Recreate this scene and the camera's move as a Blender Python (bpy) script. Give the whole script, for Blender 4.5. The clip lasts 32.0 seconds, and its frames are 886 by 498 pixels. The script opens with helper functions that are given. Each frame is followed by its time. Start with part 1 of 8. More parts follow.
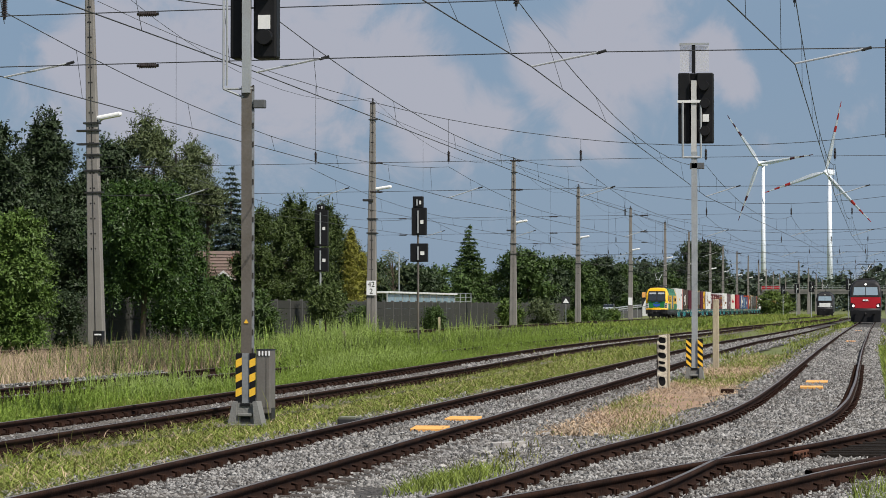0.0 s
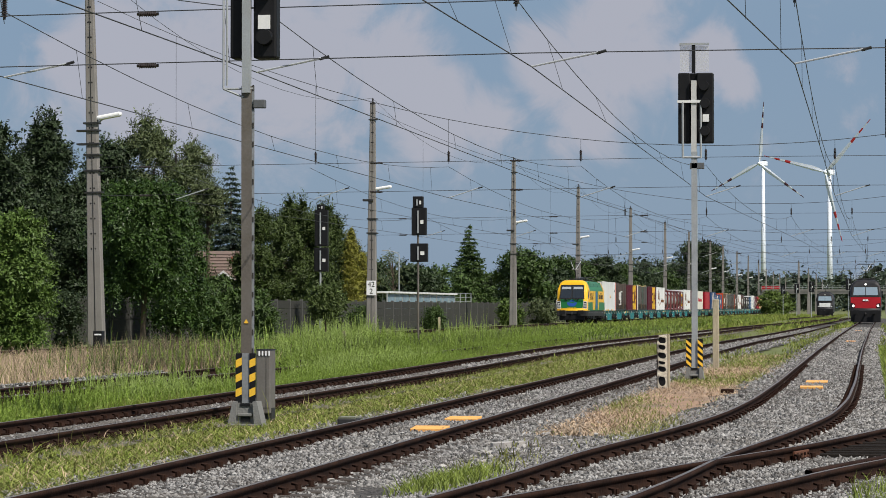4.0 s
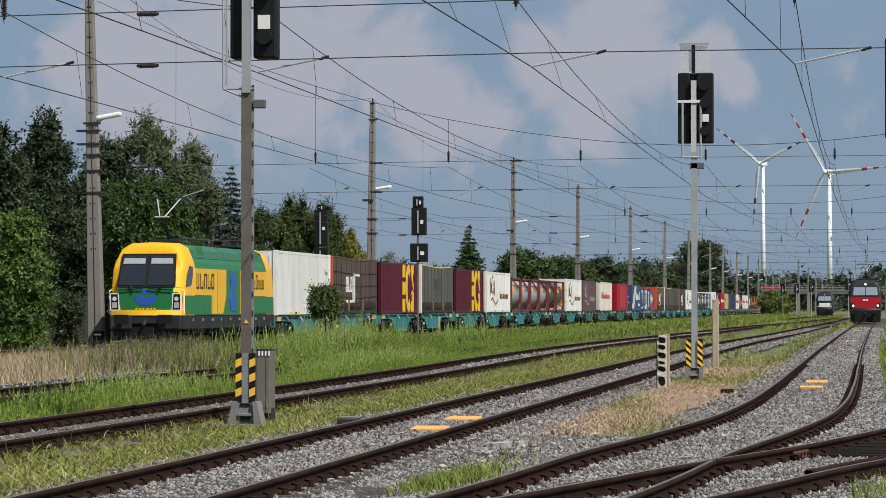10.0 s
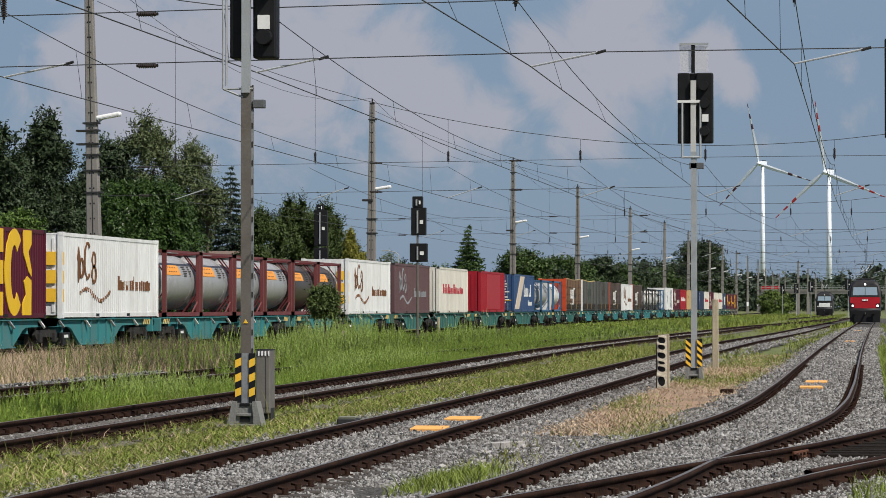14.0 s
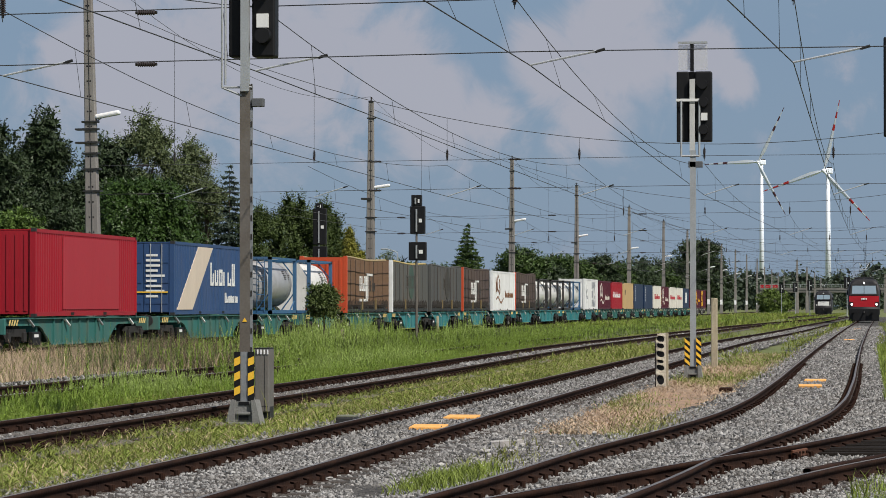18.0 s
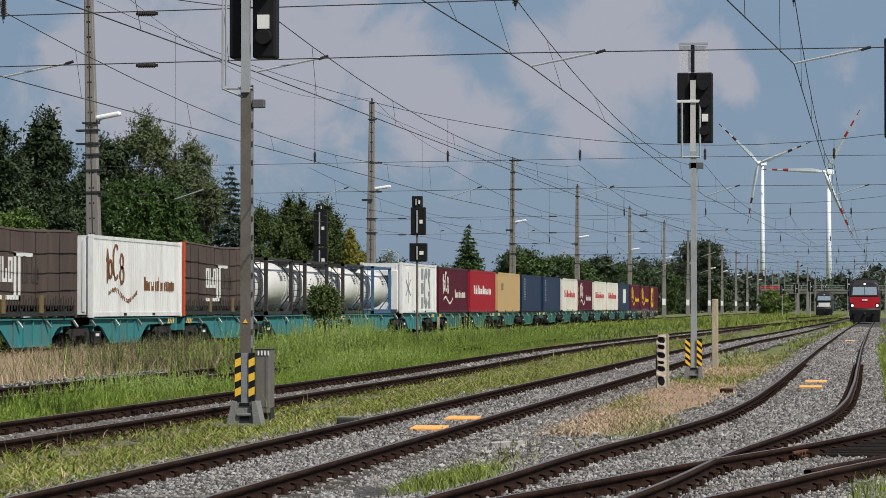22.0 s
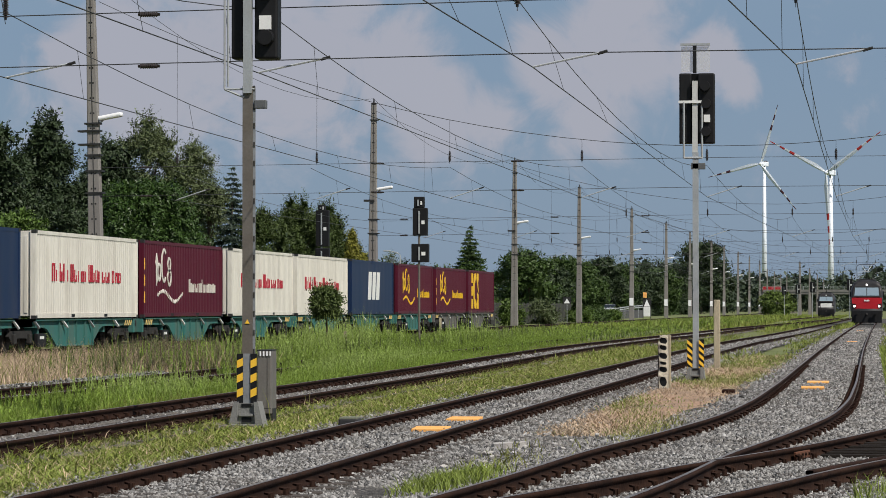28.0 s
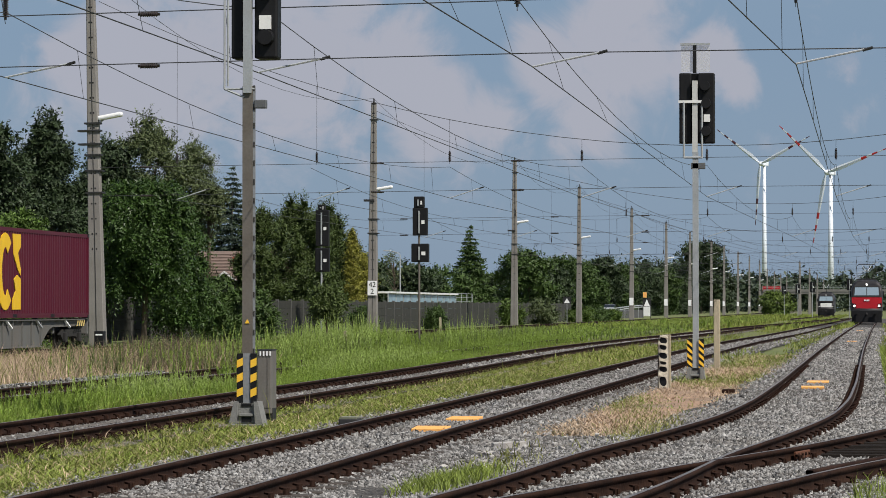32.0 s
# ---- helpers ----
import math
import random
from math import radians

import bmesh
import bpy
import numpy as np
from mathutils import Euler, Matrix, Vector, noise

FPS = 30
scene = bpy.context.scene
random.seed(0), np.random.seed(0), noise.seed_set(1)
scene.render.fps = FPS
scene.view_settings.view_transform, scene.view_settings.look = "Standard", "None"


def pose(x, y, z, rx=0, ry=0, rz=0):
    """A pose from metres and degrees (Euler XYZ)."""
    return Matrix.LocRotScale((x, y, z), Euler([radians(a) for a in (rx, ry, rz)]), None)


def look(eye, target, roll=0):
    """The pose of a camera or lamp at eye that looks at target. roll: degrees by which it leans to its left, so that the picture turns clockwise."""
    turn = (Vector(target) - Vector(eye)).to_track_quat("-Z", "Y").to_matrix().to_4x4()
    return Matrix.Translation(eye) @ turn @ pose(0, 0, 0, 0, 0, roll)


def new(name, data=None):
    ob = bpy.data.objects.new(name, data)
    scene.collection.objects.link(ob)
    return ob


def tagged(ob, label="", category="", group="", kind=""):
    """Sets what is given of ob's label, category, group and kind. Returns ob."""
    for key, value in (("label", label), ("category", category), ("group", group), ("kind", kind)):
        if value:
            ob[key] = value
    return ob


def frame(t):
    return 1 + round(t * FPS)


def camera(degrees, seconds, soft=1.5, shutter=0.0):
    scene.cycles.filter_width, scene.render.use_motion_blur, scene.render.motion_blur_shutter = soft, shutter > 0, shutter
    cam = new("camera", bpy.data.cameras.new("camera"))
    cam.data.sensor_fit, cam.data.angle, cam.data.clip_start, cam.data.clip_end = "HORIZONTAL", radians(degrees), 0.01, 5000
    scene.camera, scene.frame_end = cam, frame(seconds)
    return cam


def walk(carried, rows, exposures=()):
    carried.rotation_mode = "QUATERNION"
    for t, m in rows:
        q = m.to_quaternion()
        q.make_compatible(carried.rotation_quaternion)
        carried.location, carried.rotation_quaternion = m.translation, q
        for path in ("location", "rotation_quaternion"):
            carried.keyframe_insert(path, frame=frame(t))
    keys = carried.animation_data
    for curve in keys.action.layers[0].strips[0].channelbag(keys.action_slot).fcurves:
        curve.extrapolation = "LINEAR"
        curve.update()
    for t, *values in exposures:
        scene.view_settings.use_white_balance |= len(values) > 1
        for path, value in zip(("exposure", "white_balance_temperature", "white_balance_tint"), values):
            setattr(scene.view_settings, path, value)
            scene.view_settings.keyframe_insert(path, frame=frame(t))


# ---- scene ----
cam = camera(16.68, 32.0, soft=0.8)
PX = math.degrees(1 / 5349)
DRIFT = [(0, 0, 0), (6, 0, 0), (7, -0.3, 0.5), (7.6, -1.7, 0), (9, -2, 0), (9.6, -1, 0), (10.5, 0, 0), (12.6, 0, 0), (13.2, -1, 0),
         (14.5, -0.8, 0), (16.5, -0.8, -1.5), (17.3, -1, -1.5), (18, -2.7, -2.5), (19, -2.7, -1.7), (20, -2.7, -1.5), (21, -2.7, -1),
         (22, -1.5, -0.5), (22.6, -0.5, 0), (23, 0.3, 1), (23.5, 2, 1.3), (25.5, 2, 1.5), (27.5, 1.8, 0.5), (28.6, 2.2, 1), (29.5, 1.8, 0.7),
         (32, 1.9, 0.3)]
walk(cam, [(t, pose(0, 0, 1.64, 91.103 + dy * PX, 0, 8.108 + dx * PX)) for t, dx, dy in DRIFT],
     exposures=[(0, 0.06), (8, 0.05), (12, -0.04), (19, -0.04), (25, -0.07), (29, -0.03), (32, 0.02)])

# ---- light ----
SUN_AZ, SUN_EL = 128.0, 50.0    # degrees clockwise from +Y, and above the ground
world = bpy.data.worlds.new("sky")
scene.world = world
world.use_nodes = True
wt = world.node_tree
wt.nodes.clear()


def wnode(kind, **inputs):
    n = wt.nodes.new(kind)
    for k, v in inputs.items():
        n.inputs[k].default_value = v
    return n


def build_sky():
    out = wnode("ShaderNodeOutputWorld")
    bg = wnode("ShaderNodeBackground")
    bg.inputs["Strength"].default_value = 0.075
    sky = wnode("ShaderNodeTexSky")
    sky.sky_type = "NISHITA"
    sky.sun_disc = False
    sky.sun_elevation = radians(SUN_EL)
    sky.sun_rotation = radians(SUN_AZ)
    sky.air_density, sky.dust_density, sky.ozone_density = 1.0, 0.6, 1.5
    tc = wnode("ShaderNodeTexCoord")
    # banks of cloud: stretched noise in the sky's own directions
    mp = wnode("ShaderNodeMapping")
    mp.inputs["Scale"].default_value = (9, 9, 17)
    mp.inputs["Location"].default_value = (0.4, 0.0, 0.3)
    big = wnode("ShaderNodeTexNoise", Scale=1.0, Detail=7.0, Roughness=0.55, Distortion=0.35)
    ramp = wnode("ShaderNodeValToRGB")
    ramp.color_ramp.elements[0].position, ramp.color_ramp.elements[1].position = 0.50, 0.60
    sep = wnode("ShaderNodeSeparateXYZ")
    up = wnode("ShaderNodeMapRange")
    up.inputs["From Min"].default_value, up.inputs["From Max"].default_value = 0.10, 0.16
    mul = wnode("ShaderNodeMath")
    mul.operation = "MULTIPLY"
    base = wnode("ShaderNodeMixRGB")
    base.inputs["Color2"].default_value = (2.72, 3.95, 5.75, 1)
    low = wnode("ShaderNodeMapRange")
    low.inputs["From Min"].default_value, low.inputs["From Max"].default_value = 0.09, 0.24
    low.inputs["To Min"].default_value, low.inputs["To Max"].default_value = 0.85, 0.0
    wt.links.new(sep.outputs["Z"], low.inputs["Value"])
    wt.links.new(low.outputs[0], base.inputs["Fac"])
    mix = wnode("ShaderNodeMixRGB")
    mix.inputs["Color2"].default_value = (5.95, 5.85, 6.6, 1)
    L = wt.links.new
    # heaped clouds in front: soft masses with a ragged edge
    rag = wnode("ShaderNodeTexNoise", Scale=32.0, Detail=9.0, Roughness=0.62, Distortion=0.5)
    L(tc.outputs["Generated"], rag.inputs["Vector"])
    mass = None
    for az, el, r, w in ((-13.2, 4.6, 0.078, 0.85), (-11.0, 4.4, 0.064, 1.0), (-9.2, 4.5, 0.042, 1.05), (-8.4, 3.7, 0.036, 1.0), (-7.2, 3.6, 0.026, 0.95), (-6.0, 4.5, 0.030, 1.1), (-4.85, 4.9, 0.036, 1.2),
                         (-4.4, 5.6, 0.032, 1.1), (-3.15, 4.6, 0.024, 1.1), (-2.6, 4.3, 0.016, 1.0), (-5.2, 3.7, 0.032, 0.8), (-11.7, 5.6, 0.055, 0.95), (-9.9, 5.6, 0.034, 0.9), (-0.4, 4.0, 0.020, 0.5)):
        d = (math.sin(radians(az)) * math.cos(radians(el)), math.cos(radians(az)) * math.cos(radians(el)), math.sin(radians(el)))
        dist = wnode("ShaderNodeVectorMath")
        dist.operation = "DISTANCE"
        dist.inputs[1].default_value = d
        L(tc.outputs["Generated"], dist.inputs[0])
        fall = wnode("ShaderNodeMapRange")
        fall.interpolation_type = "SMOOTHSTEP"
        fall.inputs["From Min"].default_value, fall.inputs["From Max"].default_value = 0.0, r
        fall.inputs["To Min"].default_value, fall.inputs["To Max"].default_value = w, 0.0
        L(dist.outputs["Value"], fall.inputs["Value"])
        if mass is None:
            mass = fall.outputs[0]
        else:
            mx = wnode("ShaderNodeMath")
            mx.operation = "MAXIMUM"
            L(mass, mx.inputs[0])
            L(fall.outputs[0], mx.inputs[1])
            mass = mx.outputs[0]
    heap = wnode("ShaderNodeMath")
    heap.operation = "MULTIPLY_ADD"
    heap.inputs[1].default_value = 0.42
    L(mass, heap.inputs[0])
    L(rag.outputs["Fac"], heap.inputs[2])
    edge = wnode("ShaderNodeMapRange")
    edge.interpolation_type = "SMOOTHSTEP"
    edge.inputs["From Min"].default_value, edge.inputs["From Max"].default_value = 0.58, 0.86
    edge.inputs["To Max"].default_value = 0.76
    L(heap.outputs[0], edge.inputs["Value"])
    L(tc.outputs["Generated"], mp.inputs["Vector"])
    L(mp.outputs[0], big.inputs["Vector"])
    L(big.outputs["Fac"], ramp.inputs[0])
    L(tc.outputs["Generated"], sep.inputs[0])
    L(sep.outputs["Z"], up.inputs["Value"])
    L(ramp.outputs[0], mul.inputs[0])
    L(up.outputs[0], mul.inputs[1])
    L(sky.outputs[0], base.inputs["Color1"])
    L(base.outputs[0], mix.inputs["Color1"])
    most = wnode("ShaderNodeMath")
    most.operation = "MAXIMUM"
    L(mul.outputs[0], most.inputs[0])
    L(edge.outputs[0], most.inputs[1])
    L(most.outputs[0], mix.inputs["Fac"])
    L(mix.outputs[0], bg.inputs["Color"])
    L(bg.outputs[0], out.inputs[0])


build_sky()
sun = new("sun", bpy.data.lights.new("sun", "SUN"))
sun.data.energy, sun.data.angle, sun.data.color = 5.0, radians(0.5), (1.0, 0.95, 0.87)
sun_dir = Vector((math.sin(radians(SUN_AZ)) * math.cos(radians(SUN_EL)), math.cos(radians(SUN_AZ)) * math.cos(radians(SUN_EL)), math.sin(radians(SUN_EL))))
sun.matrix_world = look(sun_dir * 60, (0, 0, 0))
scene.view_settings.exposure = 0.0

# ---- materials ----
MATS = {}


def mat(name, color, rough=0.6, metal=0.0, var=0.15, scale=3.0, fine=40.0, bump=0.0, dirt=None, dirt_amount=0.0, dirt_scale=1.2,
        island=0.0, stretch=(1, 1, 1), per_object=0.0, spec=0.5):
    """A surface with two scales of variation, optional stains and optional variation per piece."""
    if name in MATS:
        return MATS[name]
    m = bpy.data.materials.new(name)
    m.use_nodes = True
    nt = m.node_tree
    b = nt.nodes["Principled BSDF"]
    L = nt.links.new

    def n(kind, **inputs):
        x = nt.nodes.new(kind)
        for k, v in inputs.items():
            x.inputs[k].default_value = v
        return x
    b.inputs["Roughness"].default_value = rough
    b.inputs["Metallic"].default_value = metal
    b.inputs["Specular IOR Level"].default_value = spec
    tc = n("ShaderNodeTexCoord")
    mp = n("ShaderNodeMapping")
    mp.inputs["Scale"].default_value = stretch
    L(tc.outputs["Object"], mp.inputs["Vector"])
    n1 = n("ShaderNodeTexNoise", Scale=scale, Detail=4.0)
    n2 = n("ShaderNodeTexNoise", Scale=fine, Detail=3.0)
    L(mp.outputs[0], n1.inputs["Vector"])
    L(mp.outputs[0], n2.inputs["Vector"])
    add = n("ShaderNodeMath")
    add.operation = "ADD"
    L(n1.outputs["Fac"], add.inputs[0])
    L(n2.outputs["Fac"], add.inputs[1])
    val = n("ShaderNodeMapRange")
    val.inputs["From Min"].default_value, val.inputs["From Max"].default_value = 0.6, 1.4
    val.inputs["To Min"].default_value, val.inputs["To Max"].default_value = 1 - var, 1 + var
    L(add.outputs[0], val.inputs["Value"])
    last = val.outputs[0]
    if island or per_object:
        if island:
            g = n("ShaderNodeNewGeometry")
            src = g.outputs["Random Per Island"]
        else:
            g = n("ShaderNodeObjectInfo")
            src = g.outputs["Random"]
        k = island or per_object
        r = n("ShaderNodeMapRange")
        r.inputs["To Min"].default_value, r.inputs["To Max"].default_value = 1 - k, 1 + k
        L(src, r.inputs["Value"])
        mm = n("ShaderNodeMath")
        mm.operation = "MULTIPLY"
        L(last, mm.inputs[0])
        L(r.outputs[0], mm.inputs[1])
        last = mm.outputs[0]
    mul = n("ShaderNodeMixRGB")
    mul.blend_type = "MULTIPLY"
    mul.inputs["Fac"].default_value = 1.0
    mul.inputs["Color1"].default_value = (*color, 1)
    L(last, mul.inputs["Color2"])
    col = mul.outputs[0]
    if dirt:
        nd = n("ShaderNodeTexNoise", Scale=dirt_scale, Detail=6.0, Roughness=0.65)
        L(mp.outputs[0], nd.inputs["Vector"])
        rp = n("ShaderNodeValToRGB")
        rp.color_ramp.elements[0].position, rp.color_ramp.elements[1].position = 0.45, 0.75
        L(nd.outputs["Fac"], rp.inputs[0])
        sc = n("ShaderNodeMath")
        sc.operation = "MULTIPLY"
        sc.inputs[1].default_value = dirt_amount
        L(rp.outputs[0], sc.inputs[0])
        mx = n("ShaderNodeMixRGB")
        mx.inputs["Color2"].default_value = (*dirt, 1)
        L(sc.outputs[0], mx.inputs["Fac"])
        L(col, mx.inputs["Color1"])
        col = mx.outputs[0]
    L(col, b.inputs["Base Color"])
    if bump:
        bp = n("ShaderNodeBump", Strength=bump, Distance=0.02)
        L(n2.outputs["Fac"], bp.inputs["Height"])
        L(bp.outputs[0], b.inputs["Normal"])
    MATS[name] = m
    return m


def leaf_mat(name, color, var=0.35, rough=0.55):
    m = mat(name, color, rough, 0, 0.35, 0.9, 3.5, island=var * 0.8, spec=0.25)
    b = m.node_tree.nodes["Principled BSDF"]
    if "Subsurface Weight" in b.inputs:
        b.inputs["Subsurface Weight"].default_value = 0.0
    b.inputs["Transmission Weight"].default_value = 0.0
    return m


RAIL = mat("rail_steel", (0.024, 0.0125, 0.009), 0.9, 0.0, 0.5, 1.5, 30, 0.4, spec=0.1, dirt=(0.05, 0.024, 0.014), dirt_amount=0.6, dirt_scale=3)
RAILTOP = mat("rail_head_steel", (0.14, 0.125, 0.115), 0.42, 0.2, 0.35, 2, 30, spec=0.4)
SLEEPER = mat("old_sleeper", (0.055, 0.045, 0.038), 0.9, 0, 0.3, 2, 30, 0.4)
STONE = mat("ballast_stone", (0.208, 0.203, 0.196), 0.9, 0, 0.3, 0.8, 20, 0.3, island=0.85, dirt=(0.07, 0.055, 0.042), dirt_amount=0.7, dirt_scale=0.9)
GALV = mat("galvanised_steel", (0.40, 0.42, 0.43), 0.5, 0.35, 0.18, 4, 40, 0.1, dirt=(0.16, 0.13, 0.10), dirt_amount=0.35, dirt_scale=2.0)
BROWNSTEEL = mat("weathered_mast_steel", (0.125, 0.108, 0.09), 0.65, 0.2, 0.2, 2, 30, 0.1, dirt=(0.30, 0.30, 0.29), dirt_amount=0.3)
BLACK = mat("black_paint", (0.009, 0.009, 0.010), 0.55, 0, 0.3, 3, 30, spec=0.25)
DARKSTEEL = mat("dark_steel", (0.03, 0.03, 0.03), 0.6, 0.3, 0.3, 3, 30, 0.2)
CONCRETE = mat("mast_concrete", (0.205, 0.193, 0.178), 0.9, 0, 0.18, 1.2, 30, 0.3, dirt=(0.13, 0.10, 0.09), dirt_amount=0.4, dirt_scale=0.7)
CONC_BASE = mat("base_concrete", (0.20, 0.20, 0.19), 0.9, 0, 0.25, 3, 40, 0.4, dirt=(0.08, 0.075, 0.06), dirt_amount=0.5, dirt_scale=3)
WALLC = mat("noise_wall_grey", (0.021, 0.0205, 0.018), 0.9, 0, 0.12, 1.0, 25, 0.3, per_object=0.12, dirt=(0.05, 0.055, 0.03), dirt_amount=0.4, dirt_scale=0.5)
YELLOW = mat("hazard_yellow", (0.85, 0.50, 0.04), 0.5, 0, 0.12, 3, 40)
WHITE = mat("white_paint", (0.72, 0.72, 0.70), 0.5, 0, 0.08, 2, 40, dirt=(0.3, 0.27, 0.23), dirt_amount=0.15)
BRIGHTWHITE = mat("bright_white", (0.82, 0.82, 0.82), 0.4, 0, 0.04, 2, 40)
RED = mat("signal_red", (0.55, 0.035, 0.03), 0.45, 0, 0.08, 2, 40)
ORANGE = mat("orange_board", (0.85, 0.42, 0.12), 0.8, 0, 0.15, 4, 40, 0.2)
WOODPOST = mat("bleached_wood", (0.42, 0.36, 0.25), 0.9, 0, 0.35, 3, 30, 0.5, stretch=(4, 4, 0.6), dirt=(0.17, 0.14, 0.10), dirt_amount=0.7, dirt_scale=1.6)
RUBBER = mat("black_rubber", (0.02, 0.02, 0.02), 0.7)
WIRE = mat("copper_wire_dark", (0.05, 0.052, 0.055), 0.6, 0.3, 0.1)
INSUL = mat("brown_insulator", (0.022, 0.016, 0.014), 0.3, 0, 0.1)
GLASS = mat("cab_glass", (0.02, 0.025, 0.03), 0.08, 0.0, 0.05, spec=0.9)
LAMPGLASS = mat("lamp_lens", (0.6, 0.6, 0.58), 0.15, 0, 0.05)

# ---- mesh helpers ----


def part(name, bm, material, parent=None, label="", smooth=False):
    """One bmesh becomes one mesh object under a thing or under a part."""
    me = bpy.data.meshes.new(name)
    bm.to_mesh(me)
    bm.free()
    return mesh_part(name, me, material, parent, label, smooth)


def mesh_part(name, me, material, parent=None, label="", smooth=False):
    if material is not None:
        me.materials.append(material)
    if smooth:
        me.shade_smooth()
    ob = new(name, me)
    ob.parent = parent
    if label:
        tagged(ob, label)
    return ob


def empty(name, m, label, category, group="", kind=""):
    e = new(name)
    e.empty_display_size = 0.2
    e.matrix_world = m
    return tagged(e, label, category, group, kind)


def cuboid(bm, x0, x1, y0, y1, z0, z1, bev=0.0):
    vs = [bm.verts.new((x, y, z)) for x in (x0, x1) for y in (y0, y1) for z in (z0, z1)]
    fs = []
    for q in ((0, 1, 3, 2), (4, 6, 7, 5), (0, 4, 5, 1), (2, 3, 7, 6), (0, 2, 6, 4), (1, 5, 7, 3)):
        fs.append(bm.faces.new([vs[i] for i in q]))
    if bev:
        es = list({e for f in fs for e in f.edges})
        bmesh.ops.bevel(bm, geom=es, offset=bev, segments=2, affect="EDGES", profile=0.5)
    return bm


def box(x0, x1, y0, y1, z0, z1, bev=0.0):
    return cuboid(bmesh.new(), x0, x1, y0, y1, z0, z1, bev)


def tube(bm, p0, p1, r0, r1=None, seg=10, caps=True):
    r1 = r0 if r1 is None else r1
    p0, p1 = Vector(p0), Vector(p1)
    d = (p1 - p0).normalized()
    a = d.orthogonal().normalized()
    b = d.cross(a)
    rings = []
    for p, r in ((p0, r0), (p1, r1)):
        rings.append([bm.verts.new(p + (a * math.cos(2 * math.pi * i / seg) + b * math.sin(2 * math.pi * i / seg)) * r) for i in range(seg)])
    for i in range(seg):
        j = (i + 1) % seg
        bm.faces.new((rings[0][i], rings[0][j], rings[1][j], rings[1][i]))
    if caps:
        bm.faces.new(rings[0][::-1])
        bm.faces.new(rings[1])
    return bm


def prism(bm, poly, axis, a0, a1):
    """A polygon of (u, v) pairs pushed from a0 to a1 along the axis 'x', 'y' or 'z'."""
    def place(u, v, w):
        return {"x": (w, u, v), "y": (u, w, v), "z": (u, v, w)}[axis]
    lo = [bm.verts.new(place(u, v, a0)) for u, v in poly]
    hi = [bm.verts.new(place(u, v, a1)) for u, v in poly]
    n = len(poly)
    for i in range(n):
        bm.faces.new((lo[i], lo[(i + 1) % n], hi[(i + 1) % n], hi[i]))
    bm.faces.new(lo[::-1])
    bm.faces.new(hi)
    bmesh.ops.recalc_face_normals(bm, faces=bm.faces[:])
    return bm


def soup(name, verts, faces):
    """A mesh from arrays: verts (n, 3) and faces (m, k), all faces with k corners."""
    verts, faces = np.asarray(verts, np.float32), np.asarray(faces, np.int32)
    me = bpy.data.meshes.new(name)
    k = faces.shape[1]
    me.vertices.add(len(verts))
    me.vertices.foreach_set("co", verts.ravel())
    me.loops.add(faces.size)
    me.loops.foreach_set("vertex_index", faces.ravel())
    me.polygons.add(len(faces))
    me.polygons.foreach_set("loop_start", np.arange(len(faces), dtype=np.int32) * k)
    me.update(calc_edges=True)
    return me

# ---- ground and tracks ----
RNG = np.random.default_rng(7)


def smooth_line(points, step):
    """A smooth line through (x, y) points that run on in y."""
    p = np.array(points, float)
    ys = np.arange(p[0, 1], p[-1, 1] + 1e-6, step)
    m = np.gradient(p[:, 0], p[:, 1])
    i = np.clip(np.searchsorted(p[:, 1], ys, side="right") - 1, 0, len(p) - 2)
    h = p[i + 1, 1] - p[i, 1]
    s = (ys - p[i, 1]) / h
    xs = ((2 * s**3 - 3 * s**2 + 1) * p[i, 0] + (s**3 - 2 * s**2 + s) * h * m[i]
          + (-2 * s**3 + 3 * s**2) * p[i + 1, 0] + (s**3 - s**2) * h * m[i + 1])
    return np.stack([xs, ys], 1)


TRACKS = {
    "near": [(-5.85, 8), (-5.85, 45), (-5.87, 70), (-5.9, 100), (-5.75, 130), (-5.0, 170), (-4.35, 230), (-3.4, 310), (-2.4, 420)],
    "second": [(-10.2, 8), (-10.25, 45), (-10.45, 70), (-10.85, 90), (-11.15, 115), (-10.9, 140), (-10.25, 172), (-9.5, 225), (-7.3, 293), (-5.6, 360), (-4.2, 440)],
"third": [(-14.75, 30), (-14.85, 55), (-15.0, 75), (-15.2, 120), (-15.1, 150)],
    "far": [(-10.2, 400), (-9.2, 460), (-8.3, 530), (-8, 640)],
    "right": [(-4.4, 8), (-2.95, 20), (-2.45, 26), (-2.2, 30.5), (-1.72, 36), (-1.38, 41), (-1.2, 47), (-1.13, 56), (-1.13, 75), (-1.15, 105), (-1.1, 146), (-0.88, 234), (-0.5, 330), (0, 440)],
"branch": [(-3.7, 14), (-2.35, 22), (-1.62, 25.3), (-1.08, 27.9), (-0.56, 30), (-0.08, 31.95), (0.36, 34.1), (0.9, 37.1), (2.2, 44), (5, 56), (9, 72)],
    "main": [(-28.2, -560), (-28.2, 300), (-28.2, 1080)],
}
PROFILE = [(-0.07, 0.0), (0.07, 0.0), (0.07, 0.012), (0.012, 0.03), (0.012, 0.125), (0.036, 0.14), (0.036, 0.166), (0.026, 0.172), (-0.026, 0.172),
           (-0.036, 0.166), (-0.036, 0.14), (-0.012, 0.125), (-0.012, 0.03), (-0.07, 0.012)]


def normals(line):
    t = np.gradient(line, axis=0)
    t /= np.linalg.norm(t, axis=1)[:, None]
    return np.stack([t[:, 1], -t[:, 0]], 1)


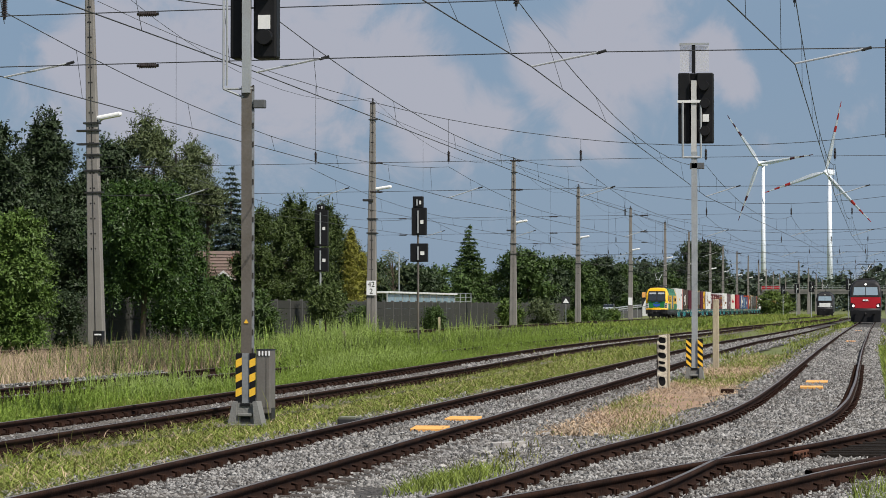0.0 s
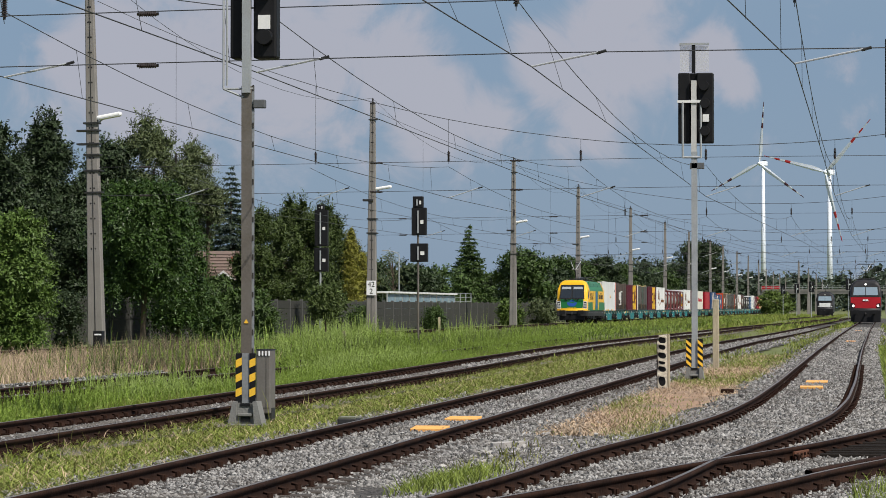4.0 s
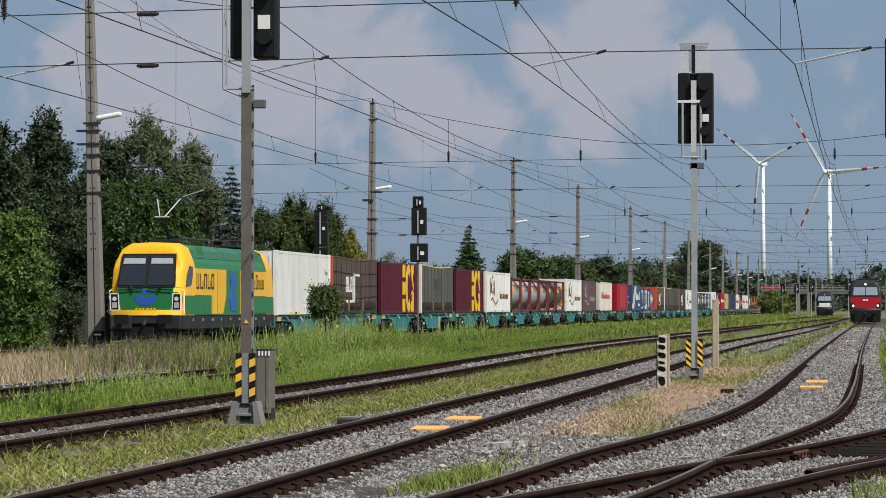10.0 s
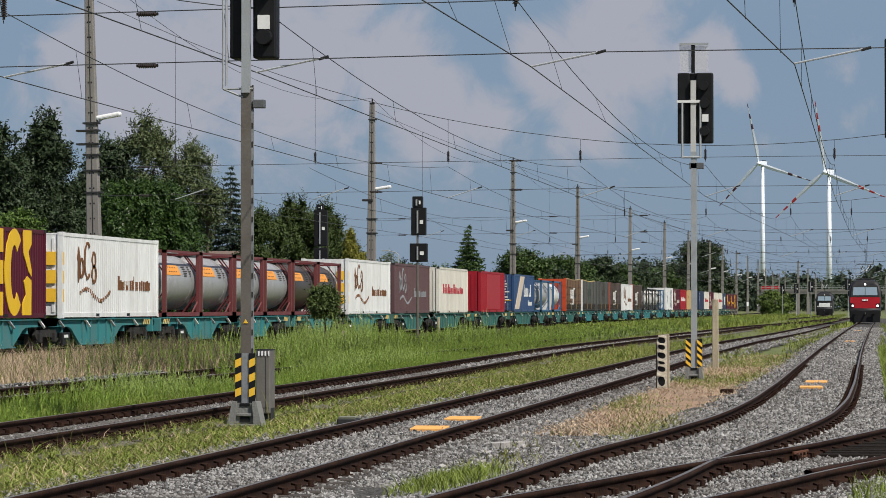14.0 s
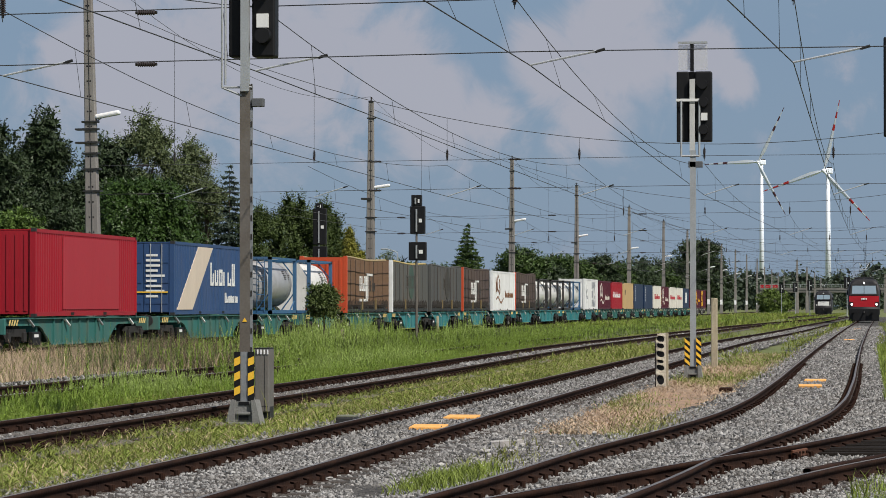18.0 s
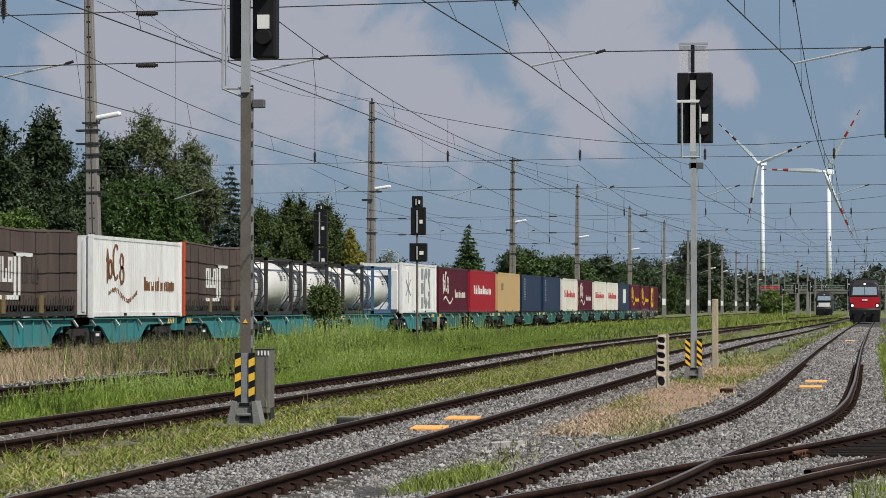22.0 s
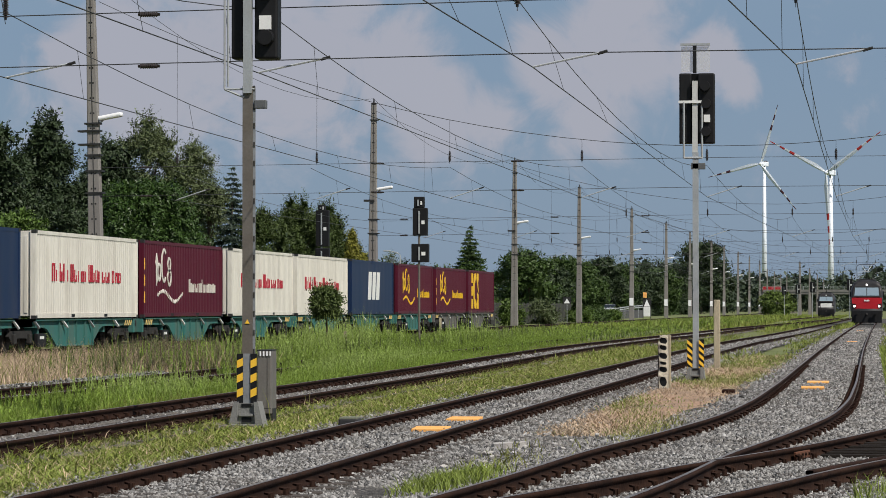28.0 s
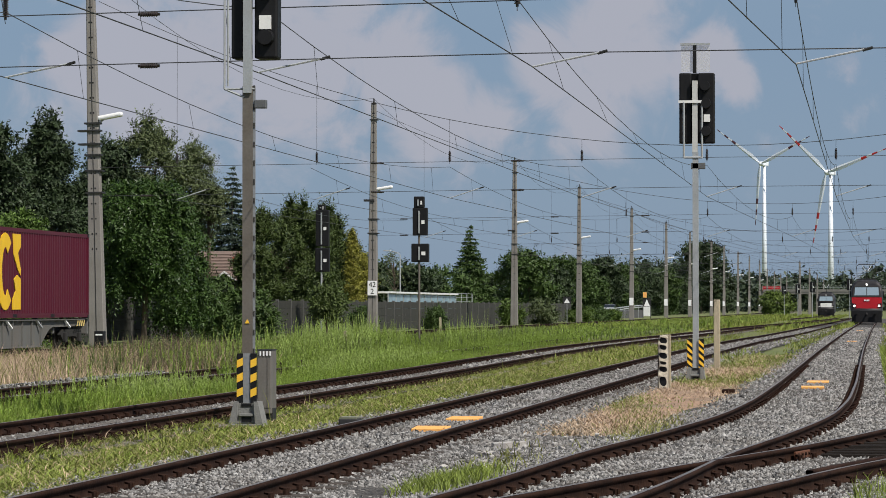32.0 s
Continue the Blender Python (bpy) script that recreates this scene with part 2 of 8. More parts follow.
def rail_mesh(line, off, z=0.0):
    nrm = normals(line)
    c = line + nrm * off
    k = len(PROFILE)
    pr = np.array(PROFILE)
    v = np.zeros((len(c), k, 3))
    v[:, :, :2] = c[:, None, :] + nrm[:, None, :] * pr[None, :, 0, None]
    v[:, :, 2] = z + pr[None, :, 1]
    i = np.arange(len(c) - 1)[:, None] * k
    j = np.arange(k)[None, :]
    f = np.stack([i + j, i + (j + 1) % k, i + k + (j + 1) % k, i + k + j], -1).reshape(-1, 4)
    return soup("rail", v.reshape(-1, 3), f)


def strip(name, line, half, z, material, parent=None, jag=0.15, lift=0.09, cross=11):
    """A bed along a line with an uneven edge and a low crown."""
    nrm = normals(line)
    s = np.linspace(-1, 1, cross)
    w = half * (1 + jag * RNG.normal(size=(len(line), 2)).clip(-1.5, 1.5))
    off = np.where(s[None, :] < 0, s[None, :] * w[:, :1], s[None, :] * w[:, 1:])
    v = np.zeros((len(line), cross, 3))
    v[:, :, :2] = line[:, None, :] + nrm[:, None, :] * off[..., None]
    v[:, :, 2] = z + lift * (1 - s[None, :]**4) + RNG.normal(size=(len(line), cross)) * 0.004
    i = np.arange(len(line) - 1)[:, None] * cross
    j = np.arange(cross - 1)[None, :]
    f = np.stack([i + j, i + j + 1, i + cross + j + 1, i + cross + j], -1).reshape(-1, 4)
    return mesh_part(name, soup(name, v.reshape(-1, 3), f), material, parent)


def ground_material():
    """Soil under grass: green and dry patches, with bare earth."""
    m = mat("grassy_soil", (0.115, 0.14, 0.04), 0.95, 0, 0.3, 0.25, 6, 0.5, dirt=(0.19, 0.16, 0.09), dirt_amount=0.55, dirt_scale=0.12)
    return m


def gravel_material(name, c1, c2):
    m = mat(name, c1, 0.95, 0, 0.1, 0.6, 20, 0.0, dirt=c2, dirt_amount=0.6, dirt_scale=0.5)
    nt = m.node_tree
    b = nt.nodes["Principled BSDF"]
    tc = nt.nodes.new("ShaderNodeTexCoord")
    vo = nt.nodes.new("ShaderNodeTexVoronoi")
    vo.inputs["Scale"].default_value = 32
    nt.links.new(tc.outputs["Object"], vo.inputs["Vector"])
    src = b.inputs["Base Color"].links[0].from_socket
    rp = nt.nodes.new("ShaderNodeMapRange")
    rp.inputs["From Max"].default_value = 1.0
    rp.inputs["To Min"].default_value, rp.inputs["To Max"].default_value = 0.3, 1.7
    sp = nt.nodes.new("ShaderNodeSeparateColor")
    nt.links.new(vo.outputs["Color"], sp.inputs[0])
    nt.links.new(sp.outputs[0], rp.inputs["Value"])
    mm = nt.nodes.new("ShaderNodeMixRGB")
    mm.blend_type = "MULTIPLY"
    mm.inputs["Fac"].default_value = 1
    nt.links.new(src, mm.inputs["Color1"])
    nt.links.new(rp.outputs[0], mm.inputs["Color2"])
    nt.links.new(mm.outputs[0], b.inputs["Base Color"])
    bp = nt.nodes.new("ShaderNodeBump")
    bp.inputs["Strength"].default_value, bp.inputs["Distance"].default_value = 0.9, 0.03
    bp.invert = True
    nt.links.new(vo.outputs["Distance"], bp.inputs["Height"])
    nt.links.new(bp.outputs[0], b.inputs["Normal"])
    return m


# GRAVEL is darkened to paint the shadowed gaps between the loose stones
GRAVEL = gravel_material("ballast_gravel_shaded", (0.062, 0.058, 0.054), (0.035, 0.03, 0.024))
GRAVEL2 = gravel_material("old_gravel", (0.14, 0.125, 0.108), (0.075, 0.062, 0.044))
SOIL = ground_material()


def build_ground():
    ys = np.concatenate([np.linspace(-700, 0, 5), np.linspace(10, 120, 56), np.linspace(130, 600, 60), np.linspace(700, 4900, 22)])
    xs = np.concatenate([np.linspace(-3000, -120, 12), np.linspace(-100, 30, 66), np.linspace(60, 2500, 12)])
    gx, gy = np.meshgrid(xs, ys)
    gz = -0.10 + 0.02 * np.sin(gx * 1.3) * np.sin(gy * 0.31) + RNG.normal(size=gx.shape) * 0.008
    v = np.stack([gx, gy, gz], -1).reshape(-1, 3)
    k = len(xs)
    i = np.arange(len(ys) - 1)[:, None] * k
    j = np.arange(k - 1)[None, :]
    f = np.stack([i + j, i + j + 1, i + k + j + 1, i + k + j], -1).reshape(-1, 4)
    g = mesh_part("ground", soup("ground", v, f), SOIL)
    tagged(g, "grassy railway ground with patches of bare dry earth", "ground", kind="structure")


build_ground()


def build_track(key, label, sleeper_from, sleeper_to, bed_half, bed_mat, bed_z=-0.06, jag=0.1, z=0.0, pieces=100):
    fine = smooth_line(TRACKS[key], 1.0 if key != "main" else 4.0)
    t = empty("track", Matrix(), label, "railway track", kind="structure")
    for off in (-0.753, 0.753):
        mesh_part("rail", rail_mesh(fine, off, z), RAIL, t, "rust-brown steel rail")
        # worn running surface
        nrm = normals(fine)
        a, b = fine + nrm * (off - 0.02), fine + nrm * (off + 0.02)
        v = np.zeros((len(fine), 2, 3))
        v[:, 0, :2], v[:, 1, :2], v[:, :, 2] = a, b, z + 0.1745
        i = np.arange(len(fine) - 1) * 2
        mesh_part("running_surface", soup("running_surface", v.reshape(-1, 3), np.stack([i, i + 1, i + 3, i + 2], 1)), RAILTOP, t, "worn paler rail head")
    strip("ballast", smooth_line(TRACKS[key], 0.7 if key != "main" else 4.0), bed_half, bed_z + z, bed_mat, t, jag)
    # sleepers with their rail fastenings
    dense = smooth_line(TRACKS[key], 0.05)
    arc = np.concatenate([[0], np.cumsum(np.linalg.norm(np.diff(dense, axis=0), axis=1))])
    nrm = normals(dense)
    sl = bpy.data.meshes.new("sleeper")
    bm = box(-1.08, 1.08, -0.12, 0.12, -0.12, 0.036, 0.012)
    bm.to_mesh(sl)
    bm.free()
    sl.materials.append(SLEEPER)
    fa = bpy.data.meshes.new("fastening")
    bm = bmesh.new()
    for s in (-0.753, 0.753):
        for e in (-1, 1):
            cuboid(bm, s + e * 0.10 - 0.055, s + e * 0.10 + 0.055, -0.085, 0.085, 0.02, 0.044)
            for q in (-0.045, 0.045):
                tube(bm, (s + e * 0.115, q, 0.04), (s + e * 0.115, q, 0.092), 0.02, seg=6)
            tube(bm, (s + e * 0.115, -0.045, 0.086), (s + e * 0.06, 0, 0.094), 0.013, seg=5)
            tube(bm, (s + e * 0.115, 0.045, 0.086), (s + e * 0.06, 0, 0.094), 0.013, seg=5)
    bm.to_mesh(fa)
    bm.free()
    fa.materials.append(RAIL)
    n = 0
    for d in np.arange(0, arc[-1], 0.62):
        k = np.searchsorted(arc, d)
        x, y = dense[k]
        if y < sleeper_from or y > sleeper_to:
            continue
        a = math.degrees(math.atan2(-nrm[k][1], nrm[k][0]))
        n += 1
        if n > pieces:
            break
        for nm, me in (("sleeper", sl), ("fastening", fa)):
            o = new(nm, me)
            o.parent = t
            o.matrix_basis = pose(x, y, z + RNG.normal() * 0.003 - (0.075 if key in ("second", "third") and nm == "sleeper" else 0.0), 0, 0, -a + RNG.normal() * 0.5)
    return t


TRACK_JOBS = [("near", "rust-brown siding track on grey ballast", 22, 90, 1.55, GRAVEL), ("second", "rusty siding track with gravel and grass", 30, 110, 1.05, GRAVEL2),
              ("third", "rusty track overgrown with tall weeds", 44, 70, 1.0, GRAVEL2), ("right", "curved track on pale grey ballast", 20, 85, 2.0, GRAVEL),
              ("branch", "diverging track joining at a turnout", 20, 45, 1.9, GRAVEL), ("far", "far siding track under a standing locomotive", 0, 0, 1.0, GRAVEL2), ("main", "main line track behind the weeds", 0, 0, 1.8, GRAVEL2)]


def build_turnout():
    l = smooth_line(TRACKS["branch"], 0.25)
    cut = l[(l[:, 1] > 27.4) & (l[:, 1] < 34)]
    t = empty("check_rail", Matrix(), "short dark check rail inside the turnout", "rail", kind="structure")
    mesh_part("rail", rail_mesh(cut, 0.60, 0.004), RAIL, t)
    for y in (29, 31, 33):
        x = float(np.interp(y, l[:, 1], l[:, 0]))
        part("spacer_block", box(x + 0.63, x + 0.72, y - 0.09, y + 0.09, 0.03, 0.13, 0.01), DARKSTEEL, t)
    for i in range(13):
        y = 32.7 + i * 0.29
        x = float(np.interp(y, l[:, 1], l[:, 0]))
        part("timber", box(x - 0.66, x + 0.66, y - 0.085, y + 0.085, -0.1, 0.07 + 0.012 * (i % 3), 0.012), mat("turnout_timber", (0.017, 0.014, 0.012), 0.95, 0, 0.4, 3, 30, 0.5, spec=0.1), t, "dark worn timber")
    x = float(np.interp(32.1, l[:, 1], l[:, 0])) - 0.72
    f = empty("fish_plate", pose(x, 32.1, 0.05, 0, 0, -13), "rust-orange fish plate at a rail joint", "rail joint", kind="structure")
    part("plate", box(-0.01, 0.02, -0.3, 0.3, 0.0, 0.08, 0.008), mat("orange_rust", (0.10, 0.036, 0.016), 0.95, 0, 0.35, 6, 40, 0.4), f)
    for k in (-0.22, -0.07, 0.07, 0.22):
        part("bolt", tube(bmesh.new(), (0.015, k, 0.045), (0.04, k, 0.045), 0.016, seg=6), RAIL, f)


def scatter_stones(name, spots, size, parent=None, label="", chips=False):
    """Many broken stones as one mesh: jittered eight-cornered lumps."""
    n = len(spots)
    base = np.array([(1, 0, 0), (-1, 0, 0), (0, 1, 0), (0, -1, 0), (0, 0, 1), (0, 0, -1)], float)
    f = np.array([(0, 2, 4), (2, 1, 4), (1, 3, 4), (3, 0, 4), (2, 0, 5), (1, 2, 5), (3, 1, 5), (0, 3, 5)])
    if chips:
        base = np.array([(1, 1, 1), (-1, -1, 1), (-1, 1, -1), (1, -1, -1)], float) * 0.8
        f = np.array([(0, 2, 1), (0, 1, 3), (0, 3, 2), (1, 2, 3)])
    m = len(base)
    s = size * np.minimum(RNG.lognormal(0, 0.33, (n, 1, 1)), 1.7) * 0.6
    v = base[None] * s * (0.75 + 0.5 * RNG.random((n, m, 1))) * (0.7 + 0.6 * RNG.random((n, 1, 3))) + s * 0.2 * RNG.normal(size=(n, m, 3))
    q = RNG.normal(size=(n, 4))
    q /= np.linalg.norm(q, axis=1)[:, None]
    w, x, y, z = q.T
    R = np.stack([1 - 2 * (y * y + z * z), 2 * (x * y - z * w), 2 * (x * z + y * w), 2 * (x * y + z * w), 1 - 2 * (x * x + z * z), 2 * (y * z - x * w),
                  2 * (x * z - y * w), 2 * (y * z + x * w), 1 - 2 * (x * x + y * y)], 1).reshape(n, 3, 3)
    v = np.einsum("nij,nkj->nki", R, v) + spots[:, None, :]
    faces = (np.arange(n)[:, None, None] * m + f[None]).reshape(-1, 3)
    ob = mesh_part(name, soup(name, v.reshape(-1, 3), faces), STONE, parent)
    return tagged(ob, label, "gravel", kind="stuff")


def near_line(key, pts):
    """Sideways distance of points from a track's centre line."""
    l = smooth_line(TRACKS[key], 0.5)
    return pts[:, 0] - np.interp(pts[:, 1], l[:, 1], l[:, 0])


def on_rail(pts, tol=0.09):
    hit = np.zeros(len(pts), bool)
    for k in ("near", "second", "right", "branch"):
        hit |= np.abs(np.abs(near_line(k, pts)) - 0.753) < tol
    return hit


def bed_height(pts):
    """Height of the ballast, or of the soil beside it."""
    h = np.full(len(pts), -0.095)
    for key, half in (("near", 1.55), ("second", 1.05), ("right", 2.0), ("branch", 1.9), ("third", 1.0)):
        s = np.abs(near_line(key, pts)) / half
        on = s < 1
        if key == "branch":
            on &= pts[:, 1] < 48
        h = np.where(on, np.maximum(h, -0.06 + 0.09 * (1 - np.clip(s, 0, 1)**4)), h)
    return h


def build_stones():
    rows = []
    for y0, y1, dens in ((22, 34, 700), (34, 48, 520), (48, 64, 230)):
        n = int((y1 - y0) * 9.6 * dens)
        p = np.stack([RNG.uniform(-8.0, 1.6, n), RNG.uniform(y0, y1, n)], 1)
        a = np.abs(near_line("near", p))
        b = np.abs(near_line("right", p))
        c = np.abs(near_line("branch", p))
        patch = np.sin(p[:, 0] * 1.9 + 0.6 * p[:, 1]) * np.sin(p[:, 1] * 0.43 + p[:, 0]) + RNG.normal(size=n) * 0.35
        keep = (a < 1.7 + 0.25 * RNG.normal(size=n)) | (b < 1.45 + 0.2 * RNG.normal(size=n)) | ((c < 1.6) & (p[:, 1] < 50)) | ((p[:, 0] > -4.7) & (p[:, 1] < 37) & (patch > -0.5)) | ((p[:, 0] > -4.8) & (p[:, 0] < -2.2) & (p[:, 1] < 46 + 2 * patch))
        keep |= (np.abs(near_line("second", p)) < 0.62) & (RNG.random(n) < 0.6)
        keep &= ~on_rail(p, 0.065)
        over = np.abs((p[:, 1] - 8) / 0.62 % 1 - 0.5) > 0.36
        keep &= ~(over & ((a < 1.0) | (b < 1.0)) & (RNG.random(n) < 0.5))
        keep &= ~((c < 0.72) & (p[:, 1] > 32.6) & (p[:, 1] < 36.4))
        p = p[keep]
        far = 0.85 if y0 < 34 else 1.05
        z = np.maximum(bed_height(p), -0.05) - 0.008 + RNG.random(len(p)) * 0.016
        rows.append((np.column_stack([p, z]), far))
    for key, half, y0, y1, n, k in (("right", 1.7, 62, 110, 18000, 1.3), ("right", 1.7, 110, 240, 11000, 1.9), ("near", 1.5, 64, 110, 15000, 1.3), ("near", 1.5, 110, 230, 9000, 1.9), ("second", 0.68, 30, 80, 4500, 0.8), ("second", 0.68, 80, 200, 5000, 1.7), ("third", 1.75, 44, 78, 17000, 1.0)):
        y = RNG.uniform(y0, y1, n)
        l = smooth_line(TRACKS[key], 0.5)
        p = np.stack([np.interp(y, l[:, 1], l[:, 0]) + RNG.uniform(-half, half, n), y], 1)
        p = p[~on_rail(p, 0.06)]
        rows.append((np.column_stack([p, bed_height(p)]), k))
    # a low bank of pale gravel beyond the third track
    y = RNG.uniform(46, 70, 4600)
    l = smooth_line(TRACKS["third"], 0.5)
    off = RNG.uniform(-2.3, -1.15, len(y))
    x = np.interp(y, l[:, 1], l[:, 0]) + off
    rows.append((np.column_stack([x, y, 0.13 - 0.3 * np.abs(off + 1.75) + 0.02 * RNG.random(len(y))]), 1.1))
    for spots, k in rows:
        scatter_stones("ballast_stones", spots, 0.031 * k, None, "loose broken grey ballast stones between the rails", k != 0.85)


build_stones()
build_turnout()


def build_dry_patch():
    a, b = smooth_line(TRACKS["near"], 0.5), smooth_line(TRACKS["right"], 0.5)
    ys = np.arange(40, 96, 0.5)
    xa, xb = np.interp(ys, a[:, 1], a[:, 0]) + 1.25, np.interp(ys, b[:, 1], b[:, 0]) - 1.45
    mid = np.stack([(xa + xb) / 2, ys], 1)
    half = np.clip((xb - xa) / 2, 0.15, 2) * np.clip((ys - 39.5) / 8, 0.05, 1) * np.clip((97 - ys) / 22, 0.05, 1)
    m = mat("dry_earth", (0.31, 0.20, 0.13), 0.95, 0, 0.3, 1.5, 22, 0.6, dirt=(0.11, 0.105, 0.08), dirt_amount=0.9, dirt_scale=0.6)
    v = np.zeros((len(ys), 7, 3))
    s = np.linspace(-1, 1, 7)
    v[:, :, 0] = mid[:, :1] + half[:, None] * s[None] * (1 + 0.12 * RNG.normal(size=(len(ys), 1)))
    v[:, :, 1] = ys[:, None]
    v[:, :, 2] = -0.03 + 0.015 * (1 - s[None]**2) + 0.006 * RNG.normal(size=(len(ys), 7))
    i = np.arange(len(ys) - 1)[:, None] * 7
    j = np.arange(6)[None, :]
    f = np.stack([i + j, i + j + 1, i + 7 + j + 1, i + 7 + j], -1).reshape(-1, 4)
    tagged(mesh_part("dry_patch", soup("dry_patch", v.reshape(-1, 3), f), m), "bare dry tan earth between two tracks", "ground", kind="structure")


build_dry_patch()


# ---- grass and weeds ----
def blades(name, spots, height, width, lean, material, label, parent=None):
    """Bent blades of grass: five corners, three triangles each."""
    n = len(spots)
    h = height * RNG.lognormal(0, 0.3, n)
    a = RNG.uniform(0, 2 * np.pi, n)
    side = np.stack([np.cos(a), np.sin(a), np.zeros(n)], 1) * (width * (0.6 + 0.8 * RNG.random(n)))[:, None] * 0.5
    b = RNG.uniform(0, 2 * np.pi, n)
    tip = np.stack([np.cos(b) * lean * h, np.sin(b) * lean * h, h], 1)
    mid = tip * np.array([0.32, 0.32, 0.6])
    v = np.stack([spots - side, spots + side, spots + mid - side * 0.75, spots + mid + side * 0.75, spots + tip], 1)
    f = np.array([(0, 1, 3), (0, 3, 2), (2, 3, 4)])
    faces = (np.arange(n)[:, None, None] * 5 + f[None]).reshape(-1, 3)
    ob = mesh_part(name, soup(name, v.reshape(-1, 3), faces), material, parent)
    return tagged(ob, label, "grass", kind="stuff")


def weeds(name, spots, height, material, label, leaves=15, leaf=0.12, stalks=3):
    """Upright plumed weeds: tufts of straight stalks set with narrow rising leaves, tapering to a pointed tip."""
    m = max(1, len(spots) // stalks)
    c = spots[:m]
    drift = 0.5 + 0.35 * np.sin(c[:, 0] * 0.9 + 0.17 * c[:, 1]) + 0.35 * np.sin(c[:, 1] * 0.21 - 0.6 * c[:, 0] + 1)
    ch = height * (0.30 + 0.55 * np.clip(drift, 0, 1) + 0.85 * RNG.random(m)**2.5)
    spread = RNG.normal(size=(m, stalks, 2)) * 0.09
    h = (ch[:, None] * (0.55 + 0.45 * RNG.random((m, stalks)))).ravel()
    base = np.repeat(c, stalks, axis=0)
    base[:, :2] += spread.reshape(-1, 2)
    n = len(base)
    tip = np.column_stack([(spread.reshape(-1, 2) * 0.7 + RNG.normal(size=(n, 2)) * 0.04) * h[:, None] / 0.6, h])
    a = RNG.uniform(0, 2 * np.pi, n)
    w = np.stack([np.cos(a), np.sin(a), np.zeros(n)], 1) * 0.007
    sv = np.stack([base - w, base + w, base + tip], 1).reshape(-1, 3)
    t = (np.arange(leaves)[None, :] + RNG.random((n, leaves))) / leaves * 0.9 + 0.1
    root = base[:, None, :] + tip[:, None, :] * t[..., None]
    b = RNG.uniform(0, 2 * np.pi, (n, leaves))
    ln = leaf * (1.15 - 0.95 * t**2) * (0.6 + 0.6 * RNG.random((n, leaves)))
    up = 0.5 + 1.3 * t + 0.6 * RNG.random((n, leaves))
    d = np.stack([np.cos(b), np.sin(b), up], -1) * ln[..., None]
    s = np.stack([-np.sin(b), np.cos(b), 0.2 * RNG.normal(size=b.shape)], -1) * (ln * 0.17)[..., None]
    lv = np.stack([root - s, root + s, root + d], 2).reshape(-1, 3)
    v = np.concatenate([sv, lv])
    ob = mesh_part(name, soup(name, v, np.arange(len(v)).reshape(-1, 3)), material)
    return tagged(ob, label, "weeds", kind="stuff")


GRASS = leaf_mat("grass_green", (0.158, 0.205, 0.033), 0.4, 0.6)
GRASS2 = leaf_mat("grass_olive", (0.200, 0.210, 0.056), 0.4, 0.6)
DRY = leaf_mat("dry_grass", (0.43, 0.325, 0.225), 0.35, 0.8)
WEED = leaf_mat("weed_green", (0.215, 0.305, 0.05), 0.35, 0.55)
WEED2 = leaf_mat("weed_dark", (0.115, 0.150, 0.045), 0.35, 0.55)
WEED3 = leaf_mat("weed_pale", (0.31, 0.40, 0.11), 0.35, 0.55)
STRAW = leaf_mat("straw_brown", (0.34, 0.25, 0.18), 0.35, 0.8)


def seen(p, slack=0.8):
    """Keeps the part of a stretch of ground that lies between the sight lines at the plan's edges."""
    left, right = -0.2895 * p[:, 1] - slack, 0.0042 * p[:, 1] + slack
    return p[(p[:, 0] > left) & (p[:, 0] < right)]


def field(x0, x1, y0, y1, n, power=1.0):
    y = y0 + (y1 - y0) * RNG.random(n)**power
    return np.stack([RNG.uniform(x0, x1, n), y], 1)


def patchy(p, fx, fy, cut, seed=0.0):
    v = np.sin(p[:, 0] * fx + seed) * np.sin(p[:, 1] * fy + 1.3 * seed) + 0.6 * np.sin(p[:, 0] * fx * 2.3 + p[:, 1] * fy * 1.7 + seed) + RNG.normal(size=len(p)) * 0.45
    return p[v > cut]


def at_ground(p, z=0.0, low=-0.095):
    return np.column_stack([p, np.maximum(bed_height(p), low) + z])


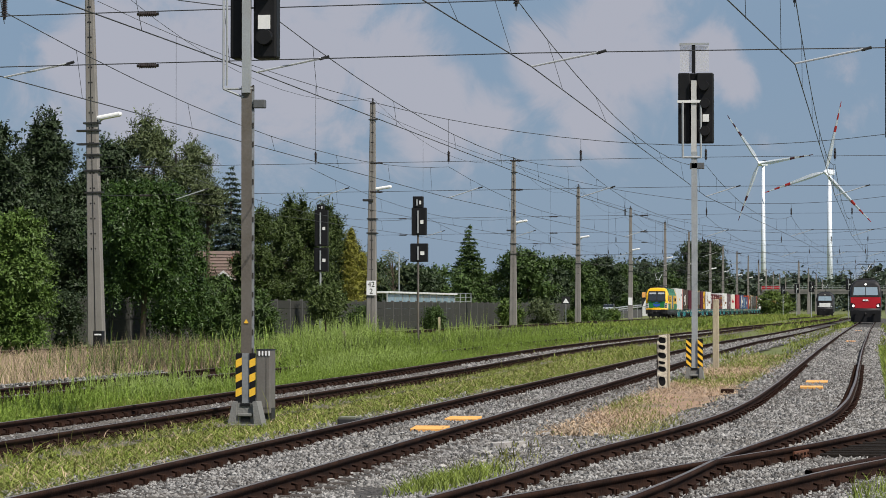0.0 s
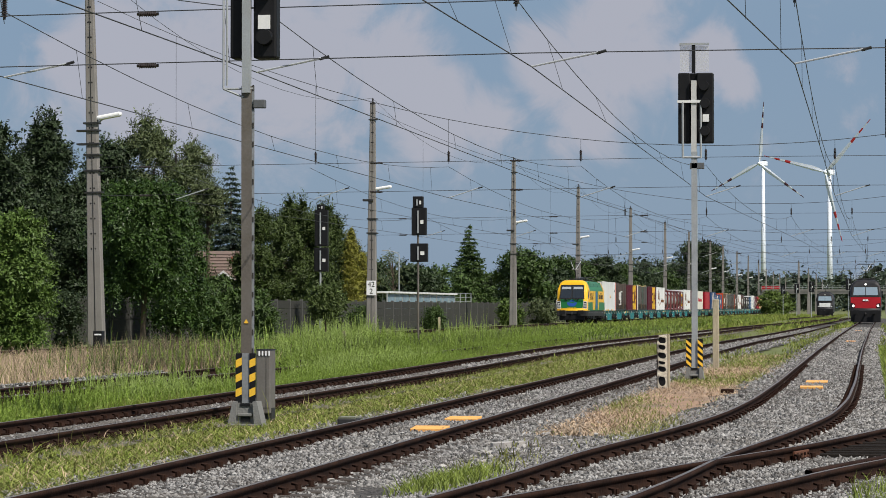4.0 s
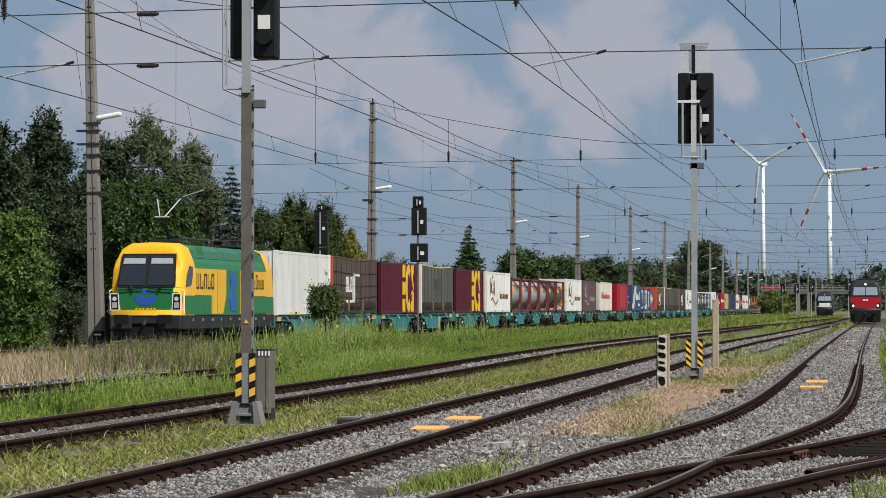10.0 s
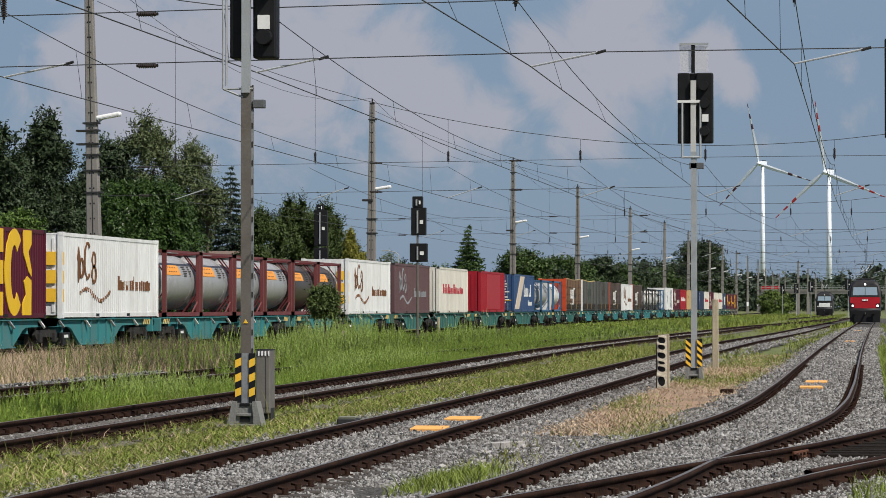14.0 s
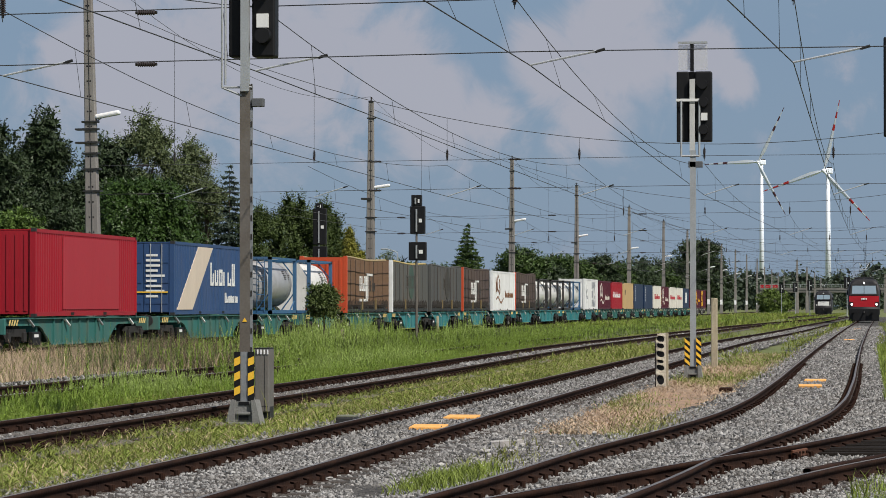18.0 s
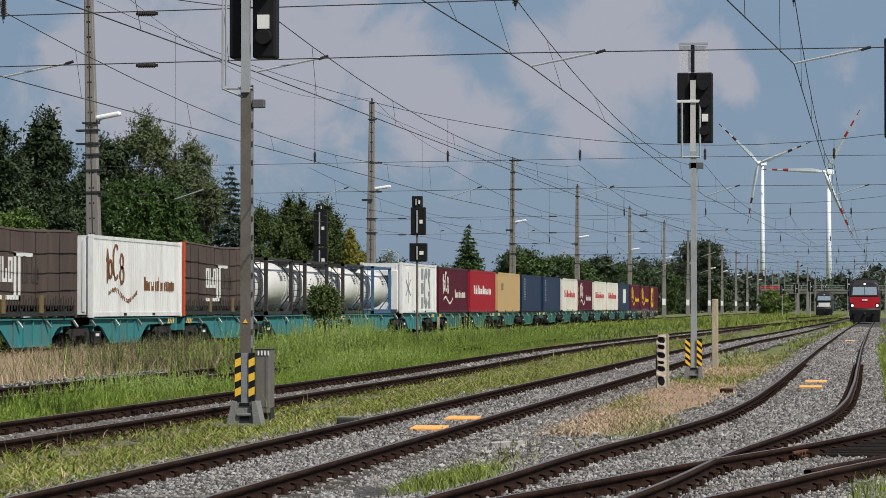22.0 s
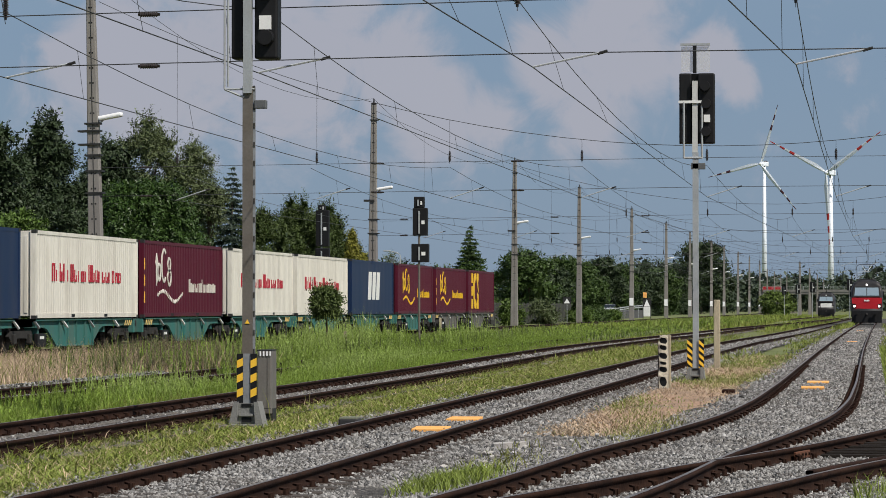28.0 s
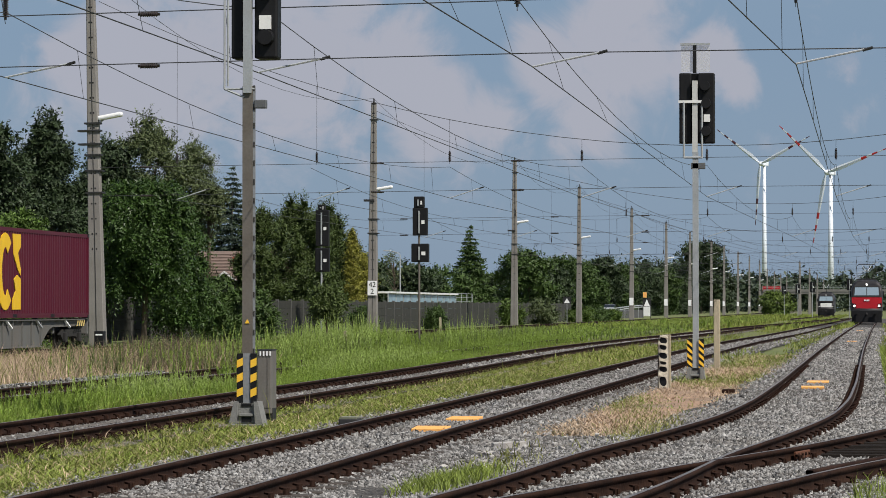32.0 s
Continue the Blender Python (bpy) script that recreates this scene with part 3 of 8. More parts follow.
def build_grass():
    # verge between the near and the second track
    p = seen(field(-10.2, -7.1, 24, 130, 150000, 1.6))
    d = near_line("near", p)
    s = near_line("second", p)
    p = p[(d < -1.65 - 0.25 * RNG.normal(size=len(p))) & (s > 0.8)]
    k = RNG.random(len(p))
    blades("verge_grass", at_ground(p[k < 0.5]), 0.062, 0.015, 1.35, GRASS, "short green grass between the tracks")
    blades("verge_grass", at_ground(p[(k >= 0.5) & (k < 0.92)]), 0.06, 0.015, 1.4, GRASS2, "short olive grass between the tracks")
    blades("dry_grass", at_ground(p[k >= 0.92]), 0.075, 0.012, 1.1, DRY, "dry grass stalks between the tracks")
    tall = p[RNG.random(len(p)) < 0.004]
    blades("seed_stalks", at_ground(tall), 0.26, 0.009, 0.25, GRASS2, "thin pale seed stalks standing out of short grass")
    # between the second and the third track
    p = seen(field(-13.8, -11.0, 34, 150, 60000, 1.4))
    p = p[near_line("second", p) < -0.88]
    k = RNG.random(len(p))
    blades("verge_grass", at_ground(p[k < 0.7]), 0.11, 0.014, 0.6, GRASS, "knee-high green grass between two tracks")
    blades("verge_grass", at_ground(p[k >= 0.7]), 0.12, 0.014, 0.6, GRASS2, "olive grass between two tracks")
    # far verges
    p = seen(field(-14, 1.5, 95, 330, 34000, 1.4))
    for key, w in (("near", 1.05), ("second", 0.85), ("right", 1.5)):
        p = p[np.abs(near_line(key, p)) > w + 0.15 * RNG.normal(size=len(p))]
    p = patchy(p, 0.7, 0.05, -0.7, 1.0)
    k = RNG.random(len(p))
    blades("verge_grass", at_ground(p[k < 0.5]), 0.12, 0.035, 0.6, GRASS, "green grass between the far tracks")
    blades("dry_grass", at_ground(p[k >= 0.5]), 0.11, 0.045, 0.7, GRASS2, "olive grass between the far tracks")
    p = seen(field(-26, -1.0, 230, 640, 22000, 1.3))
    for key in ("near", "second", "right", "far"):
        p = p[np.abs(near_line(key, p)) > 1.1]
    k = RNG.random(len(p))
    blades("verge_grass", at_ground(p[k < 0.7]), 0.3, 0.1, 0.5, GRASS, "green grass far along the line")
    blades("dry_grass", at_ground(p[k >= 0.7]), 0.26, 0.1, 0.6, GRASS2, "olive grass far along the line")
    # island between the near and the right track
    p = seen(field(-4.6, -2.6, 26, 110, 26000, 1.2))
    p = p[(near_line("near", p) > 1.45) & (near_line("right", p) < -1.2)]
    g = patchy(p, 1.3, 0.21, 0.85, 2.2)
    blades("verge_grass", at_ground(g, 0.0, -0.03), 0.07, 0.014, 0.8, GRASS2, "patches of low grass on gravel")
    h = field(-4.75, -2.5, 39, 90, 34000, 1.2)
    h = h[(near_line("near", h) > 1.5 + 0.15 * RNG.normal(size=len(h))) & (near_line("right", h) < -1.6 + 0.2 * RNG.normal(size=len(h)))]
    h = patchy(h, 0.9, 0.13, -0.5, 0.4)
    k = RNG.random(len(h)) + 0.3 * np.sin(h[:, 1] * 0.35 + h[:, 0])
    blades("dry_grass", at_ground(h[k < 0.86], 0.0, -0.03), 0.045, 0.016, 1.5, DRY, "low straw-coloured dry grass on gravel")
    blades("dry_grass", at_ground(h[k >= 0.86], 0.0, -0.03), 0.055, 0.014, 1.0, GRASS, "low olive grass on gravel")
    p = field(-4.8, -1.0, 66, 104, 9000)
    p = p[(near_line("near", p) > 1.35 + 0.15 * RNG.normal(size=len(p))) & (near_line("right", p) < -1.5 + 0.2 * RNG.normal(size=len(p)))]
    k = RNG.random(len(p)) + 0.3 * np.sin(p[:, 1] * 0.3)
    blades("dry_grass", at_ground(p[k < 0.55], 0.0, -0.03), 0.06, 0.022, 1.3, DRY, "low straw-coloured dry grass on gravel")
    blades("verge_grass", at_ground(p[k >= 0.55], 0.0, -0.03), 0.08, 0.02, 0.9, GRASS, "low green grass on gravel")
    p = seen(field(-4.35, -3.5, 25.5, 32, 3500))
    p = p[(np.hypot((p[:, 0] + 3.95) / 0.4, (p[:, 1] - 28.2) / 2.0) < 1 + 0.2 * RNG.normal(size=len(p)))]
    blades("verge_grass", at_ground(p), 0.09, 0.01, 0.7, GRASS, "small patch of low grass in the gravel")
    # right edge
    p = seen(field(-0.2, 1.6, 24, 120, 20000, 1.2), 1.2)
    p = p[(near_line("right", p) > 1.35) & (np.abs(near_line("branch", p)) > 1.1)]
    p = p[(p[:, 1] > 52) | (p[:, 1] < 27.5)]
    near = p[:, 1] < 30
    blades("verge_grass", at_ground(p[near]), 0.13, 0.008, 0.5, GRASS, "grass beside the curved track")
    blades("verge_grass", at_ground(p[~near]), 0.2, 0.014, 0.5, GRASS, "grass beside the curved track")


def build_weeds():
    p = seen(field(-26.2, -16.9, 56, 150, 6500, 1.3))
    side = p[:, 0] / p[:, 1] + 0.02 * RNG.normal(size=len(p))
    g = p[(side > -0.235) | (p[:, 1] > 112)]
    k = RNG.random(len(g)) * 0.7 + 0.3 * (0.5 + 0.5 * np.sin(g[:, 0] * 1.1 + 2.0) * np.sin(g[:, 1] * 0.33 + 0.4 * g[:, 0]))
    far = g[:, 0] < -21
    weeds("tall_weeds", at_ground(g[(k < 0.5) & ~far]), 0.95, WEED, "tall bright green weeds along the line", 64, 0.062, 1)
    weeds("tall_weeds", at_ground(g[(k >= 0.5) & ~far]), 0.72, WEED2, "tall darker green weeds along the line", 56, 0.062, 1)
    weeds("tall_weeds", at_ground(g[(k < 0.8) & far]), 0.5, WEED, "green weeds beside the main line", 18, 0.09)
    t = seen(field(-25.5, -17.0, 58, 150, 4200, 1.4))
    t = patchy(t[t[:, 0] / t[:, 1] > -0.212 + 0.008 * RNG.normal(size=len(t))], 0.5, 0.09, -0.2, 1.7)
    weeds("tall_weeds", at_ground(t), 1.18, WEED3, "tallest feathery pale green weeds along the line", 84, 0.072, 1)
    # dry grass thins out into the green
    q = seen(field(-25.5, -15.9, 54, 112, 62000))
    side = q[:, 0] / q[:, 1] + 0.022 * RNG.normal(size=len(q))
    q = q[(side < -0.238) & (q[:, 0] < -16.9)]
    k = RNG.random(len(q))
    blades("dry_tall_grass", at_ground(q[k < 0.40]), 0.36, 0.014, 0.35, STRAW, "tall brown dry grass")
    blades("dry_tall_grass", at_ground(q[(k >= 0.40) & (k < 0.84)]), 0.36, 0.014, 0.4, DRY, "tall straw-coloured dry grass")
    far = seen(field(-25.5, -17, 62, 112, 7000))
    side = far[:, 0] / far[:, 1] + 0.01 * RNG.normal(size=len(far))
    weeds("brown_weeds", at_ground(far[(side > -0.252) & (side < -0.214)]), 0.70, mat("weed_brown", (0.135, 0.105, 0.065), 0.8, island=0.35), "withered brown weeds at the edge of dry grass", 40, 0.05, 1)
    weeds("tall_weeds", at_ground(far[(side > -0.275) & (side < -0.22)][::3]), 0.66, WEED2, "dark green weeds among withered ones", 44, 0.06, 1)
    blades("dry_tall_grass", at_ground(q[k >= 0.84]), 0.36, 0.018, 0.4, GRASS2, "olive grass among dry stalks")
    p = seen(field(-26.2, -13.5, 150, 420, 9000, 1.3))
    p = p[near_line("second", p) < -2.0]
    k = RNG.random(len(p)) < 0.55
    weeds("tall_weeds", at_ground(p[k]), 0.42, WEED, "green weeds in the distance", 16, 0.10, 2)
    weeds("tall_weeds", at_ground(p[~k]), 0.36, WEED2, "darker green weeds in the distance", 16, 0.10, 2)
    # undergrowth through the weeds
    p = seen(field(-26, -16, 55, 330, 7000, 1.7))
    p = p[(p[:, 0] / p[:, 1] > -0.24) | (p[:, 1] > 112)]
    blades("undergrowth", at_ground(p), 0.2, 0.04, 0.4, GRASS, "green grass among the weeds")
    # weeds on the third track and before it
    p = seen(field(-16.3, -13.9, 70, 150, 4500, 1.2))
    p = p[(p[:, 1] > 84) | (np.abs(near_line("third", p)) < 0.6) & (RNG.random(len(p)) < 0.5)]
    weeds("tall_weeds", at_ground(p), 0.45, WEED, "green weeds on an overgrown track", 40, 0.05, 1)
    p = patchy(seen(field(-14.35, -11.5, 38, 110, 10000, 1.1)), 0.8, 0.16, -0.35, 0.7)
    p = p[(p[:, 0] > -13.9) | (p[:, 1] > 62)]
    p = p[near_line("second", p) < -1.05]
    weeds("low_weeds", at_ground(p), 0.40, WEED, "low bright green weeds between two tracks", 36, 0.045, 1)
    p = seen(field(-14.3, -12.9, 52, 96, 2600))
    p = patchy(p, 0.9, 0.22, -0.25, 1.9)
    p = p[p[:, 0] / p[:, 1] > -0.262 + 0.012 * RNG.normal(size=len(p))]
    weeds("low_weeds", at_ground(p), 0.50, WEED3, "feathery pale weeds before an overgrown track", 44, 0.05, 1)


build_grass()
build_weeds()

# ---- trees ----
BARK = mat("bark", (0.10, 0.075, 0.055), 0.95, 0, 0.3, 4, 40, 0.5)
LEAF_DARK = leaf_mat("leaf_dark", (0.032, 0.050, 0.021), 0.4)
LEAF_MID = leaf_mat("leaf_mid", (0.048, 0.082, 0.020), 0.4)
LEAF_BRIGHT = leaf_mat("leaf_bright", (0.075, 0.12, 0.022), 0.4)
LEAF_OLIVE = leaf_mat("leaf_olive", (0.086, 0.110, 0.046), 0.4)
LEAF_YELLOW = leaf_mat("leaf_yellow", (0.19, 0.185, 0.03), 0.35)
LEAF_SAP = leaf_mat("leaf_sapling", (0.070, 0.098, 0.028), 0.5)
LEAF_FEATHER = leaf_mat("leaf_feather", (0.052, 0.077, 0.020), 0.4)
LEAF_SHRUB = leaf_mat("leaf_shrub", (0.10, 0.145, 0.03), 0.5)
LEAF_WALNUT = leaf_mat("leaf_walnut", (0.034, 0.067, 0.013), 0.45, 0.45)
# far leaves: distance haze mixed into the colour, with little variation
LEAF_HAZED = leaf_mat("leaf_hazed", (0.040, 0.058, 0.034), 0.15)
LEAF_YOUNG = leaf_mat("leaf_young", (0.075, 0.125, 0.024), 0.4)
LEAF_BLUE = leaf_mat("leaf_blue", (0.044, 0.064, 0.046), 0.35)


def unit(v):
    return v / np.maximum(np.linalg.norm(v, axis=-1, keepdims=True), 1e-9)


def sprays(blobs, n, leaflets, length, leaf, droop=0.3, rise=0.3, narrow=0.4, fill=0.22):
    """Leafy twigs: n curved twigs rooted through the clumps, each set with leaflets on both sides, and large leaves deep inside."""
    blobs = np.array(blobs, float)
    vol = (blobs[:, 3] * blobs[:, 4] * blobs[:, 5])**0.67
    pick = RNG.choice(len(blobs), n, p=vol / vol.sum())
    d = unit(RNG.normal(size=(n, 3)))
    root = blobs[pick, :3] + d * blobs[pick, 3:] * (0.45 + 0.6 * RNG.random(n)**0.6)[:, None]
    way = unit(d * 0.8 + RNG.normal(size=(n, 3)) * 0.45 + np.array([0, 0, rise]))
    ln = length * RNG.lognormal(0, 0.28, n)
    t = (np.arange(leaflets)[None] + RNG.random((n, leaflets))) / leaflets
    pos = root[:, None] + way[:, None] * (ln[:, None] * t)[..., None]
    pos[..., 2] -= droop * ln[:, None] * t * t
    side = unit(np.cross(way, RNG.normal(size=(n, 3))))
    flip = np.where(np.arange(leaflets) % 2, 1.0, -1.0)[None, :, None]
    out = way[:, None] * 0.5 + side[:, None] * flip * 0.85 + RNG.normal(size=(n, leaflets, 3)) * 0.3
    out[..., 2] -= droop * 0.5
    out = unit(out)
    s = (leaf * (0.65 + 0.7 * RNG.random((n, leaflets))))[..., None]
    face = d[:, None] * 0.75 + np.array([0, 0, 0.55]) + RNG.normal(size=out.shape) * 0.38
    wide = unit(np.cross(out, face)) * s * narrow * 0.5
    base = pos + out * s * 0.25
    v = np.stack([base - wide, base + wide, pos + out * s], 2).reshape(-1, 3)
    m = int(n * leaflets * fill * 0.25)
    if m:
        pick = RNG.choice(len(blobs), m, p=vol / vol.sum())
        c = blobs[pick, :3] + unit(RNG.normal(size=(m, 3))) * blobs[pick, 3:] * (0.55 * RNG.random(m))[:, None]
        a = unit(RNG.normal(size=(m, 3))) * leaf * 2.6
        b = unit(np.cross(a, RNG.normal(size=(m, 3)))) * leaf * 1.3
        v = np.concatenate([v, np.stack([c - a, c + b, c + a - b * 0.6], 1).reshape(-1, 3)])
    return v, np.arange(len(v)).reshape(-1, 3)


def leaf_cloud(blobs, n, size, droop=0.0, long=1.0):
    """Leaves through a set of (x, y, z, rx, ry, rz) clumps, most of them near the skin and turned outwards."""
    blobs = np.array(blobs, float)
    vol = (blobs[:, 3] * blobs[:, 4] * blobs[:, 5])**0.67
    pick = RNG.choice(len(blobs), n, p=vol / vol.sum())
    d = RNG.normal(size=(n, 3))
    d /= np.linalg.norm(d, axis=1)[:, None]
    r = 0.3 + 0.72 * RNG.random(n)**0.4 + 0.10 * np.abs(RNG.normal(size=n))
    core = RNG.random(n) < 0.16
    r = np.where(core, 0.55 * RNG.random(n), r)
    c = blobs[pick, :3] + d * blobs[pick, 3:] * r[:, None]
    nrm = d * 0.8 + RNG.normal(size=(n, 3)) * 0.6
    nrm[:, 2] += 0.45
    nrm /= np.linalg.norm(nrm, axis=1)[:, None]
    a = np.cross(nrm, RNG.normal(size=(n, 3)))
    a /= np.linalg.norm(a, axis=1)[:, None]
    a[:, 2] -= droop
    a /= np.linalg.norm(a, axis=1)[:, None]
    b = np.cross(nrm, a)
    b /= np.linalg.norm(b, axis=1)[:, None]
    s = (size * RNG.lognormal(0, 0.3, n) * np.where(core, 2.6, 1))[:, None]
    a, b = a * s * long * 0.5, b * s * 0.32
    fold = nrm * s * 0.06
    v = np.stack([c - a, c + b + fold, c + a, c - b + fold], 1)
    return v.reshape(-1, 3), np.arange(n * 4).reshape(-1, 4)


def clumps(x, y, z0, z1, rx, ry, n, shape="round"):
    out = []
    H = z1 - z0
    for i in range(n * 4):
        t = RNG.random() * 0.95
        if shape == "round":
            w = 0.72 + 0.5 * t if t < 0.5 else 0.97 * math.sqrt(max(0.03, 1 - ((t - 0.5) / 0.5)**2))
        elif shape == "cone":
            w = 1.02 - t
        else:
            w = 0.85 if t < 0.7 else 0.85 * (1 - t) / 0.3 + 0.12
        a = RNG.uniform(0, 2 * math.pi)
        r = RNG.random()**0.45 * w
        k = (0.12 + 0.16 * RNG.random()) * (0.55 + 0.5 * w)
        out.append((x + math.cos(a) * r * rx * 0.88, y + math.sin(a) * r * ry * 0.88, z0 + H * t, rx * k, ry * k, max(0.5 * rx * k, 0.045 * H * (0.6 + 0.7 * RNG.random()))))
    return out


def tree(x, y, rx, height, bottom, leaf, label, n=4000, size=0.14, count=16, shape="round", droop=0.3, rise=0.3, narrow=0.4, leaflets=9, twig=0.6, leaders=0,
         category="tree", name="tree", fill=0.22, low=0.03):
    """A tree with a tapered trunk, limbs to its clumps and a crown of leafy twigs; leaders are shoots that stand above the crown."""
    t = empty(name, pose(x, y, -0.1), label, category)
    blobs = clumps(0, 0, bottom, height, rx, rx, count, shape)
    H = height - bottom
    for i in range(leaders):
        a, r = RNG.uniform(0, 2 * math.pi), RNG.uniform(0.0, 0.75) * rx
        z = height - 0.5 * H * (r / rx)**2 + RNG.uniform(-0.02, 0.05) * H
        blobs.append((math.cos(a) * r, math.sin(a) * r, z, 0.09 * rx, 0.09 * rx, RNG.uniform(0.05, 0.09) * H))
    v, f = sprays(blobs, n, leaflets, twig, size, droop, rise, narrow, fill)
    v[:, 2] = np.maximum(v[:, 2], low)
    mesh_part("crown", soup("crown", v, f), leaf, t)
    bm = bmesh.new()
    r = max(0.04, 0.02 * height)
    top = bottom + 0.65 * (height - bottom)
    tube(bm, (0, 0, -0.2), (0.1 * min(1, rx), 0, top * 0.5), r, r * 0.7, 8)
    tube(bm, (0.1 * min(1, rx), 0, top * 0.5), (0, 0.1 * min(1, rx), top), r * 0.7, r * 0.25, 8)
    for b in blobs[:14]:
        tube(bm, (0.08 * min(1, rx), 0, min(b[2] * 0.75, top * 0.85)), (b[0] * 0.9, b[1] * 0.9, b[2]), r * 0.35, r * 0.08, 5)
    part("trunk", bm, BARK, t)
    return t


def spruce(x, y, r, height, leaf, label, layers=20, size=0.3, bare=0.0):
    """A conifer: tiers of drooping boughs with needle sprays hanging from them."""
    t = empty("spruce", pose(x, y, -0.1), label, "conifer")
    rows = []
    for i in range(layers):
        f = i / (layers - 1)
        z = 0.06 * height + f * 0.93 * height
        w = r * (1 - f)**0.85 + 0.10
        for k in range(14 if f < 0.8 else 7):
            a = RNG.uniform(0, 6.28)
            reach = w * RNG.uniform(0.6, 1.12)
            m = max(8, int(reach / size * 13))
            s = RNG.random(m)**0.7
            c = np.stack([math.cos(a) * reach * s, math.sin(a) * reach * s, z - 0.30 * reach * s + 0.16 * reach * s**3 + RNG.normal(size=m) * 0.03 * height / layers], 1)
            c += RNG.normal(size=(m, 3)) * np.array([0.10, 0.10, 0.03]) * reach * (0.5 + s[:, None])
            rows.append((c, np.repeat([[math.cos(a), math.sin(a), 0]], m, 0)))
    c, d = np.concatenate([q[0] for q in rows]), np.concatenate([q[1] for q in rows])
    d = unit(d + RNG.normal(size=d.shape) * 0.6 + np.array([0, 0, -0.35])) * size * (0.6 + 0.8 * RNG.random((len(d), 1)))
    wv = unit(np.cross(d, RNG.normal(size=d.shape))) * size * 0.22
    v = np.stack([c - wv, c + wv, c + d], 1).reshape(-1, 3)
    mesh_part("crown", soup("crown", v, np.arange(len(v)).reshape(-1, 3)), leaf, t)
    part("trunk", tube(bmesh.new(), (0, 0, -0.2), (0, 0, height * 0.97), 0.014 * height, 0.02, 8), BARK, t)
    return t


def build_trees():
    tree(-45.6, 163, 3.0, 11.4, 0.3, LEAF_DARK, "tall dark green broadleaf tree behind the wall", 6500, 0.24, 22, "column", leaders=7, narrow=0.55)
    tree(-50.0, 165, 3.0, 11.5, 0.3, LEAF_DARK, "dark green broadleaf tree at the thicket's edge", 4200, 0.24, 20, "column", leaders=4, narrow=0.55)
    tree(-46.0, 153, 3.0, 11.4, 0.2, LEAF_DARK, "dark green broadleaf tree behind the wall", 6000, 0.23, 20, leaders=5, narrow=0.55)
    tree(-43.9, 172, 2.7, 11.6, 0.2, LEAF_DARK, "dark green tree in the thicket", 4000, 0.24, 18, narrow=0.5)
    tree(-42.6, 160, 2.3, 7.4, 0.0, LEAF_DARK, "dark undergrowth tree behind the wall", 3000, 0.22, 14)
    tree(-43.6, 180, 2.6, 7.6, 0.0, LEAF_DARK, "dark undergrowth tree behind the wall", 2800, 0.22, 14)
    tree(-34.3, 118.5, 1.7, 5.7, 0.0, LEAF_YOUNG, "bright green young tree before the wall", 3200, 0.18, 16, droop=0.5, twig=0.5)
    tree(-51.6, 211, 3.7, 14.5, 4.0, LEAF_OLIVE, "tall airy poplar with olive leaves", 4600, 0.20, 20, "column", leaders=10, droop=0.1, rise=0.7, narrow=0.6, fill=0.08)
    tree(-48.9, 214, 2.2, 13.6, 6.0, LEAF_OLIVE, "airy grey-green poplar leaning outwards", 2300, 0.17, 16, "column", leaders=6, droop=0.1, rise=0.6, narrow=0.6, fill=0.05)
    tree(-47.3, 212, 1.5, 10.6, 8.0, LEAF_OLIVE, "airy olive tree leaning over the bushes", 900, 0.16, 7, droop=0.1, rise=0.5, narrow=0.6, fill=0.05)
    tree(-53.4, 206, 3.0, 12.6, 1.0, LEAF_DARK, "dark olive green tree behind the bushes", 3600, 0.17, 24)
    tree(-48.5, 192, 2.8, 9.6, 0.5, LEAF_DARK, "dark green tree between taller ones", 3000, 0.17, 20)
    tree(-48.6, 206, 2.5, 9.0, 0.5, LEAF_MID, "green tree in the thicket behind the wall", 3200, 0.17, 20)
    tree(-34.1, 139.0, 2.55, 7.8, 2.5, LEAF_WALNUT, "spreading locust tree with drooping feathered leaves", 6400, 0.19, 22, droop=0.75, rise=0.1, leaflets=13, twig=0.75, narrow=0.4)
    tree(-33.8, 145.0, 1.4, 6.2, 1.2, LEAF_WALNUT, "lower spreading locust tree with drooping leaves", 2800, 0.19, 14, droop=0.75, rise=0.1, leaflets=13, twig=0.75, narrow=0.4)
    tree(-33.4, 152, 1.7, 3.2, 0.0, LEAF_MID, "spreading green shrub by the wall", 1800, 0.19, 12, droop=0.6, leaflets=11)
    tree(-33.8, 163, 1.4, 2.8, 0.0, LEAF_MID, "low spreading green shrub by the wall", 1100, 0.19, 10, droop=0.6)
    tree(-34.2, 126.0, 0.8, 2.4, 0.0, LEAF_DARK, "dark shrub at the foot of a mast", 700, 0.14, 9)
    spruce(-58, 270, 4.5, 14.6, LEAF_BLUE, "tall blue spruce behind a house", 30, 0.30)
    tree(-43, 200, 1.2, 2.8, 0.0, LEAF_DARK, "dark bush beside the house", 1200, 0.16, 12)
    tree(-43.3, 212, 2.2, 8.4, 0.3, LEAF_FEATHER, "dense dark green tree behind the wall", 3000, 0.21, 18, leaders=4, droop=0.0, rise=0.6)
    tree(-41.9, 218, 2.5, 9.0, 0.3, LEAF_FEATHER, "dense feathery green tree behind the wall", 4400, 0.21, 22, leaders=12, droop=0.0, rise=0.8)
    tree(-41.6, 228, 2.3, 8.9, 0.3, LEAF_FEATHER, "dense feathery green tree behind the wall", 4000, 0.21, 20, leaders=12, droop=0.0, rise=0.8)
    tree(-42.5, 240, 2.1, 7.8, 0.3, LEAF_DARK, "green tree standing behind the wall", 2400, 0.17, 18)
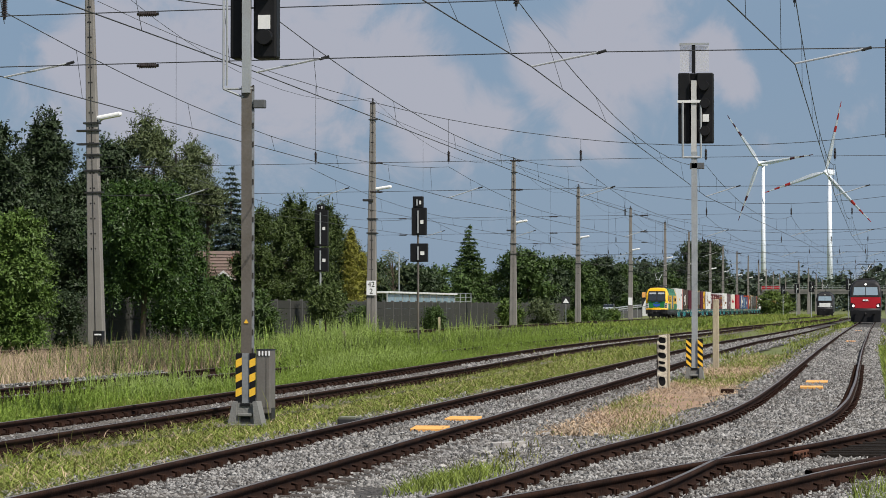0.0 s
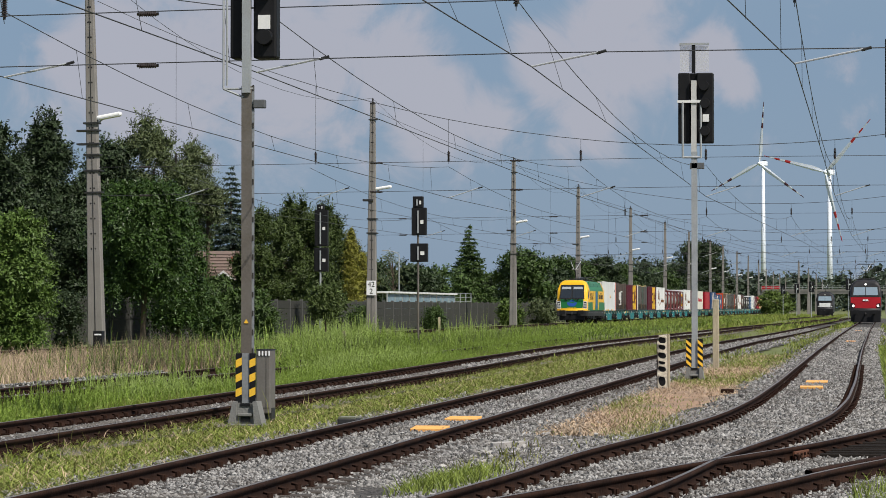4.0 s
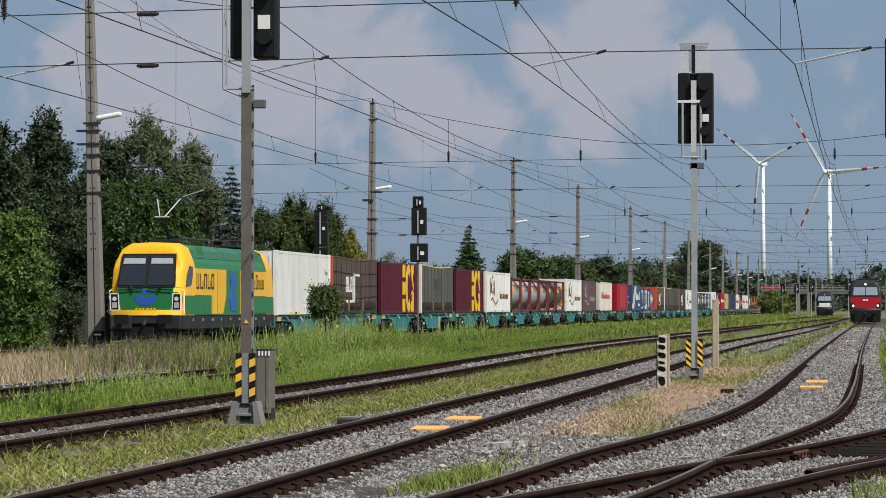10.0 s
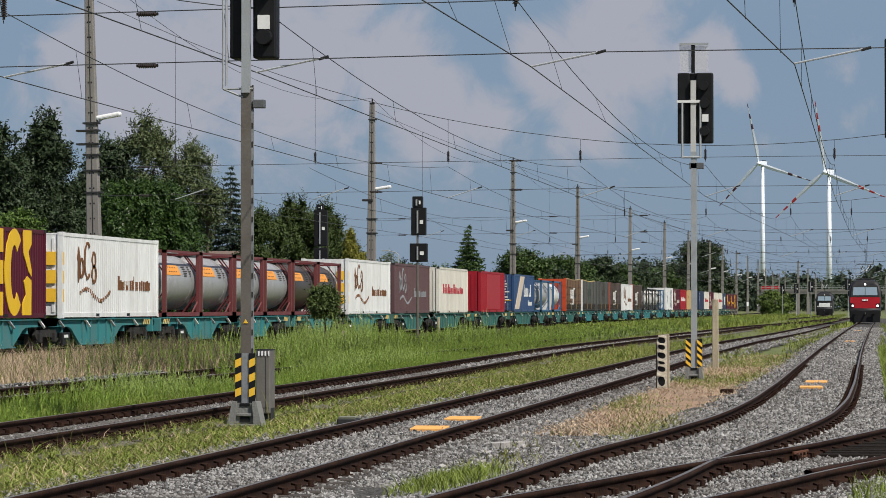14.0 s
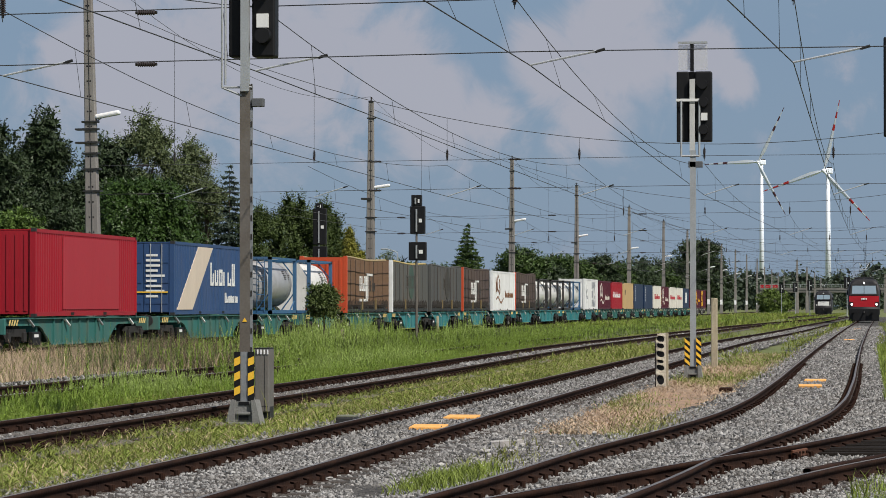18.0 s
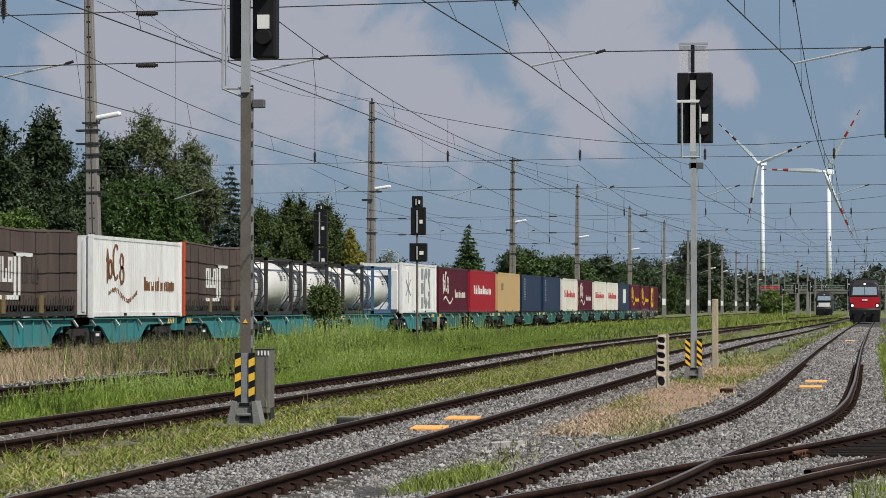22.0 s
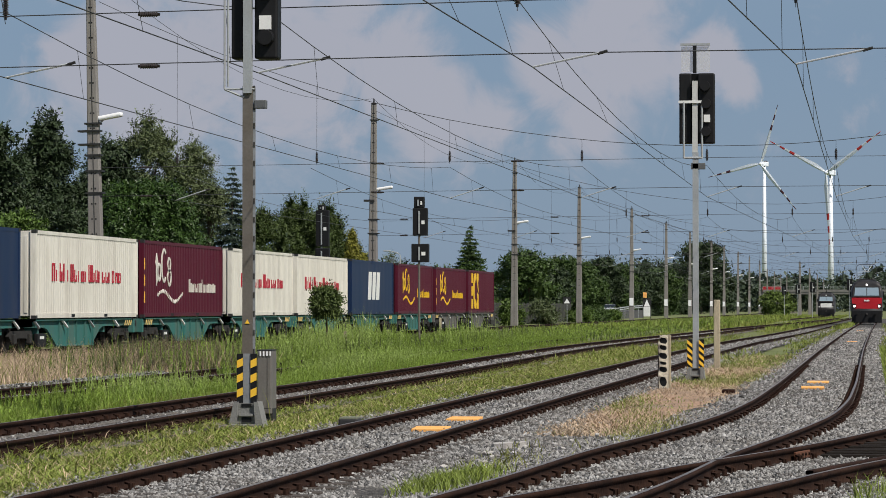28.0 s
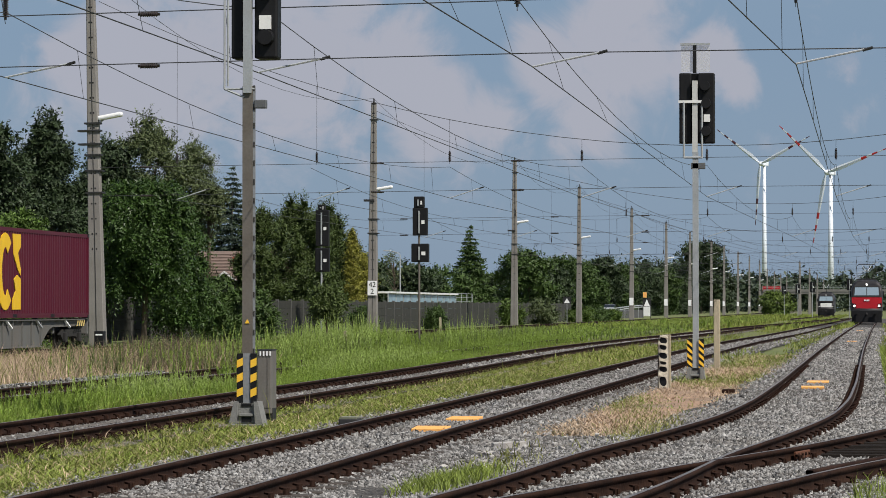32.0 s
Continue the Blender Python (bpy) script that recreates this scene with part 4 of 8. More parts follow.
    tree(-38.0, 219, 0.95, 7.6, 0.3, LEAF_YELLOW, "yellow-green pointed thuja above the wall", 2300, 0.15, 22, "cone", droop=0.4, twig=0.4)
    tree(-37.9, 224, 0.9, 5.9, 0.3, LEAF_YELLOW, "yellow-green bushy thuja behind the wall", 1500, 0.15, 18, droop=0.4, twig=0.4)
    tree(-52, 326, 2.0, 8.0, 4.0, LEAF_OLIVE, "half-bare shrubby tree with thin leaves", 130, 0.24, 6, fill=0.0, rise=0.6)
    spruce(-60, 449, 4.3, 13.9, LEAF_MID, "tall dark spruce above the hedges", 24, 0.5)
    for x, y, r, h, lf in ((-60, 352, 5, 7.2, LEAF_DARK), (-60, 385, 6, 7.0, LEAF_DARK), (-62, 420, 7, 7.2, LEAF_MID), (-58, 455, 6, 6.6, LEAF_DARK), (-46, 403, 4.6, 9.4, LEAF_MID),
                           (-47, 432, 4.5, 8.6, LEAF_DARK), (-46, 455, 4.4, 9.2, LEAF_MID), (-46, 480, 4.0, 8.4, LEAF_MID), (-46, 506, 4.6, 10.0, LEAF_DARK), (-46, 540, 4.6, 9.2, LEAF_MID),
                           (-46, 575, 4.2, 8.0, LEAF_DARK), (-46, 610, 5.0, 9.0, LEAF_DARK), (-46, 660, 5, 10.5, LEAF_MID), (-48, 715, 6, 11, LEAF_DARK), (-48, 775, 6, 14, LEAF_DARK)):
        tree(x, y, r, h, 0.0, lf, "rounded green tree in the row behind the wall", 1700, 0.42, 20, droop=0.2, twig=0.9, narrow=0.6, leaflets=7)
    tree(-48, 845, 8.5, 20.5, 2.0, LEAF_DARK, "large rounded dark green tree above the line", 1900, 0.7, 40, twig=1.4, narrow=0.7, leaflets=6)
    tree(-48, 900, 8, 15, 1.0, LEAF_DARK, "rounded dark green tree beside a larger one", 1200, 0.7, 28, twig=1.4, narrow=0.7, leaflets=6)
    for x, y, r, h, lf in ((-34, 284, 1.3, 2.5, LEAF_BRIGHT), (-34, 312, 1.7, 2.5, LEAF_OLIVE), (-33.5, 345, 1.8, 1.6, LEAF_BRIGHT), (-33.5, 365, 2.2, 1.5, LEAF_MID), (-33.5, 385, 1.8, 1.4, LEAF_BRIGHT),
                           (-33.8, 199, 0.8, 1.6, LEAF_MID), (-33.8, 232, 0.8, 1.7, LEAF_MID), (-34, 187, 1.2, 4.1, LEAF_FEATHER)):
        tree(x, y, r, h, 0.0, lf, "green shrub in front of the grey wall", 700, 0.2, 10, category="shrub", name="shrub", leaflets=7)
    tree(-20.65, 113, 0.60, 2.45, 1.30, LEAF_SAP, "small leafy sapling standing in the weeds", 850, 0.12, 9, droop=0.2, rise=0.35, narrow=0.42, twig=0.3, leaflets=7, name="sapling", fill=0.5)
    tree(-20.3, 640, 4.3, 5.2, 0.0, LEAF_SHRUB, "yellow-green shrub beside the far tracks", 1100, 0.34, 26, category="shrub", name="shrub", leaflets=7)


RNG = np.random.default_rng(5)
build_trees()


def build_far_woods():
    """A band of far trees up to the skyline."""
    rows = []
    for i in range(380):
        y = RNG.uniform(1150, 1700)
        x = -0.078 * y + RNG.uniform(0, 1) * 0.092 * y
        r = RNG.uniform(6, 12)
        h = RNG.uniform(14, 20) + 4 * math.sin(x * 0.05)
        for k in range(4):
            rows.append((x + RNG.normal() * r * 0.6, y + RNG.normal() * 4, h * RNG.uniform(0.15, 0.85), r * 0.6, 4, h * 0.24))
    v, f = leaf_cloud(rows, 60000, 1.3)
    v[:, 2] = np.maximum(v[:, 2], 0)
    ob = mesh_part("far_woods", soup("far_woods", v, f), LEAF_HAZED)
    tagged(ob, "distant dark green woods along the skyline, paled as by haze", "woods", kind="stuff")


build_far_woods()


# ---- noise wall ----
def build_wall():
    w = empty("noise_wall", pose(-36.2, 0, 0), "long low grey concrete noise wall of stacked panels", "wall", kind="structure")
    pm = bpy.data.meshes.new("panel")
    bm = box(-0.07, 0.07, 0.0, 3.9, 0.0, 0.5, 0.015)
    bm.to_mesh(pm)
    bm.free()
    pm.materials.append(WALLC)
    sm = bpy.data.meshes.new("post")
    bm = box(-0.1, 0.1, -0.06, 0.06, -0.3, 2.14)
    bm.to_mesh(sm)
    bm.free()
    sm.materials.append(mat("wall_post_grey", (0.085, 0.085, 0.08), 0.8, 0, 0.15, 2, 20))
    for i in range(62):
        y = 108 + i * 4.1
        o = new("post", sm)
        o.parent = w
        o.matrix_basis = pose(0, y - 0.1, 0)
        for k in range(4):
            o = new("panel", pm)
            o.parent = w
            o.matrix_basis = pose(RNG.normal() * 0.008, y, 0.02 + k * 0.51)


build_wall()


# ---- masts of the overhead line ----
MAST_Y = [120.6, 189, 265, 324, 395, 461, 521, 590, 640, 706, 770, 840]


def lamp_head(parent, z, out=0.9, tall=0.25):
    bm = bmesh.new()
    tube(bm, (0.15, 0, z - 0.25), (out * 0.5, 0, z), 0.035, seg=8)
    part("lamp_arm", bm, GALV, parent)
    bm = box(-0.1, 0.95, -0.17, 0.17, 0, 0.19, 0.07)
    o = part("lamp_head", bm, BRIGHTWHITE, parent, "white street-lamp head")
    o.matrix_basis = pose(out * 0.35, 0, z - 0.05, 0, -9)


def mast(x, y, height, lean=0.0, lamp=0.0, plate=False, width=0.66):
    m = empty("catenary_mast", pose(x, y, 0, 0, lean), "tall tapered grey concrete catenary mast with climbing holes", "mast", "masts of the overhead line")
    bm = bmesh.new()
    w0, w1 = width / 2, width * 0.24
    pts = [[bm.verts.new((sx * w, sy * w * 0.8, z)) for sx, sy in ((-1, -1), (1, -1), (1, 1), (-1, 1))] for w, z in ((w0, -0.3), (w1, height))]
    for i in range(4):
        bm.faces.new((pts[0][i], pts[0][(i + 1) % 4], pts[1][(i + 1) % 4], pts[1][i]))
    bm.faces.new(pts[1])
    bmesh.ops.bevel(bm, geom=[e for e in bm.edges if abs(e.verts[0].co.z - e.verts[1].co.z) > 1], offset=0.03, segments=1, affect="EDGES")
    part("shaft", bm, CONCRETE, m)
    # climbing holes in pairs
    z = 4.0
    while z < height - 0.5 and y < 330:
        w = w0 + (w1 - w0) * (z + 0.3) / (height + 0.3)
        for k in (-0.3, 0.3):
            part("climbing_hole", box(k * w - 0.028, k * w + 0.028, -w * 0.8 - 0.006, -w * 0.8 + 0.05, z, z + 0.06), BLACK, m)
        z += 0.62
    if y < 330:
        part("earth_cable", tube(bmesh.new(), (0.02, -w0 * 0.8 - 0.012, 0), (0.01, -w1 * 0.8 - 0.012, height), 0.013, seg=6), DARKSTEEL, m)
    bm = bmesh.new()
    tube(bm, (0, 0, height), (0, 0, height + 0.28), 0.05, seg=8)
    cuboid(bm, -0.16, 0.16, -0.16, 0.16, height - 0.05, height + 0.02)
    part("cap", bm, INSUL, m)
    for z in (height - 1.1, 7.2, 6.3):
        w = w0 + (w1 - w0) * (z + 0.3) / (height + 0.3) + 0.02
        part("clamp", box(-w - 0.05, w + 0.1, -w * 0.8 - 0.03, w * 0.8 + 0.03, z, z + 0.07), DARKSTEEL, m)
    if y < 125:
        for z in (7.85, 8.3, 8.85, 9.15):
            w = w0 + (w1 - w0) * (z + 0.3) / (height + 0.3) + 0.02
            part("bracket", box(-w - (0.36 if 8 < z < 9 else 0.08), w + 0.06, -w * 0.8 - 0.05, w * 0.8 + 0.05, z, z + 0.07), DARKSTEEL, m, "dark clamp with a short arm")
    elif y < 330:
        part("bracket", box(-w0 - 0.25, 0.1, -w0 * 0.7 - 0.04, w0 * 0.7, 8.35, 8.48), DARKSTEEL, m, "dark clamp with a short arm")
    if lamp:
        lamp_head(m, lamp)
    if plate:
        part("kilometre_plate", box(0.02 - 0.3, 0.02 + 0.3, -w0 * 0.8 - 0.08, -w0 * 0.8 - 0.06, 2.4, 3.32), BRIGHTWHITE, m, "white kilometre plate")
        for txt, zz in (("42", 2.93), ("2", 2.5)):
            cu = bpy.data.curves.new("numeral", "FONT")
            cu.body, cu.size, cu.align_x, cu.extrude = txt, 0.46, "CENTER", 0.004
            cu.materials.append(BLACK)
            o = new("numeral", cu)
            o.parent = m
            o.matrix_basis = pose(0.02, -w0 * 0.8 - 0.086, zz, 90)
    if y > 380 and x < -30:
        part("number_plate", box(-0.26, 0.26, -w0 * 0.8 - 0.06, -w0 * 0.8 - 0.02, 1.9, 2.9), BRIGHTWHITE, m, "blank-looking white plate")
    return m


def build_masts():
    for i, y in enumerate(MAST_Y):
        mast(-31.5, y, 14.6 if i else 15.5, (-1.35 if i == 0 else 0.3 if i == 1 else 0.2), (9.35 if i == 0 else 9.1), plate=i in (1, ))
    for y in (900, 965, 1030, 1100):
        mast(-31.5, y, 13, 0, 6.0)
    for y in (590, 700, 820, 950):
        mast(-12.0 - 0.004 * y, y, 10.5, 0, 0)
    for y in (520, 640, 760):
        mast(3.2, y, 9.5, 0, 6.0)


build_masts()


# ---- overhead wires ----
def wire(name, pts, r, parent, label=""):
    cu = bpy.data.curves.new(name, "CURVE")
    cu.dimensions, cu.bevel_depth, cu.bevel_resolution, cu.resolution_u = "3D", r, 1, 1
    sp = cu.splines.new("POLY")
    sp.points.add(len(pts) - 1)
    for q, p in zip(sp.points, pts):
        q.co = (*p, 1)
    cu.materials.append(WIRE)
    o = new(name, cu)
    o.parent = parent
    if label:
        tagged(o, label)
    return o


def insulator(parent, p, axis="z", length=0.62, r=0.09):
    bm = bmesh.new()
    n = 8
    d = Vector((1, 0, 0)) if axis == "x" else Vector((0, 0, 1))
    p = Vector(p)
    tube(bm, p - d * length * 0.62, p + d * length * 0.62, 0.03, seg=6)
    for i in range(n):
        q = p + d * length * ((i + 0.5) / n - 0.5)
        tube(bm, q - d * 0.012, q + d * 0.02, r, r * 0.6, 10)
    return part("insulator", bm, INSUL, parent, "brown ribbed insulator")


STATIONS = [55, 120.6, 189, 265, 324, 395, 461, 521, 590, 640, 706]
WIRE_X = {55: (-16.5, -11.45, -6.2, -1.4), 120.6: (-16.95, -11.6, -6.6, -1.5)}
Z_CONTACT, Z_LOW, Z_UP, Z_MSG = 6.05, 6.3, 7.28, 7.3


def track_x(key, y):
    l = smooth_line(TRACKS[key], 1.0)
    return float(np.interp(y, l[:, 1], l[:, 0]))


def line_x(key, k, y):
    if y in WIRE_X:
        return WIRE_X[y][k]
    return track_x(key, y) + (0.3 if STATIONS.index(y) % 2 else -0.3)


def catenary(parent, xs, ys, z_c=Z_CONTACT, z_m=Z_MSG, drop=6, beside=0.0):
    """Contact wire, messenger and droppers over one track, from support to support."""
    msg, con, dr = [], [], []
    for a in range(len(ys) - 1):
        for i in range(drop * 2 + 1):
            f = i / (drop * 2)
            x, y = xs[a] + (xs[a + 1] - xs[a]) * f, ys[a] + (ys[a + 1] - ys[a]) * f
            z = z_m - 4 * f * (1 - f) * (z_m - z_c - 0.35)
            xm = x - beside * ((f if a == 0 else 1 - f) if a < 2 else 0.0)
            msg.append((xm, y, z))
            con.append((x, y, z_c))
            if i % 2 == 1:
                dr.append(((xm, y, z), (x, y + 0.5, z_c)))
    wire("messenger_wire", msg, 0.009, parent)
    wire("contact_wire", con, 0.0105, parent)
    for p, q in dr:
        wire("dropper", [p, q], 0.005, parent)


PALESTEEL = mat("pale_galvanised_tube", (0.46, 0.48, 0.50), 0.45, 0.2, 0.1)


def build_overhead():
    o = empty("overhead_line", Matrix(), "overhead contact line with head spans, droppers and insulators", "overhead line", kind="structure")
    keys = ("third", "second", "near", "right")
    for k, key in enumerate(keys):
        ys = [18, 55 + (1.2, 1.0, 0.0, 0.2)[k]] + STATIONS[1:8]
        xs = [line_x(key, k, 55) - (0.4, 0.4, 0.6, 2.1)[k]] + [line_x(key, k, y) for y in STATIONS[:8]]
        catenary(o, xs, ys, beside=0.28 if key == "near" else 0.0)
    for x in (-28.2, -22.4):
        catenary(o, [x + (0.25 if i % 2 else -0.25) for i in range(9)], STATIONS[1:10])
    # head spans: a sagging carrier over two cross wires; the nearest stands a little askew
    for n, y in enumerate(STATIONS[:9]):
        top = 14.2 if n else 13.2
        p0, p1, low = -31.5, 19.5, 8.08
        z_low, z_up = (Z_LOW, Z_UP) if n == 0 else (Z_LOW + 0.15, Z_UP + (0.34 if n == 1 else 0.2))

        def skew(x):
            return y + (max(0.0, -x - 6.2) * 0.11 if n == 0 else 0.0)
        pts = []
        for i in range(33):
            f = i / 32
            x = p0 + (p1 - p0) * f
            pts.append((x, y, low + (top - low) * (2 * (f - 0.5))**2))
        wire("head_span", pts, 0.014, o)
        for z in (z_low, z_up):
            wire("cross_wire", [(p0, skew(p0), z - 0.25 + (0.12 if n == 0 else 0)), (-6.2, y, z), (p1, y, z + 0.08)], 0.011, o)
            for x in ((p0 + 2.0, -19.9, -14.2) if n else (p0 + 17.9,)):
                insulator(o, (x, skew(x), z - 0.01 * (-5 - x)), "x", 0.42 if n else 0.34, 0.055)
        xs = [line_x(key, k, y) for k, key in enumerate(keys)] + ([-28.2, -22.4] if n else [])
        for x in xs:
            f = (x - p0) / (p1 - p0)
            z = low + (top - low) * (2 * (f - 0.5))**2
            xh = x - (0.28 if n == 0 and abs(x + 6.2) < 0.1 else 0.0)
            wire("hanger", [(xh, y, z), (xh, skew(x), z_up - 0.2)], 0.008, o)
            insulator(o, (xh, skew(x), z_up + 0.1), "z", 0.36, 0.065)
            # steady arm from the lower cross wire to the contact wire
            bm = tube(bmesh.new(), (x, skew(x), Z_CONTACT), (x + 1.25, skew(x), z_low), 0.018, 0.022, 6)
            part("steady_arm", bm, PALESTEEL, o)
            bm = tube(bmesh.new(), (x + 1.2, skew(x), z_low - 0.02), (x + 1.38, skew(x), z_low + 0.03), 0.028, seg=6)
            part("arm_clamp", bm, DARKSTEEL, o)
    # feeder wire from mast top to mast top
    tops = [(-31.85, 55.0, 15.6), (-31.85, 120.6, 15.7)] + [(-31.45, y, 14.9) for y in STATIONS[2:9]]
    for a, b in zip(tops, tops[1:]):
        pts = []
        for i in range(13):
            f = i / 12
            p = Vector(a).lerp(Vector(b), f)
            p.z -= 4 * f * (1 - f) * 1.9
            pts.append(tuple(p))
        wire("feeder_wire", pts, 0.011, o)


build_overhead()


# ---- signals ----
def concrete_foot(parent, w=0.52):
    """A cast trapezoid foot: splayed ribs at the sides, a web between them with two openings."""
    for s in (-1, 1):
        poly = [(s * 0.115, 0.37), (s * 0.175, 0.37), (s * w * 0.5, 0.0), (s * (w * 0.5 - 0.12), 0.0)]
        part("foot_rib", prism(bmesh.new(), poly, "y", -0.17, 0.17), CONC_BASE, parent, "splayed grey rib")
    part("foot_web", prism(bmesh.new(), [(-0.12, 0.35), (0.12, 0.35), (0.17, 0.06), (-0.17, 0.06)], "y", -0.11, 0.11), CONC_BASE, parent)
    part("foot_opening", box(-0.075, 0.075, -0.122, -0.108, 0.30, 0.345), BLACK, parent, "dark opening")
    part("foot_opening", box(-0.07, 0.07, -0.122, -0.108, 0.08, 0.15), BLACK, parent, "dark opening")
    part("foot_sill", box(-0.11, 0.11, -0.15, -0.105, 0.16, 0.20, 0.008), CONC_BASE, parent)
    part("foot_slab", box(-w * 0.46, w * 0.46, -0.18, 0.2, -0.2, 0.05, 0.015), CONC_BASE, parent, "grey concrete base slab")


def signal_head(parent, x0, x1, y, z0, z1, lamps):
    part("housing", box(x0, x1, y, y + 0.3, z0, z1, 0.03), BLACK, parent, "black signal housing")
    for lx, lz in lamps:
        bm = bmesh.new()
        tube(bm, (lx, y - 0.14, lz), (lx, y + 0.02, lz), 0.11, 0.12, 16)
        part("lamp_cover", bm, BLACK, parent, "round black lamp cover")


def build_signal_left():
    s = empty("railway_signal", pose(-8.912, 42.6, -0.08), "tall railway signal seen from behind on a brown steel mast", "signal", "railway signals")
    bm = bmesh.new()
    cuboid(bm, -0.075, 0.075, -0.06, -0.045, 0.2, 4.9)
    cuboid(bm, -0.075, 0.075, 0.045, 0.06, 0.2, 4.9)
    cuboid(bm, -0.055, -0.04, -0.045, 0.045, 0.2, 4.9)
    cuboid(bm, 0.02, 0.035, -0.045, 0.045, 0.2, 4.9)
    part("mast", bm, BROWNSTEEL, s, "weathered steel mast")
    part("slotted_flange", box(0.076, 0.112, -0.05, -0.035, 0.2, 4.9), mat("dull_galvanised", (0.25, 0.26, 0.27), 0.55, 0.3, 0.2, 3, 30, 0.1), s, "pale slotted side flange")
    for i in range(15):
        part("mast_slot", box(0.084, 0.104, -0.056, -0.03, 1.05 + i * 0.27, 1.13 + i * 0.27), mat("mast_shade_steel", (0.03, 0.026, 0.022), 0.8, 0.1), s)
    concrete_foot(s)
    for x in (-0.1, 0.1):
        e = new("hazard_panel")
        e.parent = s
        e.matrix_basis = pose(x, -0.1, 0)
        tagged(e, "black and yellow hazard board")
        part("board", box(-0.045, 0.045, 0, 0.02, 0.34, 1.06), BLACK, e)
        for i in range(3):
            z = 0.43 + i * 0.21
            part("band", prism(bmesh.new(), [(-0.044, z), (0.044, z + 0.04), (0.044, z + 0.15), (-0.044, z + 0.11)], "y", -0.005, -0.001), YELLOW, e)
    part("mast_sleeve", box(-0.056, 0.056, -0.085, -0.065, 0.34, 1.06), mat("dull_galvanised", (0.25, 0.26, 0.27), 0.55, 0.3, 0.2, 3, 30, 0.1), s)
    part("top_mast", box(-0.06, 0.06, -0.1, 0.0, 4.8, 6.9), GALV, s, "pale galvanised top section")
    signal_head(s, 0.08, 0.42, 0.02, 5.3, 7.1, [(0.26, 5.6), (0.26, 6.28)])
    signal_head(s, -0.26, -0.07, 0.02, 5.3, 7.1, [])
    part("plate", box(0.16, 0.33, -0.03, 0.02, 5.72, 5.92), WHITE, s, "small pale plate")
    bm = bmesh.new()
    for p, q in (((-0.34, -0.05, 6.9), (-0.34, -0.05, 4.86)), ((-0.34, -0.05, 4.86), (-0.05, -0.05, 4.74)), ((-0.29, -0.05, 6.9), (-0.29, -0.05, 4.9)), ((-0.34, -0.05, 4.86), (0.1, -0.05, 4.86))):
        tube(bm, p, q, 0.016, seg=8)
    part("ladder_frame", bm, GALV, s)
    part("side_box", box(0.1, 0.27, -0.08, 0.05, 4.58, 4.70, 0.01), mat("bracket_dark_zinc", (0.12, 0.125, 0.13), 0.6, 0.3), s, "small grey bracket box")
    bm = bmesh.new()
    prism(bm, [(-0.035, 1.49), (0.035, 1.49), (0, 1.55)], "y", -0.07, -0.064)
    part("warning_triangle", bm, YELLOW, s, "small yellow warning triangle")
    c = empty("cabinet", pose(-9.09, 44.3, -0.06), "grey steel signalling cabinet beside the mast", "cabinet")
    part("body", box(0.0, 0.215, -0.2, 0.2, 0.12, 1.06, 0.015), mat("cabinet_grey", (0.155, 0.145, 0.13), 0.55, 0.1, 0.15, 2, 30, dirt=(0.09, 0.06, 0.04), dirt_amount=0.45, dirt_scale=2.5), c)
    # added foot, coloured dark to pass for the shaded gap below the body
    part("foot", box(0.05, 0.22, -0.12, 0.15, -0.1, 0.2), DARKSTEEL, c)
    for k in range(4):
        part("fastener", box(0.04 + k * 0.05, 0.06 + k * 0.05, -0.215, -0.2, 0.98, 1.05), BRIGHTWHITE, c, "pale hook at the top edge")
    part("cap", box(-0.005, 0.22, -0.205, 0.205, 1.06, 1.075), DARKSTEEL, c)
    for z in (0.2, 0.98):
        part("door_seam", box(0.01, 0.205, -0.204, -0.2, z, z + 0.008), DARKSTEEL, c)
    part("door_seam", box(0.15, 0.156, -0.204, -0.2, 0.14, 1.04), DARKSTEEL, c)


build_signal_left()


SCREEN = mat("wire_mesh_grey", (0.62, 0.62, 0.62), 0.6, 0.1, 0.05)
SCREEN.node_tree.nodes["Principled BSDF"].inputs["Alpha"].default_value = 0.3


